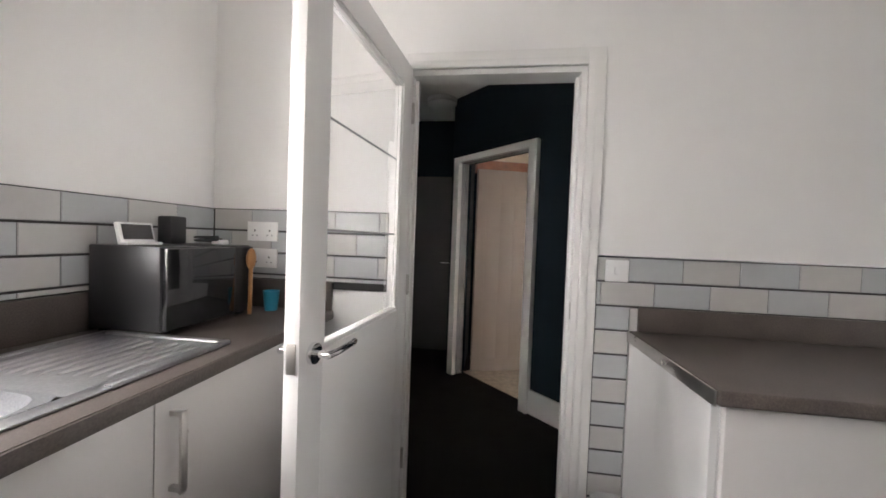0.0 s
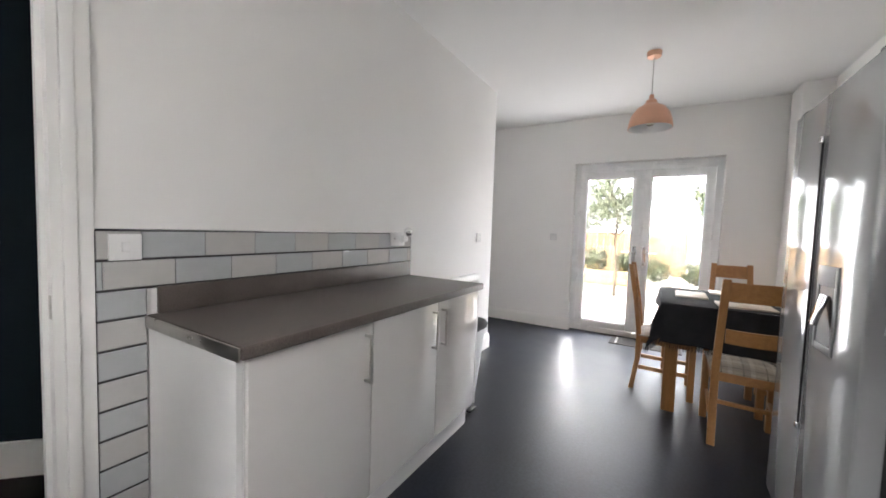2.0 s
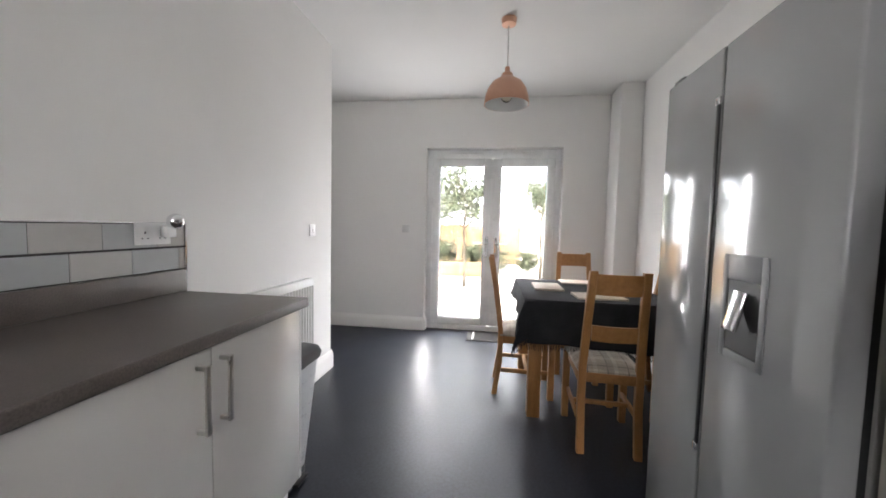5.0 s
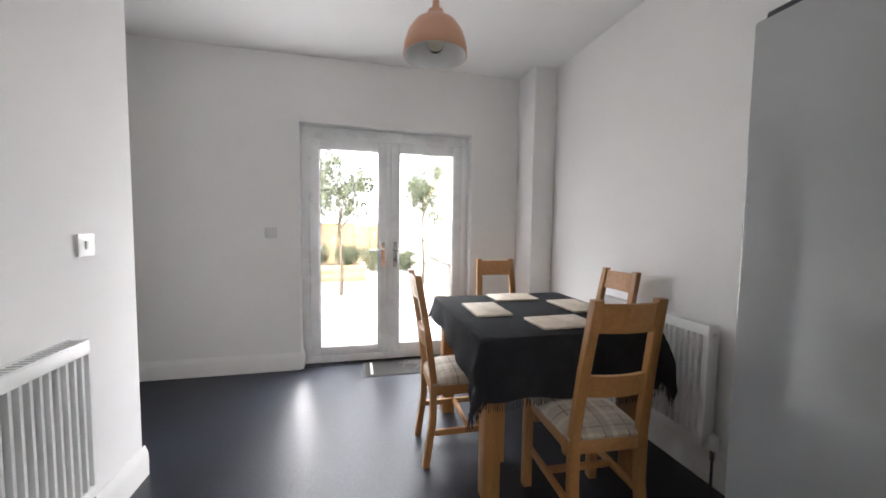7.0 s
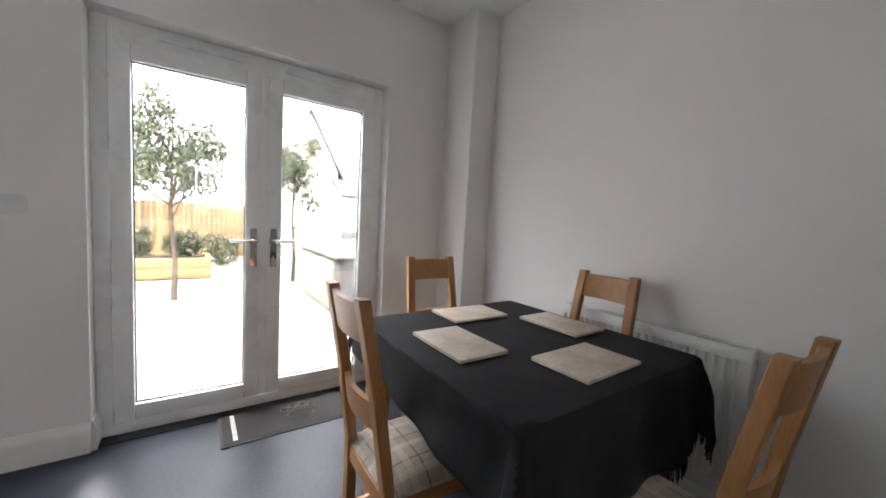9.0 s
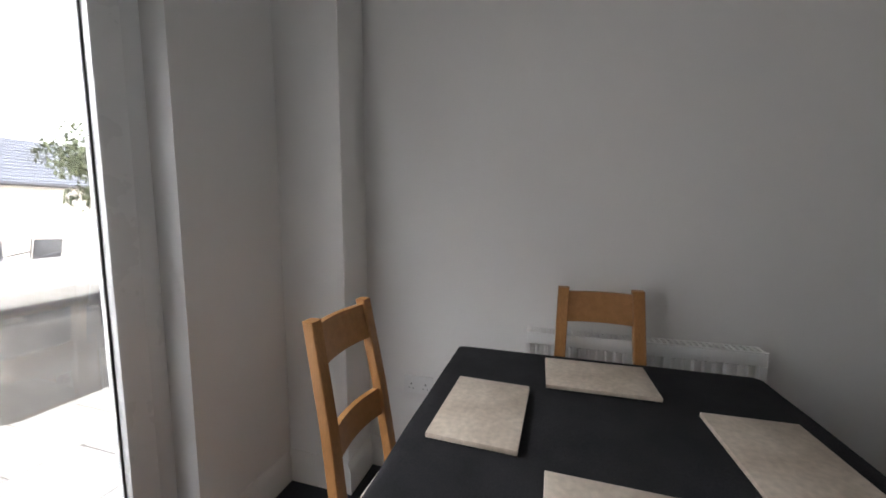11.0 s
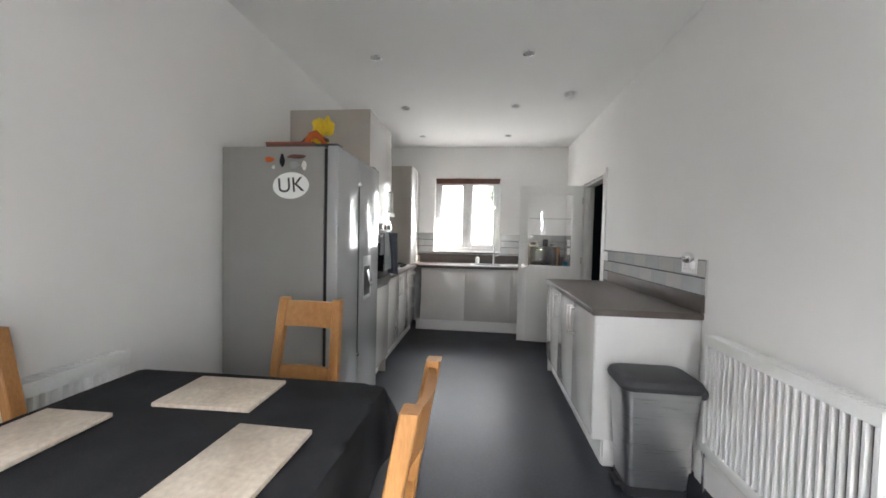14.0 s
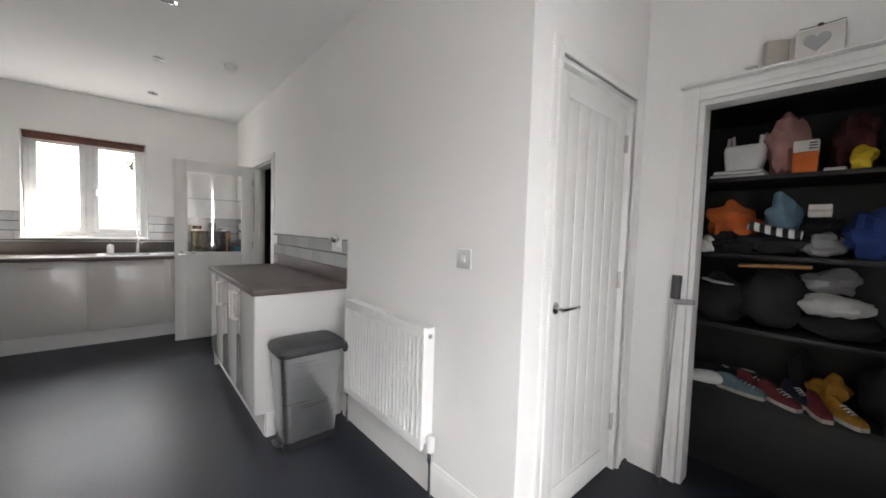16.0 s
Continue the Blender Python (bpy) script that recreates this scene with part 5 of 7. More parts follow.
def valve(parent, x, y, z, trv):
    v = part("valve", lathe(x, y, [(0.0, z - 0.05), (0.013, z - 0.05), (0.014, z - 0.01), (0.011, z)], 16), M_CHROME, parent, "chrome radiator valve")
    part("pipe", tube([(x, y, 0.0), (x, y, z - 0.04)], 0.0075, 10), M_CHROME, v)
    if trv:
        part("valve_head", lathe(x, y, [(0.0, z), (0.018, z), (0.021, z + 0.012), (0.02, z + 0.06), (0.014, z + 0.07), (0.0, z + 0.071)], 20), M_WHITEPLASTIC, v)


r = radiator(2.70, 3.505, YL, -1, 0.25, 0.832, "white panel radiator on the wall beside the bin")
valve(r, 3.53, YL - 0.06, 0.25, True)
valve(r, 2.68, YL - 0.06, 0.25, False)
part("vent_plug", cyl(YL - 0.065, 0.79, 3.505, 3.513, 0.012, seg=6, axis="x"), M_CHROME, r)
r = radiator(3.31, 4.13, YR, 1, 0.21, 0.80, "white panel radiator on the wall behind the table")
valve(r, 3.285, YR + 0.06, 0.21, True)
valve(r, 4.155, YR + 0.06, 0.21, False)
part("vent_plug", cyl(YR + 0.065, 0.755, 3.302, 3.31, 0.012, seg=6, axis="x"), M_CHROME, r)

# ---- pedal bin ----
bn = thing("pedal_bin", "brushed steel pedal bin with a dark lid", "bin", (2.68, 2.36, 0))


def loft(rows, b=None):
    own = bmesh.new()
    rings = []
    for x0, y0, x1, y1, r, z in rows:
        ring = []
        for cx, cy, a0 in ((x1 - r, y1 - r, 0), (x0 + r, y1 - r, 90), (x0 + r, y0 + r, 180), (x1 - r, y0 + r, 270)):
            for k in range(6):
                a = radians(a0 + 90 * k / 5)
                ring.append(own.verts.new((cx + r * math.cos(a), cy + r * math.sin(a), z)))
        rings.append(ring)
    n = len(rings[0])
    for p, q in zip(rings, rings[1:]):
        for k in range(n):
            own.faces.new((p[k], p[(k + 1) % n], q[(k + 1) % n], q[k]))
    own.faces.new(rings[0][::-1])
    own.faces.new(rings[-1])
    return merge(b, own)


part("base", loft([(2.56, 2.20, 2.74, 2.50, 0.03, 0.0), (2.555, 2.195, 2.745, 2.505, 0.035, 0.05)]), M_BLACK, bn, "black plastic base")
part("body", loft([(2.56, 2.20, 2.745, 2.50, 0.035, 0.05), (2.545, 2.16, 2.80, 2.525, 0.04, 0.56)]), M_STEEL, bn)
part("lid", loft([(2.54, 2.15, 2.81, 2.53, 0.05, 0.561), (2.535, 2.145, 2.82, 2.535, 0.05, 0.585), (2.545, 2.155, 2.81, 2.525, 0.05, 0.61), (2.57, 2.18, 2.785, 2.50, 0.04, 0.622)]), M_DARKGREY, bn, "dark grey plastic lid")
part("lid_hinge", ball((2.72, 2.55, 0.545), (0.05, 0.022, 0.035)), M_DARKGREY, bn)
part("pedal", box(2.60, 2.165, 0.012, 2.69, 2.205, 0.03, 0.005), M_BLACK, bn)
# woven basket tucked between door casing and counter
wb = thing("laundry_basket", "small grey woven plastic basket on the floor by the doorway", "basket", (0.95, 2.42, 0))
part("tub", loft([(0.905, 2.22, 1.0, 2.60, 0.03, 0.0), (0.892, 2.20, 1.013, 2.62, 0.035, 0.235)]), M_BASKET, wb)
part("rim", loft([(0.886, 2.194, 1.0135, 2.626, 0.035, 0.235), (0.886, 2.194, 1.0135, 2.626, 0.035, 0.262)]), M_BASKET, wb)
weave = mesh("strand", box(-0.008, -0.0025, -0.011, 0.008, 0.0015, 0.011, 0.002), M_BASKET)
for r_ in range(8):
    for k in range(6):
        if not (r_ in (6, 7) and k in (2, 3)):
            ob = new("strand", weave)
            ob.parent = wb
            ob.location = Vector((0.912 + k * 0.0165 + (0.008 if r_ % 2 else 0), 2.2165 - 0.0026 * r_, 0.02 + r_ * 0.027)) - Vector((0.95, 2.42, 0))
part("hand_hole", box(0.938, 2.194, 0.178, 0.976, 2.203, 0.212, 0.004), M_BLACK, wb, "dark hand hole")

# ---- table, cloth, mats, chairs ----
TX0, TX1, TY0, TY1, TZ = 3.43, 4.35, 0.21, 1.10, 0.765
tb_ = thing("dining_table", "solid oak dining table with square legs", "table", (3.89, 0.655, 0))
part("tabletop", box(TX0, TY0, TZ - 0.035, TX1, TY1, TZ, 0.004), M_OAKX, tb_)
for x in (TX0 + 0.02, TX1 - 0.10):
    for y in (TY0 + 0.02, TY1 - 0.10):
        part("leg", box(x, y, 0, x + 0.08, y + 0.08, TZ - 0.036, 0.004), M_OAK, tb_)
for r_ in ((TX0 + 0.10, TY0 + 0.03, TX1 - 0.10, TY0 + 0.055), (TX0 + 0.10, TY1 - 0.055, TX1 - 0.10, TY1 - 0.03), (TX0 + 0.03, TY0 + 0.10, TX0 + 0.055, TY1 - 0.10), (TX1 - 0.055, TY0 + 0.10, TX1 - 0.03, TY1 - 0.10)):
    part("apron", box(r_[0], r_[1], TZ - 0.13, r_[2], r_[3], TZ - 0.036, 0.002), M_OAKX, tb_)

tc = thing("tablecloth", "charcoal wool throw with a fringe, laid over the table", "tablecloth", (3.89, 0.655, TZ))
HX, HY, CX, CY = (TX1 - TX0) / 2 + 0.006, (TY1 - TY0) / 2 + 0.006, (TX0 + TX1) / 2, (TY0 + TY1) / 2


def cloth_at(u, v):
    """Place of the cloth's point (u, v), in metres from the table's middle before it is laid."""
    ox, oy = max(0, abs(u) - HX), max(0, abs(v) - HY)
    x, y = max(-HX, min(HX, u)), max(-HY, min(HY, v))
    drop = math.hypot(ox, oy)
    z = TZ + 0.004 + 0.0025 * noise.noise(Vector((u * 6, v * 6, 1)))
    if drop > 0:
        sx, sy = math.copysign(1, u), math.copysign(1, v)
        wave = noise.noise(Vector((u * 3.2, v * 3.2, 4))) * 0.045 + math.sin((u if oy > ox else v) * 21) * 0.012
        out = 0.012 + min(drop, 0.3) * 0.09 + wave * min(1, drop * 5)
        if ox and oy:
            out += 0.30 * min(ox, oy)
        x += sx * out * (ox / drop)
        y += sy * out * (oy / drop)
        z = TZ + 0.004 - max(0, drop - 0.006) * (0.97 if not (ox and oy) else 0.86)
    return Vector((CX + x, CY + y, z))


def hem(u, v):
    """Scales the overhang so that the throw lies a little askew."""
    return u, v


NU = 90
UX0, UX1, VY0, VY1 = -HX - 0.29, HX + 0.13, -HY - 0.25, HY + 0.16
own = bmesh.new()
grid = []
for j in range(NU + 1):
    row = []
    for i in range(NU + 1):
        a, c = i / NU, j / NU
        u = UX0 + (UX1 - UX0) * a - 0.05 * (0.5 - c) * (1 if a < 0.2 else 0.3)
        v = VY0 + (VY1 - VY0) * c + 0.15 * (0.75 - a) * max(0, (c - 0.55) / 0.45)
        row.append(own.verts.new(cloth_at(u, v)))
    grid.append(row)
for j in range(NU):
    for i in range(NU):
        own.faces.new((grid[j][i], grid[j][i + 1], grid[j + 1][i + 1], grid[j + 1][i]))
edge_w = [(grid[j][0].co.copy(), grid[j][1].co.copy()) for j in range(NU + 1)]
edge_e = [(grid[j][NU].co.copy(), grid[j][NU - 1].co.copy()) for j in range(NU + 1)]
cl = part("cloth", own, M_CLOTH, tc)
s_ = cl.modifiers.new("thick", "SOLIDIFY")
s_.thickness, s_.offset = 0.004, 1.0
b = bmesh.new()
rnd = random.Random(4)
for edge in (edge_w, edge_e):
    for k in range(len(edge) - 1):
        for q in range(2):
            p = edge[k][0].lerp(edge[k + 1][0], q / 2)
            d = (edge[k][0] - edge[k][1]).normalized()
            e = p + d * 0.02 + Vector((rnd.uniform(-.004, .004), rnd.uniform(-.006, .006), -rnd.uniform(.012, .026)))
            tube([p, (p + e) / 2 + Vector((0, rnd.uniform(-.003, .003), 0)), e], 0.0016, 4, b)
tagged(part("fringe", b, M_CLOTH, tc, "dark twisted fringe"), kind="stuff")

for x0, y0, x1, y1, rz in ((3.472, 0.492, 3.677, 0.792, 1.5), (3.748, 0.818, 4.052, 1.02, -1.0), (3.75, 0.25, 4.052, 0.45, 1.0), (4.10, 0.475, 4.306, 0.772, -2.0)):
    own = turned(box(x0, y0, TZ + 0.0115, x1, y1, TZ + 0.024, 0.002), ((x0 + x1) / 2, (y0 + y1) / 2, 0), "Z", rz)
    rn = random.Random(int(x0 * 1000))
    for v in own.verts:
        v.co += Vector((rn.uniform(-.0008, .0008), rn.uniform(-.0008, .0008), 0))
    t = single("place_mat", own, M_STONE, "beige travertine slab used as a place mat", "place mat", "place mats on the table")


def chair():
    """An oak ladder-back chair; it faces +x, its origin lies on the floor under the middle of the seat."""
    c = thing("dining_chair", "oak dining chair with a beige plaid seat cushion", "chair", group="chairs round the table")
    W2, D0, D1 = 0.168, -0.19, 0.19
    for s in (-1, 1):
        # back post, raked above the seat
        own = bmesh.new()
        rows = [(D0 - 0.035, 0.0), (D0, 0.25), (D0, 0.46), (D0 - 0.035, 0.72), (D0 - 0.085, 1.0)]
        rings = []
        yc = s * (W2 - 0.022)
        for x, z in rows:
            pinch = 0.0 if z < 0.5 else -s * 0.018 * (z - 0.46) / 0.54
            rings.append([own.verts.new((x + dx, yc + dy + pinch, z)) for dx, dy in ((-0.017, -0.02), (0.017, -0.02), (0.017, 0.02), (-0.017, 0.02))])
        for p, q in zip(rings, rings[1:]):
            for k in range(4):
                own.faces.new((p[k], p[(k + 1) % 4], q[(k + 1) % 4], q[k]))
        own.faces.new(rings[0][::-1])
        own.faces.new(rings[-1])
        bmesh.ops.bevel(own, geom=[e for e in own.edges if e.calc_length() > 0.1], offset=0.003, segments=1, affect="EDGES")
        part("back_leg", own, M_OAK, c, world=False)
        part("front_leg", box(D1 - 0.042, s * (W2 + 0.005) - 0.02, 0, D1, s * (W2 + 0.005) + 0.02, 0.435, 0.003), M_OAK, c, world=False)
        part("side_rail", box(D0 + 0.015, s * (W2 - 0.01) - 0.011, 0.385, D1 - 0.04, s * (W2 - 0.01) + 0.011, 0.437, 0.002), M_OAKX, c, world=False)
        part("side_stretcher", box(D0 + 0.01, s * (W2 - 0.008) - 0.009, 0.17, D1 - 0.04, s * (W2 - 0.008) + 0.009, 0.20, 0.002), M_OAKX, c, world=False)
    part("front_rail", box(D1 - 0.032, -W2 + 0.014, 0.385, D1 - 0.01, W2 - 0.014, 0.437, 0.002), M_OAKX, c, world=False)
    part("back_rail", box(D0 - 0.011, -W2 + 0.04, 0.385, D0 + 0.011, W2 - 0.04, 0.437, 0.002), M_OAKX, c, world=False)
    part("cross_stretcher", box(-0.01, -W2 + 0.015, 0.174, 0.012, W2 - 0.015, 0.198, 0.002), M_OAKX, c, world=False)
    for z0, z1 in ((0.62, 0.705), (0.875, 0.985)):
        own = bmesh.new()
        n = 8
        rows = []
        for i in range(n + 1):
            y = -W2 + 0.055 + (2 * W2 - 0.11) * i / n
            bow = -0.016 * (1 - (2 * i / n - 1) ** 2)
            ring = []
            for dx, z in ((-0.009, z0), (0.009, z0), (0.009, z1), (-0.009, z1)):
                x = (D0 - 0.035 * (z - 0.46) / 0.26 if z < 0.72 else D0 - 0.035 - 0.05 * (z - 0.72) / 0.28) + dx + bow
                ring.append(own.verts.new((x, y, z)))
            rows.append(ring)
        for p, q in zip(rows, rows[1:]):
            for k in range(4):
                own.faces.new((p[k], p[(k + 1) % 4], q[(k + 1) % 4], q[k]))
        own.faces.new(rows[0][::-1])
        own.faces.new(rows[-1])
        part("top_rail" if z0 > 0.8 else "mid_rail", own, M_OAKX, c, world=False)
    own = bmesh.new()
    n = 14
    g = []
    for i in range(n + 1):
        row = []
        for j in range(n + 1):
            a, d = 2 * i / n - 1, 2 * j / n - 1
            puff = (1 - abs(a) ** 5) * (1 - abs(d) ** 5)
            row.append(own.verts.new((a * 0.198 + 0.002, d * (W2 + 0.008 + 0.008 * a), 0.446 + 0.045 * puff)))
        g.append(row)
    for i in range(n):
        for j in range(n):
            own.faces.new((g[i][j], g[i + 1][j], g[i + 1][j + 1], g[i][j + 1]))
    ext = bmesh.ops.extrude_face_region(own, geom=own.faces[:])
    for v in [q for q in ext["geom"] if isinstance(q, bmesh.types.BMVert)]:
        v.co.z = 0.437
    part("cushion", own, M_PLAID, c, "beige wool cushion with brown check", world=False)
    return c


first = chair()
# faces +x, beside the fridge end of the table
first.matrix_basis = pose(3.345, 0.668, 0, 0, 0, -3)
copy_thing(first, pose(3.885, 1.04, 0, 0, 0, -90 - 1)).matrix_basis = pose(3.895, 1.06, 0, 0, 0, -91)
copy_thing(first, pose(4.37, 0.585, 0, 0, 0, 178))
copy_thing(first, pose(3.865, 0.335, 0, 0, 0, 90))

# ---- pendant ----
PX, PY = 3.73, 1.268
pd = thing("pendant_lamp", "pink copper dome pendant lamp with a clear bulb", "pendant lamp", (PX, PY, H))
part("ceiling_rose", lathe(PX, PY, [(0.0, H - 0.045), (0.02, H - 0.045), (0.048, H - 0.038), (0.052, H - 0.0), (0.0, H)], 28), M_COPPER, pd)
part("flex", tube([(PX, PY, H - 0.04), (PX, PY, 2.305)], 0.0035, 8), M_PALE, pd, "pale fabric flex")
prof = [(0.0, 2.32), (0.016, 2.318), (0.018, 2.285), (0.036, 2.275), (0.042, 2.255), (0.06, 2.24), (0.10, 2.215), (0.132, 2.17), (0.148, 2.12), (0.154, 2.065)]
shade = part("shade", lathe(PX, PY, prof, 48), M_COPPER, pd)
s_ = shade.modifiers.new("thick", "SOLIDIFY")
s_.thickness, s_.offset = 0.003, -1
lin = part("shade_lining", lathe(PX, PY, [(r - 0.005, z - 0.001) for r, z in prof[4:]], 48), M_WHITEPLASTIC, pd, "white enamel lining")
part("lamp_holder", cyl(PX, PY, 2.185, 2.25, 0.02, seg=20), M_WHITEPLASTIC, pd)
part("bulb", ball((PX, PY, 2.13), (0.042, 0.042, 0.05), seg=20, b=cyl(PX, PY, 2.165, 2.19, 0.014, seg=16)), M_BULB, pd, "clear glass bulb")

# ---- ceiling fittings ----
def downlight():
    d = thing("downlight", "round recessed chrome downlight, switched off", "downlight", (0, 0, 0), group="kitchen downlights")
    part("bezel", lathe(0, 0, [(0.032, -0.001), (0.034, -0.006), (0.042, -0.007), (0.045, -0.001)], 28), M_CHROME, d, world=False)
    part("lens", cyl(0, 0, -0.003, -0.0005, 0.032, seg=24), M_GREYPLASTIC, d, world=False)
    return d


dl = downlight()
spots = [(x, y) for x in (1.918, 0.864, -0.206) for y in (0.607, 1.745)]
dl.matrix_basis = pose(*spots[0], H)
for s in spots[1:]:
    copy_thing(dl, pose(*s, H))
sm = thing("smoke_alarm", "round white smoke alarm on the ceiling", "smoke alarm", (1.15, 2.22, H))
part("base", lathe(1.15, 2.22, [(0.0, H - 0.012), (0.055, H - 0.012), (0.057, H), (0.0, H)], 32), M_WHITEPLASTIC, sm)
part("cover", lathe(1.15, 2.22, [(0.0, H - 0.04), (0.03, H - 0.04), (0.045, H - 0.034), (0.05, H - 0.012)], 32), M_WHITEPLASTIC, sm)

# ---- doormat ----
dm = thing("doormat", "grey doormat with a pale paw print, before the french doors", "doormat", (5.15, 1.23, 0))
part("mat_body", loft([(4.945, 0.90, 5.285, 1.57, 0.02, 0.001), (4.945, 0.90, 5.285, 1.57, 0.02, 0.008)]), M_MATGREY, dm)
part("edge", boxes([(4.93, 0.885, 0.0005, 5.30, 0.905, 0.006), (4.93, 1.565, 0.0005, 5.30, 1.585, 0.006), (4.93, 0.905, 0.0005, 4.95, 1.565, 0.006), (5.28, 0.905, 0.0005, 5.30, 1.565, 0.006)], 0.002), M_MATDARK, dm)


def ring_print(cx, cy, rx, ry):
    pts = [(cx + rx * math.cos(a), cy + ry * math.sin(a), 0.009) for a in [2 * math.pi * k / 24 for k in range(25)]]
    return tube(pts, 0.004, 5)


b = ring_print(5.08, 1.17, 0.055, 0.07)
for dx, dy in ((0.075, 0.075), (0.10, 0.025), (0.10, -0.03), (0.075, -0.08)):
    merge(b, ring_print(5.08 + dx, 1.17 + dy, 0.03, 0.022))
part("paw_print", b, M_MATPALE, dm, "pale outlined paw print")
b = bmesh.new()
rn = random.Random(8)
u = 4.97
while u < 5.24:
    w_ = rn.uniform(0.012, 0.022)
    box(u, 1.505, 0.0082, u + w_, 1.505 + 0.022, 0.0092, b=b)
    u += w_ + 0.008
part("print_bars", b, M_PALE, dm)

# ---- closet shelves and what lies on them ----
bc = thing("closet_shelving", "black shelving unit crammed with clothes and shoes in the closet", "shelf unit", (4.6, 4.2, 0))
for x in (4.05, 5.13):
    part("side_panel", box(x, 4.0, 0, x + 0.018, 4.49, 2.30, 0.001), M_SHELF, bc)
part("back_panel", box(4.068, 4.475, 0.05, 5.13, 4.487, 2.30), M_SHELF, bc)
SHELVES = (0.45, 0.815, 1.205, 1.615, 2.02)
for z in SHELVES:
    part("shelf", box(4.0685, 4.0, z - 0.022, 5.1295, 4.474, z, 0.001), M_SHELF, bc)
part("kick_board", box(4.0685, 4.02, 0.0, 5.1295, 4.035, 0.42, 0.001), M_SHELF, bc)


def heap(name, x, z, w, h, d, m, label, seed, category="clothes", y=4.12, lump=0.55):
    own = ball((x, y, z + h / 2), (w / 2, d / 2, h / 2), lump=lump, seed=seed, seg=20)
    low = z + 0.0008
    for v in own.verts:
        v.co += Vector((0, 0, 0.012 * noise.noise(v.co * 22)))
        v.co.z = max(v.co.z, low)
        v.co.y = min(v.co.y, 4.46)
    return single(name, own, m, label, category)


def fold(name, x0, x1, z0, n, m, label, seed):
    rn = random.Random(seed)
    t = thing(name, label, "towels", ((x0 + x1) / 2, 4.12, z0))
    for k in range(n):
        e = rn.uniform(0, 0.015)
        part("folded_towel", box(x0 + e, 4.02 + e, z0 + 0.0008 + k * 0.021, x1 - e, 4.28, z0 + k * 0.021 + 0.02, 0.009, seg=3), m, t)
    return t


S4, S3, S2, S1, _top = SHELVES
fold("folded_towels", 4.21, 4.45, S1, 2, M_OFFWHITE, "stack of folded white towels on the top shelf", 1)
bag = thing("tote_bag", "white fabric tote bag standing on folded towels", "bag", (4.34, 4.1, S1 + 0.043))
part("pouch", loft([(4.27, 4.05, 4.42, 4.16, 0.02, S1 + 0.0435), (4.26, 4.04, 4.44, 4.17, 0.02, S1 + 0.15), (4.265, 4.05, 4.435, 4.16, 0.02, S1 + 0.175)]), M_OFFWHITE, bag)
for x in (4.28, 4.415):
    part("strap", tube([(x, 4.06, S1 + 0.16), (x + 0.005, 4.05, S1 + 0.215), (x + 0.018, 4.07, S1 + 0.225), (x + 0.02, 4.1, S1 + 0.16)], 0.009, 8), M_OFFWHITE, bag)
heap("jacket", 4.505, S1, 0.15, 0.29, 0.2, M_PINK, "dusty pink jacket bundled on the top shelf", 3)
ct = thing("carton", "red and white carton on the top shelf", "box", (4.59, 4.05, S1))
part("lower_half", box(4.545, 4.015, S1 + 0.0008, 4.632, 4.09, S1 + 0.10, 0.002), M_ORANGE, ct)
part("upper_half", box(4.5445, 4.0145, S1 + 0.1005, 4.6325, 4.0905, S1 + 0.155, 0.002), M_OFFWHITE, ct)
b = bmesh.new()
for k in range(3):
    box(4.60, 4.0135, S1 + 0.112 + k * 0.013, 4.628, 4.0143, S1 + 0.118 + k * 0.013, b=b)
part("print_bars", b, M_BLACK, ct)
fold("folded_linen", 4.64, 4.74, S1, 1, M_OFFWHITE, "folded white linen on the top shelf", 6)
heap("jumper", 4.74, S1 + 0.022, 0.17, 0.26, 0.2, mat("maroon_knit", (0.09, 0.025, 0.025), 0.95, vary=0.3, scale=20, bump=0.6), "maroon jumper stuffed on the top shelf", 9, y=4.2)
heap("drawstring_bag", 4.77, S1, 0.08, 0.1, 0.1, M_YELLOW, "small yellow bag on the top shelf", 11, "bag", 4.05)
heap("rucksack", 4.93, S1, 0.22, 0.28, 0.25, M_DARKCLOTH, "dark rucksack on the top shelf", 12, "bag", 4.15)
heap("hooded_top", 4.31, S2 + 0.075, 0.22, 0.20, 0.2, M_ORANGE, "orange hooded top bundled on the shelf", 13)
heap("trousers", 4.30, S2, 0.26, 0.11, 0.24, M_DARKCLOTH, "black trousers folded loosely on the shelf", 14)
heap("cap", 4.215, S2, 0.07, 0.09, 0.08, M_OFFWHITE, "small white cap on the shelf", 15, "hat", 4.05)
heap("jeans", 4.51, S2 + 0.10, 0.13, 0.20, 0.16, M_BLUE, "slate blue jeans rolled on the shelf", 16)
heap("coat", 4.50, S2, 0.30, 0.13, 0.26, M_DARKCLOTH, "black coat folded on the shelf", 17)
own = tube([(4.40, 4.035, S2 + 0.155), (4.46, 4.02, S2 + 0.135), (4.53, 4.02, S2 + 0.118), (4.60, 4.03, S2 + 0.105)], 0.022, 12)
single("scarf", own, M_BW, "black and white striped knitted scarf", "scarf")
heap("fleece", 4.665, S2, 0.17, 0.12, 0.2, M_GREYPLASTIC, "grey fleece on the shelf", 18)
bx = thing("gift_box", "small tan and white box on the shelf", "box", (4.65, 4.1, S2 + 0.12))
part("box_body", box(4.61, 4.08, S2 + 0.20, 4.69, 4.15, S2 + 0.26, 0.003), M_PALE, bx)
part("band", box(4.609, 4.079, S2 + 0.222, 4.691, 4.151, S2 + 0.236, 0.001), M_MDF, bx)
heap("holdall", 4.66, S2 + 0.03, 0.2, 0.18, 0.22, M_DARKCLOTH, "black holdall under a small box", 19, "bag", 4.2)
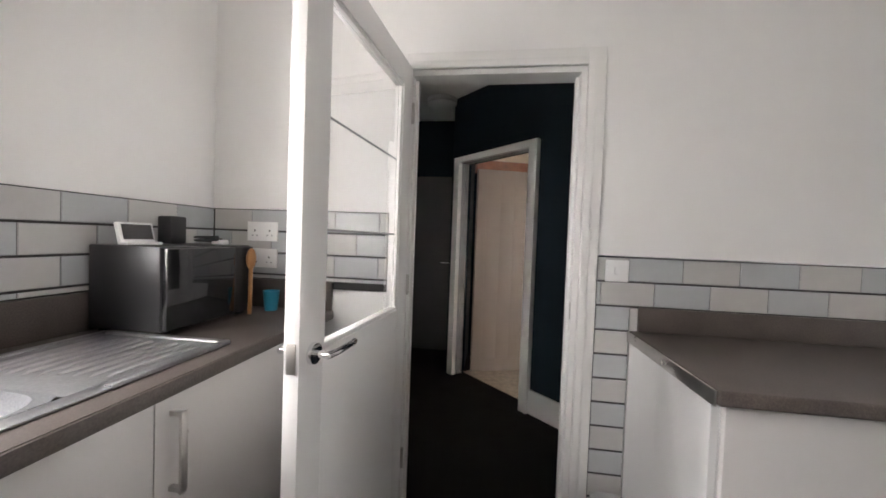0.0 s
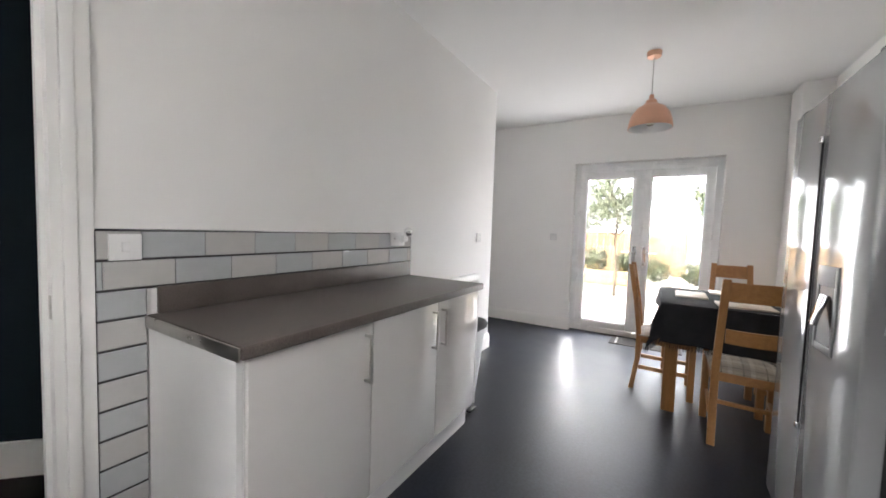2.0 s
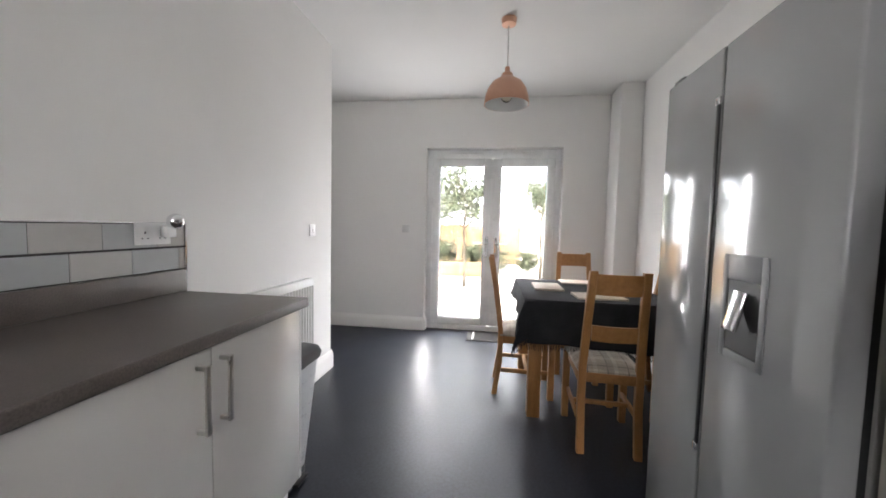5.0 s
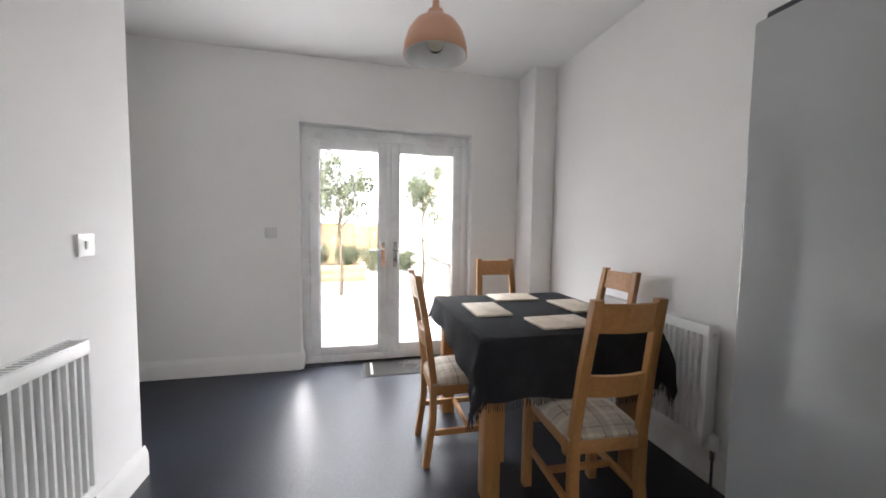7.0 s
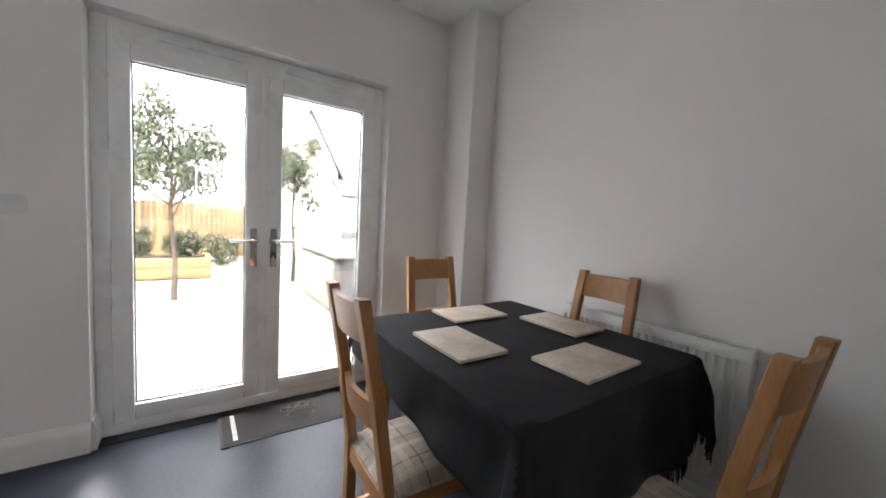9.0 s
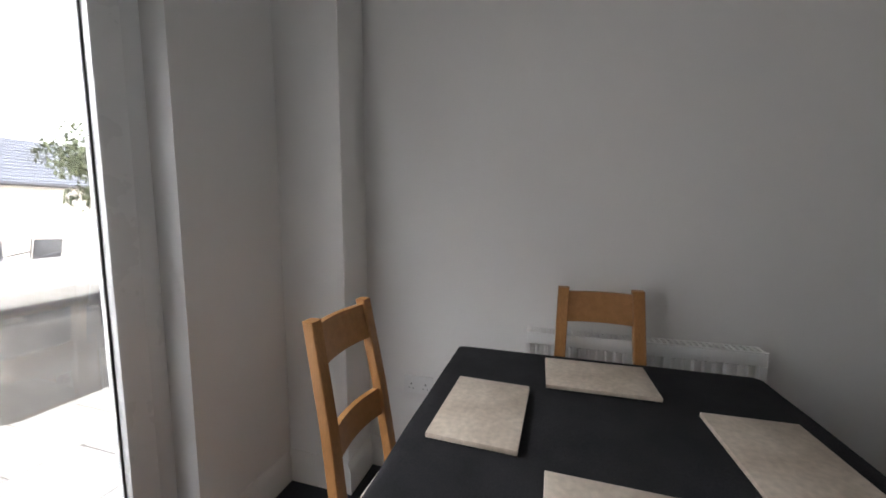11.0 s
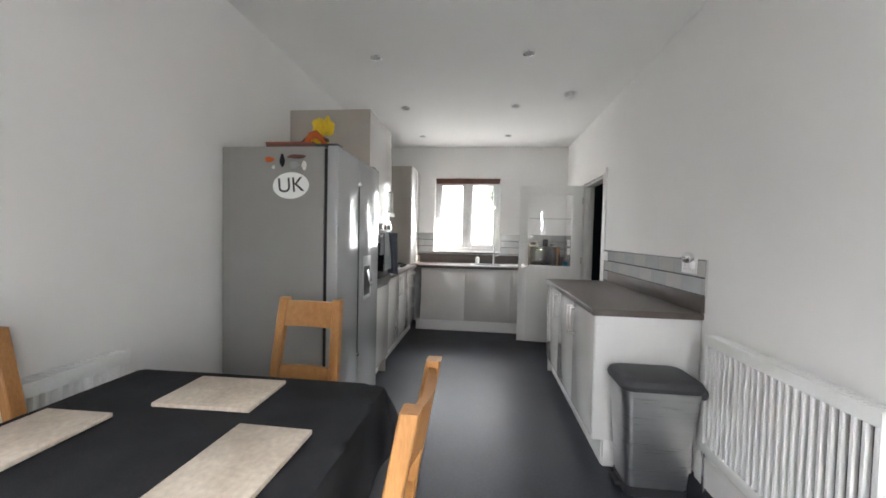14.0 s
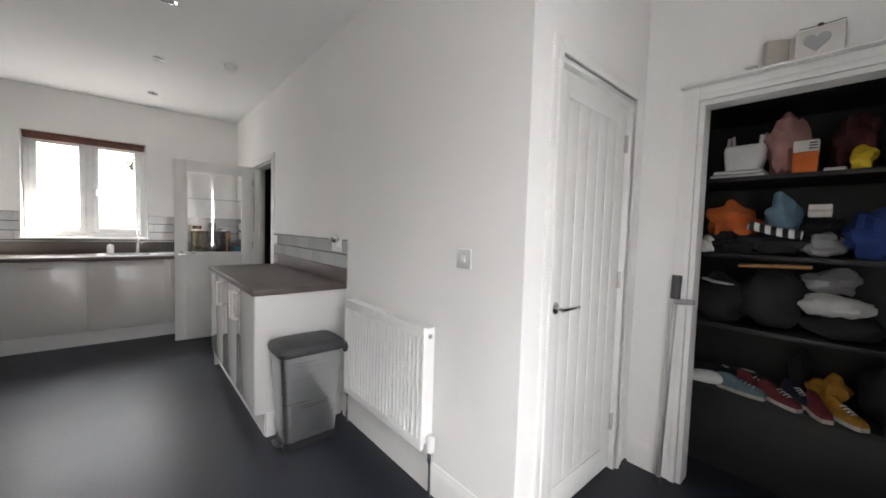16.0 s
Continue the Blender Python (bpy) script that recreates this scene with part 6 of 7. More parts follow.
heap("backpack", 4.82, S2, 0.18, 0.22, 0.24, M_ROYAL, "royal blue backpack at the shelf's end", 20, "bag", 4.12)
heap("anorak", 4.99, S2, 0.2, 0.25, 0.24, M_DARKCLOTH, "dark anorak on the shelf", 27)
cp_ = thing("bucket_hat", "dark sun hat with a white brim", "hat", (4.27, 4.08, S3))
part("brim", turned(lathe(4.27, 4.08, [(0.0, S3 + 0.225), (0.075, S3 + 0.225), (0.078, S3 + 0.23), (0.0, S3 + 0.235)], 24), (4.27, 4.08, S3 + 0.225), "Y", 8), M_OFFWHITE, cp_)
part("crown", ball((4.27, 4.09, S3 + 0.24), (0.045, 0.045, 0.045)), M_DARKCLOTH, cp_)
heap("sports_bag", 4.28, S3, 0.28, 0.24, 0.26, M_DARKCLOTH, "black sports bag under a hat", 21, "bag", 4.14, 0.2)
single("cricket_bat", turned(box(4.36, 4.05, S3 + 0.325, 4.64, 4.11, S3 + 0.343, 0.006), (4.5, 4.08, S3 + 0.33), "Y", -3), M_OAKX, "flat wooden bat lying on top of bags", "bat")
heap("blanket", 4.50, S3, 0.28, 0.325, 0.26, M_DARKCLOTH, "folded black blanket on the shelf", 22, y=4.14, lump=0.2)
heap("cushion", 4.72, S3 + 0.11, 0.27, 0.1, 0.2, M_OFFWHITE, "white fleece cushion on the shelf", 23, "cushion", 4.1, 0.3)
heap("bedding_bag", 4.74, S3, 0.3, 0.13, 0.24, M_DARKCLOTH, "dark bag of bedding on the shelf", 24, "bag", 4.14, 0.2)
heap("grey_jumper", 4.70, S3 + 0.2, 0.2, 0.13, 0.18, M_GREYPLASTIC, "grey jumper on top of a cushion", 25, y=4.2)


def shoe(x, y, z, rz, upper, sole, label, laces=True, tip=0, size=0.82):
    """A low trainer: a rubber sole, an upper with an open collar, and laces."""
    t = thing("shoe", label, "shoe", (x, y, z), rz, "shoes on the lowest shelf")
    n = 14
    rows_s, rows_u = [], []
    own, upb = bmesh.new(), bmesh.new()
    for i in range(n + 1):
        u = i / n
        px = (-0.13 + 0.26 * u) * size
        w = size * 0.036 * (0.82 + 0.32 * math.sin(math.pi * min(1, u * 1.1)) - 0.1 * math.sin(2 * math.pi * u)) * (1 if 0.06 < u < 0.93 else 0.72)
        hgt = size * (0.078 - 0.05 * max(0, (u - 0.35) / 0.65) ** 0.8 + 0.006 * math.sin(u * 9))
        if u > 0.96:
            hgt *= 0.75
        a = [own.verts.new((px, w * c, zz)) for c, zz in ((-1.06, 0.001), (1.06, 0.001), (1.1, 0.012 * size), (1.04, 0.024 * size), (-1.04, 0.024 * size), (-1.1, 0.012 * size))]
        rows_s.append(a)
        rows_u.append([upb.verts.new((px, w * math.cos(q), 0.0245 * size + hgt * math.sin(q) ** 0.8)) for q in [math.pi * k / 8 for k in range(9)]])
    for rows, bb in ((rows_s, own), (rows_u, upb)):
        m = len(rows[0])
        for p, q in zip(rows, rows[1:]):
            for k in range(m if bb is own else m - 1):
                bb.faces.new((p[k], p[(k + 1) % m], q[(k + 1) % m], q[k]))
        bb.faces.new(rows[0][::-1])
        bb.faces.new(rows[-1])
    if tip:
        for bb in (own, upb):
            bb.transform(Matrix.Translation((0, 0, 0.045 * size)) @ Matrix.Rotation(radians(tip), 4, "X"))
    part("sole", own, sole, t, world=False)
    part("upper", upb, upper, t, world=False)
    if laces and not tip:
        b = bmesh.new()
        for k in range(4):
            xx = (0.0 + 0.022 * k) * size
            hz = size * (0.0245 + 0.078 - 0.05 * max(0, ((xx / size + 0.13) / 0.26 - 0.35) / 0.65) ** 0.8) + 0.003
            tube([(xx, -0.018 * size, hz - 0.006), (xx + 0.004, 0, hz + 0.001), (xx, 0.018 * size, hz - 0.006)], 0.0035 * size, 5, b)
        part("laces", b, M_OFFWHITE, t, world=False)
    return t


Z4 = S4
M_SHOERED = mat("dark_red_canvas", (0.13, 0.018, 0.022), 0.85, vary=0.2, scale=30, bump=0.4)
M_MUSTARD = mat("mustard_suede", (0.36, 0.17, 0.02), 0.9, vary=0.25, scale=30, bump=0.4)
M_SHOENAVY = mat("navy_canvas", (0.02, 0.022, 0.05), 0.85, vary=0.2, scale=30, bump=0.4)
M_SHOETEAL = mat("faded_teal_canvas", (0.10, 0.16, 0.19), 0.85, vary=0.2, scale=30, bump=0.4)
M_SOLE = mat("worn_rubber_sole", (0.42, 0.39, 0.35), 0.8, vary=0.2, scale=25)
shoe(4.235, 4.06, Z4, 20, M_OFFWHITE, M_PALE, "pale canvas shoe lying on its side", tip=80)
shoe(4.30, 4.22, Z4, 40, M_DARKCLOTH, M_SOLE, "black and white trainer", size=0.88)
shoe(4.39, 4.25, Z4, 60, M_DARKCLOTH, M_SOLE, "black and white trainer leaning back", size=0.88)
shoe(4.41, 4.05, Z4, -12, M_SHOETEAL, M_SOLE, "teal blue canvas trainer with a white sole")
shoe(4.45, 4.17, Z4, -15, M_SHOERED, M_SOLE, "red and white trainer")
shoe(4.56, 4.06, Z4, -40, M_SHOERED, M_SOLE, "dark red trainer with a white toe")
shoe(4.62, 4.16, Z4, -60, M_SHOENAVY, M_SOLE, "navy trainer with a white sole")
shoe(4.70, 4.05, Z4, -70, M_SHOERED, M_SOLE, "red slipper with a white cuff", laces=False)
shoe(4.78, 4.06, Z4, -50, M_MUSTARD, M_SOLE, "yellow trainer on the lowest shelf")
heap("toy_digger", 4.72, Z4 + 0.0, 0.13, 0.15, 0.13, M_MUSTARD, "yellow soft toy among the shoes", 30, "toy", 4.2, 0.8)
heap("umbrella_bag", 4.62, Z4, 0.09, 0.24, 0.1, M_DARKCLOTH, "dark rolled bag behind the shoes", 31, "bag", 4.3, 0.3)
heap("wellington_boot", 4.90, Z4, 0.16, 0.26, 0.2, M_DARKCLOTH, "dark boots at the shelf's end", 32, "boots", 4.2, 0.3)

cr = thing("elbow_crutch", "grey metal crutch with a dark cuff leaning on the closet frame", "crutch", (4.175, 3.655, 0))
part("tube", tube([(4.165, 3.63, 0.02), (4.185, 3.655, 0.98)], 0.011, 12), M_STEEL, cr)
part("grip", tube([(4.184, 3.655, 0.955), (4.27, 3.64, 0.965)], 0.014, 10), M_GREYPLASTIC, cr)
part("cuff", tube([(4.184, 3.655, 0.97), (4.187, 3.658, 1.09)], 0.022, 10), M_DARKGREY, cr)
part("ferrule", cyl(4.165, 3.63, 0.0, 0.03, 0.017, 0.014, 14), M_RUBBER, cr)


def heart(cx, cz, s, y0, y1):
    pts = []
    for k in range(32):
        t = 2 * math.pi * k / 32
        pts.append((cx + s * 0.0625 * 16 * math.sin(t) ** 3 / 1.0 * 0.06 * 16, cz + s * 0.06 * (13 * math.cos(t) - 5 * math.cos(2 * t) - 2 * math.cos(3 * t) - math.cos(4 * t))))
    own = plate(pts, y0, y1)
    for v in own.verts:
        v.co = Vector((v.co.x, v.co.z, v.co.y))
    return own


structure("trim_closet_shelf", box(CLO[0] - 0.08, YD - 0.05, CLO[2] + 0.069, CLO[1] + 0.08, YD - 0.0005, CLO[2] + 0.081, 0.003), M_TRIM, "narrow white ledge over the closet", "ledge")
LZ = CLO[2] + 0.0815
orn = thing("heart_ornament", "pale wooden blocks with grey hearts on the closet ledge", "ornament", (4.57, 3.67, LZ))
part("block", turned(box(4.46, 3.655, LZ, 4.54, 3.69, LZ + 0.10, 0.004), (4.5, 3.67, 0), "Z", 35), M_MDF, orn)
part("block", box(4.56, 3.655, LZ, 4.70, 3.69, LZ + 0.105, 0.004), M_PALE, orn)
part("heart", heart(4.622, LZ + 0.05, 0.042, 3.651, 3.6555), M_GREYPLASTIC, orn, "flat grey heart")
part("wire", tube([(4.57, 3.652, LZ + 0.112), (4.63, 3.652, LZ + 0.108), (4.70, 3.652, LZ + 0.111)], 0.0015, 5), M_BLACK, orn)
part("bow", ball((4.63, 3.65, LZ + 0.111), (0.01, 0.004, 0.007), seg=8), M_BLACK, orn)
pb = thing("pebble_dish", "tiny dish of pebbles on the closet ledge", "dish", (4.42, 3.67, LZ))
part("dish", lathe(4.42, 3.672, [(0.0, LZ), (0.012, LZ), (0.022, LZ + 0.012), (0.019, LZ + 0.012), (0.0, LZ + 0.004)], 18), M_PALE, pb)
part("pebbles", ball((4.42, 3.672, LZ + 0.011), (0.015, 0.015, 0.006), lump=0.5), M_MDF, pb)

# ---- garden ----
GZ = -0.12
own = bmesh.new()
bmesh.ops.create_circle(own, cap_ends=True, segments=48, radius=900)
own.transform(Matrix.Translation((0, 0, GZ - 0.03)))
structure("ground", own, M_GROUND, "pale gravel and grass ground reaching away", "ground")
tubt = thing("hot_tub", "dark square hot tub with a grey padded cover", "hot tub", (8.35, -0.75, GZ))
part("cabinet", loft([(7.42, -1.75, 9.30, 0.19, 0.12, GZ), (7.42, -1.75, 9.30, 0.19, 0.12, 0.62)]), M_TUB, tubt)
# slats on the sunny side only, paler to put the sunlight into colour
for k in range(11):
    x = 7.58 + k * 0.157
    part("sunlit_cabinet_slat", box(x, 0.1905, GZ + 0.05, x + 0.148, 0.203, 0.60, 0.003), mat("sunlit_tub_slat", (0.30, 0.26, 0.19), 0.7, vary=0.2, scale=6, stretch=(6, 6, 1)) if k == 0 else bpy.data.materials["sunlit_tub_slat"], tubt)
part("shell_rim", loft([(7.38, -1.79, 9.34, 0.23, 0.14, 0.62), (7.37, -1.80, 9.35, 0.24, 0.14, 0.66)]), M_DARKGREY, tubt)
for x0, x1 in ((7.36, 8.345), (8.355, 9.36)):
    part("cover_half", loft([(x0, -1.81, x1, 0.25, 0.08, 0.661), (x0 - 0.01, -1.82, x1 + 0.0, 0.26, 0.1, 0.70), (x0, -1.81, x1, 0.25, 0.1, 0.755), (x0 + 0.05, -1.76, x1 - 0.03, 0.2, 0.1, 0.775)]), M_TUBCOVER, tubt, "padded grey vinyl cover")
for y in (-1.2, -0.4):
    part("strap", box(7.352, y, 0.40, 7.358, y + 0.04, 0.68), M_BLACK, tubt)


def leaves(b, center, radius, count, rn, size, squash=0.8):
    """Many small folded leaves strewn through a lumpy cloud."""
    for _ in range(count):
        while True:
            p = Vector((rn.uniform(-1, 1), rn.uniform(-1, 1), rn.uniform(-1, 1)))
            if p.length < 1 and noise.noise(p * 2.3 + Vector(center)) > -0.12 + 0.35 * (p.length - 0.6):
                break
        c = Vector(center) + Vector((p.x * radius[0], p.y * radius[1], p.z * radius[2]))
        q = Euler((rn.uniform(0, 6.3), rn.uniform(0, 6.3), rn.uniform(0, 6.3))).to_matrix()
        s = size * rn.uniform(0.6, 1.3)
        v = [b.verts.new(c + q @ Vector(o)) for o in ((-s, 0, 0), (0, -s * 0.45, s * 0.12), (s, 0, 0), (0, s * 0.45, s * 0.12))]
        b.faces.new((v[0], v[1], v[2]))
        b.faces.new((v[0], v[2], v[3]))


def tree(x, y, height, crown, label, seed, count=2600, leaf=0.045, trunk=0.045, base=GZ):
    rn = random.Random(seed)
    t = thing("garden_tree", label, "tree", (x, y, base), group="garden trees")
    zt = base + height * 0.45
    b = tube([(x, y, base - 0.05), (x + 0.03, y - 0.02, base + height * 0.2), (x - 0.02, y + 0.03, zt), (x + 0.03, y, base + height * 0.92)], trunk, 9, r_end=trunk * 0.25)
    part("trunk", b, M_BARK, t)
    lb = bmesh.new()
    for k in range(11):
        a = k * 2.4 + rn.uniform(-.3, .3)
        z0 = base + height * rn.uniform(0.35, 0.75)
        d = rn.uniform(0.55, 0.95)
        e = Vector((x + crown[0] * d * math.cos(a), y + crown[1] * d * math.sin(a), z0 + height * rn.uniform(0.08, 0.25)))
        st = part("limb", tube([(x, y, z0), ((x + e.x) / 2, (y + e.y) / 2, (z0 + e.z) / 2 - 0.04), e], trunk * 0.4, 6, r_end=0.006), M_BARK, t)
        leaves(lb, e, (crown[0] * 0.42, crown[1] * 0.42, crown[2] * 0.34), count // 16, rn, leaf)
    leaves(lb, (x, y, base + height * 0.75), crown, count // 3, rn, leaf)
    tagged(part("crown", lb, M_LEAF, t, flat=True), kind="stuff")
    return t


tree(9.2, 1.95, 2.75, (0.7, 0.62, 0.7), "small leafy fruit tree beyond the patio", 3)
tree(10.2, 0.15, 2.7, (0.5, 0.42, 0.6), "slender leafy fruit tree beside the patio", 5, 1800)
tree(13.5, 3.4, 3.4, (1.0, 1.1, 1.0), "leafy tree by the garden fence", 7, 2600, 0.07)
tree(16.0, -5.8, 3.9, (1.1, 1.3, 1.2), "leafy tree before the far house", 9, 2600, 0.08)
tree(-6.2, 2.7, 3.6, (1.2, 1.0, 1.1), "leafy tree outside the kitchen window", 11, 3000, 0.08)


def shrub(x, y, r, h, seed, base=GZ):
    rn = random.Random(seed)
    b = bmesh.new()
    leaves(b, (x, y, base + h * 0.55), (r, r, h * 0.55), 900, rn, 0.05)
    for k in range(6):
        tube([(x + rn.uniform(-.06, .06), y + rn.uniform(-.06, .06), base - 0.02), (x + rn.uniform(-r, r) * .5, y + rn.uniform(-r, r) * .5, base + h * 0.7)], 0.008, 5, b)
    return tagged(single("shrub", b, M_LEAF, "low leafy garden shrub", "shrub", "garden shrubs"), kind="thing")


for k, (x, y, r, h, base) in enumerate(((11.5, 1.9, 0.35, 0.5, 0.22), (11.5, 2.7, 0.4, 0.6, 0.22), (12.8, 1.2, 0.45, 0.7, GZ), (13.0, 0.2, 0.4, 0.6, GZ), (-7.5, 1.1, 0.5, 0.9, GZ), (-8.0, 1.9, 0.6, 1.0, GZ), (-7.8, 0.1, 0.6, 1.0, GZ))):
    shrub(x, y, r, h, 40 + k, base)
bed = thing("raised_bed", "raised garden bed of pale timber sleepers", "planter", (11.5, 2.4, GZ))
for k in range(2):
    z = GZ + k * 0.19
    for r_ in ((11.0, 1.45, 11.1, 3.8), (11.9, 1.45, 12.0, 3.8), (11.1, 1.45, 11.9, 1.55), (11.1, 3.7, 11.9, 3.8)):
        part("sleeper", box(r_[0], r_[1], z, r_[2], r_[3], z + 0.186, 0.008), M_SLEEPER, bed)
part("soil", box(11.1, 1.55, GZ, 11.9, 3.7, 0.22), M_BARK, bed, "dark garden soil")

hs = thing("neighbour_house", "pale rendered house with a steep slate gable roof", "house", (30, -6, GZ))
part("wall", boxes([(28, -6.4, GZ, 36, -2.6, 4.2), (26, -16, GZ, 36, -6.4, 2.6)]), M_RENDER, hs)
own = bmesh.new()
v = [own.verts.new(p) for p in ((28, -6.4, 4.2), (28, -2.6, 4.2), (28, -4.5, 7.9))]
own.faces.new(v)
part("gable", own, M_RENDER, hs, flat=True)
for s in (-1, 1):
    own = bmesh.new()
    e = -4.5 + s * 2.2
    pts = [(27.7, -4.5, 8.05), (36, -4.5, 8.05), (36, e, 3.85), (27.7, e, 3.85)]
    own.faces.new([own.verts.new(p) for p in pts])
    ext = bmesh.ops.extrude_face_region(own, geom=own.faces[:])
    bmesh.ops.translate(own, verts=[q for q in ext["geom"] if isinstance(q, bmesh.types.BMVert)], vec=(0, 0, -0.14))
    part("roof", own, M_SLATE, hs, flat=True)
own = bmesh.new()
own.faces.new([own.verts.new(p) for p in ((25.7, -16.5, 2.4), (31, -16.5, 4.9), (31, -6.0, 4.9), (25.7, -6.0, 2.4))])
ext = bmesh.ops.extrude_face_region(own, geom=own.faces[:])
bmesh.ops.translate(own, verts=[q for q in ext["geom"] if isinstance(q, bmesh.types.BMVert)], vec=(0, 0, 0.14))
low = part("low_roof", own, M_SLATE, hs, flat=True)
for k in range(14):
    f = (k + 0.5) / 14
    part("slate_course", box(25.7 + 5.3 * f - 0.02, -16.5, 2.54 + 2.5 * f, 25.7 + 5.3 * f + 0.02, -6.0, 2.57 + 2.5 * f), M_SLATE, low)
part("gutter", tube([(25.68, -16.5, 2.42), (25.68, -6.0, 2.42)], 0.06, 8), M_DARKGREY, hs)
wl = thing("garden_wall", "low white rendered garden wall with a coping", "wall", (15, -4, GZ))
part("wall", box(15.0, -9, GZ, 15.2, 0.2, 0.75), M_RENDER, wl)
part("coping", box(14.95, -9.05, 0.75, 15.25, 0.25, 0.81, 0.01), M_RENDER, wl)


def garden_chair(x, y, rz):
    g = thing("garden_chair", "dark metal folding garden chair on the patio", "chair", (x, y, GZ), rz, "garden chairs")
    for s in (-1, 1):
        part("leg", tube([(0.2, s * 0.23, 0.0), (-0.18, s * 0.23, 0.44), (-0.30, s * 0.23, 0.92)], 0.012, 8), M_DARKGREY, g, world=False)
        part("leg", tube([(-0.2, s * 0.23, 0.0), (0.22, s * 0.23, 0.44)], 0.012, 8), M_DARKGREY, g, world=False)
        part("armrest", tube([(0.22, s * 0.25, 0.62), (-0.24, s * 0.25, 0.66)], 0.014, 8), M_DARKGREY, g, world=False)
    part("seat", box(-0.2, -0.22, 0.43, 0.22, 0.22, 0.445, 0.004), M_DARKGREY, g, world=False)
    part("backrest", turned(box(-0.22, -0.22, 0.48, -0.205, 0.22, 0.9, 0.004), (-0.2, 0, 0.45), "Y", -15), M_DARKGREY, g, world=False)


garden_chair(12.4, -1.7, 150)
garden_chair(12.9, -2.6, 120)
gt = thing("garden_table", "round dark garden table on the patio", "table", (11.6, -0.6, GZ))
part("top", cyl(11.6, -0.6, 0.55, 0.58, 0.45, seg=28), M_DARKGREY, gt)
part("pedestal", cyl(11.6, -0.6, GZ, 0.55, 0.04, seg=14), M_DARKGREY, gt)
part("foot", cyl(11.6, -0.6, GZ, GZ + 0.03, 0.25, 0.2, seg=20), M_DARKGREY, gt)

fn = thing("garden_fence", "close-boarded brown timber garden fence", "fence", (14.3, 2.2, GZ))
for y in [0.35 + 1.83 * k for k in range(5)]:
    part("post", box(14.32, y, GZ, 14.42, y + 0.1, 1.42, 0.006), M_SLEEPER, fn)
for z in (0.1, 1.1):
    part("rail", box(14.30, 0.35, z, 14.34, 7.7, z + 0.07), M_SLEEPER, fn)
board = mesh("fence_board", box(0, 0, 0, 0.018, 0.105, 1.40, 0.003), M_FENCE)
for k in range(66):
    ob = new("board", board)
    ob.parent = fn
    ob.location = Vector((14.28 + 0.012 * (k % 2), 0.40 + k * 0.11, GZ + 0.04)) - Vector((14.3, 2.2, GZ))
hd = thing("garden_hedge", "clipped green hedge outside the kitchen window", "hedge", (-9.5, 1.2, GZ))
b = bmesh.new()
rn = random.Random(77)
for k in range(9):
    leaves(b, (-9.5, -3 + k * 1.0, 0.35), (0.5, 0.7, 0.55), 700, rn, 0.06)
tagged(part("foliage", b, M_LEAF, hd, flat=True), kind="stuff")

# ---- tiles and paving, piece by piece ----
def tile_mesh(w, h, blue, cache={}):
    key = (round(w, 3), round(h, 3), blue)
    if key not in cache:
        b = box(-w / 2, -0.0075, -h / 2, w / 2, 0.0, h / 2)
        top = [e for e in b.edges if all(v.co.y < -0.007 for v in e.verts)]
        bmesh.ops.bevel(b, geom=top, offset=0.0022, segments=1, affect="EDGES")
        cache[key] = mesh("tile", b, M_TILE_BLUE if blue else M_TILE, flat=True)
    return cache[key]


def lay(wall, origin, rz, u0, u1, z_top, z_bot, phase, holes=(), odd=0, stack=False):
    """Running-bond tiles from u0 to u1 along a wall, cut at its ends and round openings."""
    row, z1 = 0, z_top
    while z1 > z_bot + 0.012:
        z0 = max(z_bot, z1 - 0.0975)
        k = math.floor((u0 - phase - 0.1 * (row % 2)) / 0.2)
        while True:
            a0 = phase + 0.1 * (row % 2) + 0.2 * k
            a1 = a0 + 0.2
            k += 1
            if a0 >= u1:
                break
            if stack:
                # one cut tile to each row
                if a1 < u1:
                    continue
                a0, a1 = u0, u1
                k += 9
            spans = [(max(a0, u0), min(a1, u1))]
            for h0, h1, hz0, hz1 in holes:
                if z0 < hz1 - 0.002 and z1 > hz0 + 0.002:
                    spans = [s for p in spans for s in ((p[0], min(p[1], h0)), (max(p[0], h1), p[1]))]
            for s0, s1 in spans:
                if s1 - s0 > 0.012:
                    ob = new("tile", tile_mesh(s1 - s0 - 0.0016, z1 - z0 - 0.0075, (row if stack else k) % 2 == odd))
                    ob.parent = wall
                    ob.matrix_basis = pose(*origin, 0, 0, rz) @ Matrix.Translation(((s0 + s1) / 2, -0.0005, (z0 + z1) / 2))
        z1 = z0
        row += 1


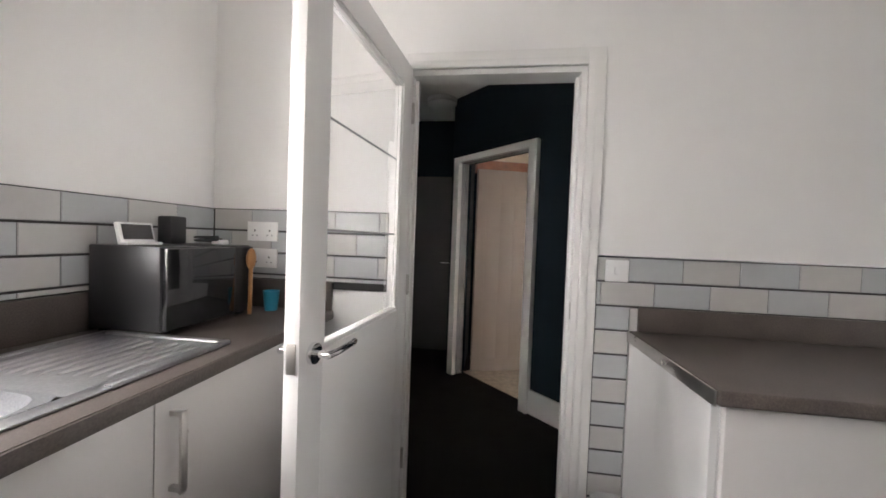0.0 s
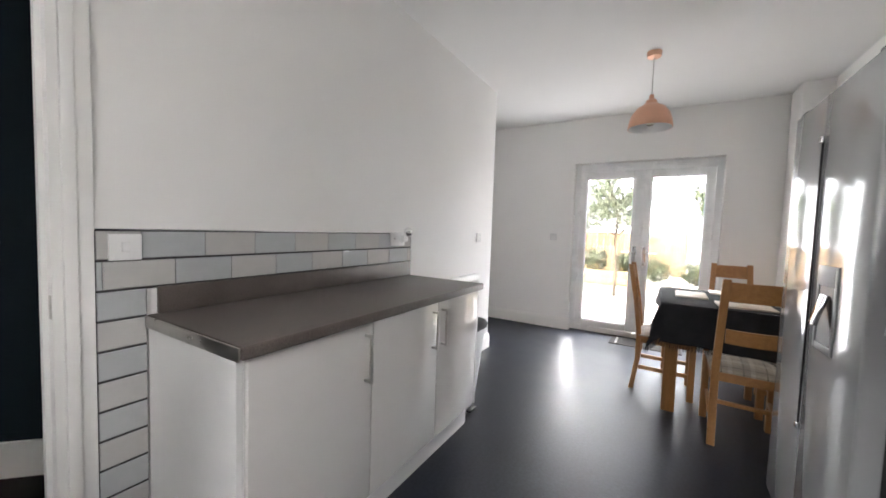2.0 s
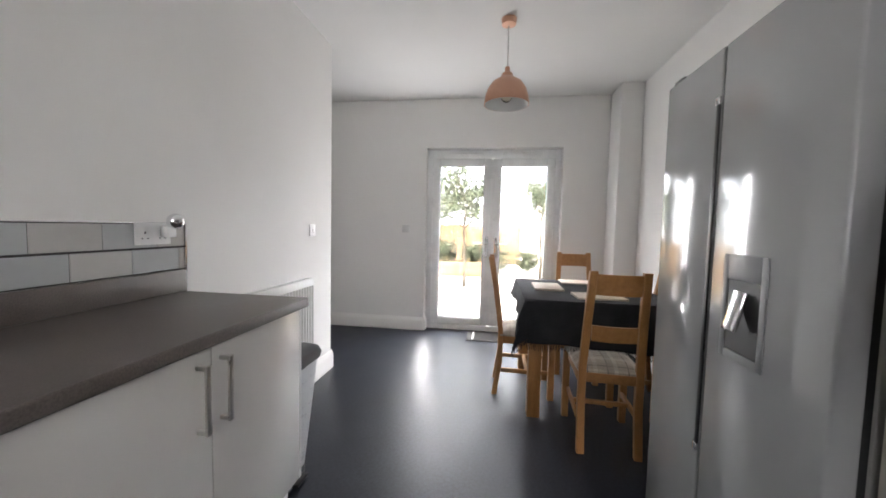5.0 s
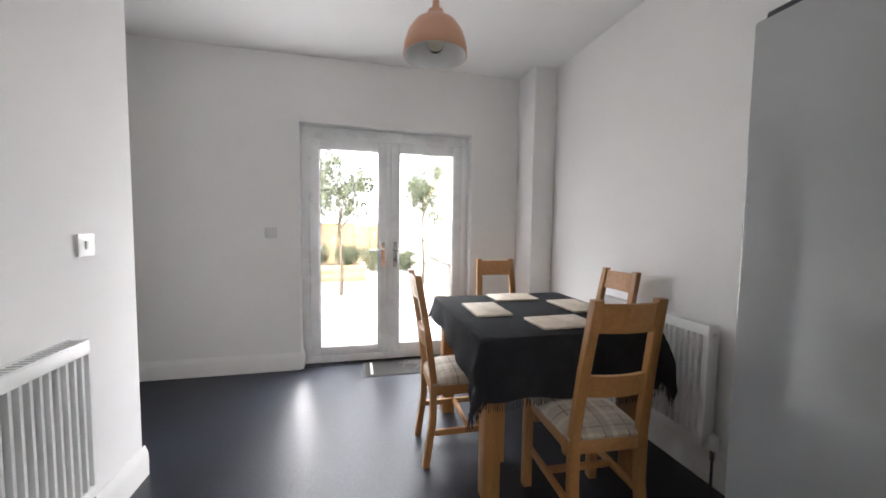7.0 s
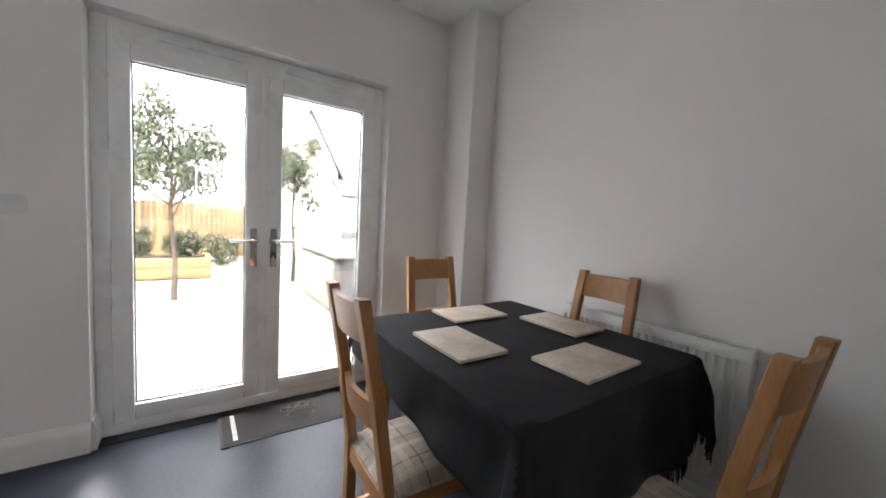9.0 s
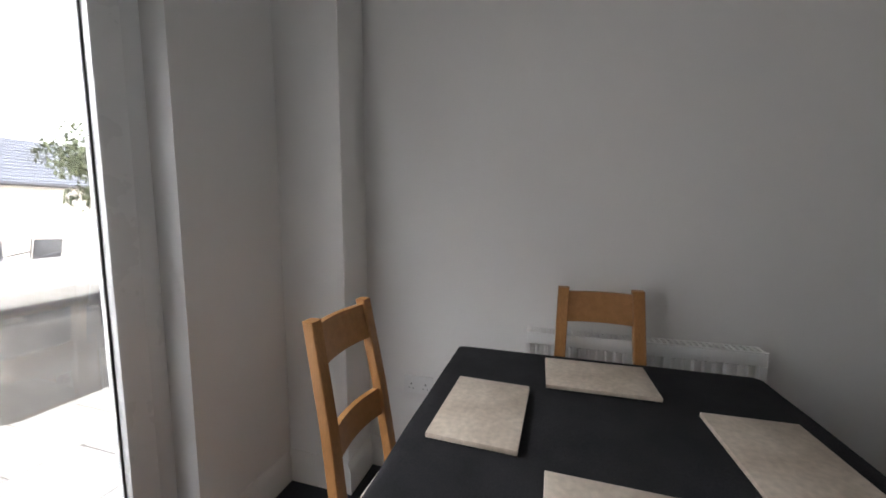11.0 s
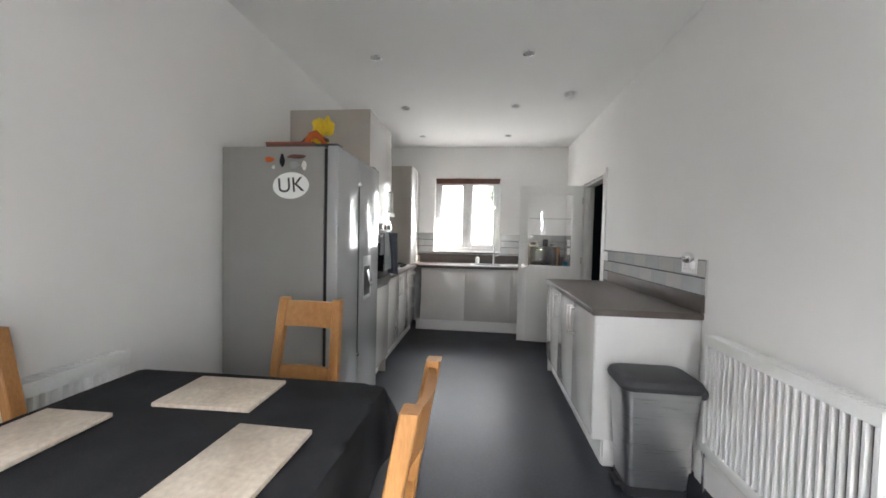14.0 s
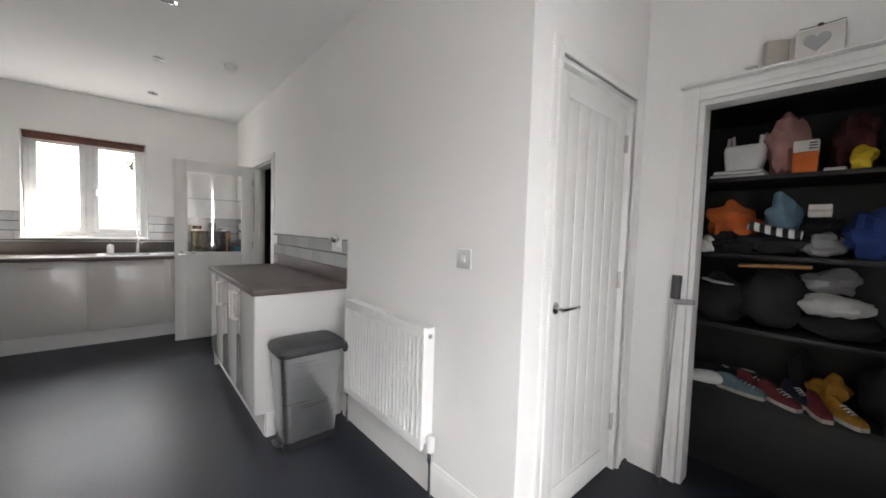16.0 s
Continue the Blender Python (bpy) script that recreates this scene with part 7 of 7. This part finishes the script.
wn_, ww_ = bpy.data.objects["wall_north_kitchen"], bpy.data.objects["wall_west"]
A1 = DOOR_X1 + 0.07
ZT, ZK = 1.195, 1.345
part("grout", boxes([(A1, YL - 0.005, 0.995, 2.535, YL - 0.0005, ZT), (A1, YL - 0.005, 0.0, 1.02, YL - 0.0005, 0.995), (XK + 0.005, YL - 0.005, 1.0, DOOR_X0 - 0.07, YL - 0.0005, ZK)]), M_TILEGROUT, wn_)
part("grout", boxes([(XK + 0.0005, 0.48, 1.0, XK + 0.005, WIN[0] - 0.014, ZK), (XK + 0.0005, WIN[1] + 0.014, 1.0, XK + 0.005, YL - 0.006, ZK), (XK + 0.0005, WIN[0] - 0.014, 1.0, XK + 0.005, WIN[1] + 0.014, WIN[2] - 0.024)]), M_TILEGROUT, ww_)
lay(wn_, (0, YL, 0), 0, A1, 2.535, ZT, 1.0, 0.006)
lay(wn_, (0, YL, 0), 0, A1, 1.02, 1.0, 0.0, 0.84, stack=True)
lay(wn_, (0, YL, 0), 0, XK + 0.013, DOOR_X0 - 0.07, ZK, 1.03, -0.82)
# along the window wall u runs with y
lay(ww_, (XK, 0, 0), 90, 0.48, YL - 0.006, ZK, 1.03, 0.66, ((WIN[0] - 0.014, WIN[1] + 0.014, WIN[2] - 0.024, 3),))
part("tile_trim", boxes([(A1, YL - 0.011, ZT, 2.541, YL - 0.0005, ZT + 0.004), (2.5355, YL - 0.011, 0.995, 2.541, YL - 0.0005, ZT)]), M_CHROME, wn_, "bright metal tile trim")

slab = {}
pat = tagged(new("patio", mesh("patio", box(5.53, -5, GZ - 0.06, 11.0, 6, GZ - 0.012), M_GROUT)), "pale porcelain paved patio", "patio", kind="structure")
sl = mesh("paving_slab", box(-0.297, -0.297, -0.02, 0.297, 0.297, 0.0, 0.003, seg=1), M_PAVE)
for i in range(9):
    for j in range(18):
        ob = new("paving_slab", sl)
        ob.parent = pat
        ob.location = (5.84 + 0.6 * i, -4.65 + 0.6 * j + (0.3 if i % 2 else 0), GZ)
structure("outer_step", box(5.525, 0.4, GZ - 0.06, 5.62, 2.3, -0.01, 0.004), M_RENDER, "pale door step outside the french doors", "step")
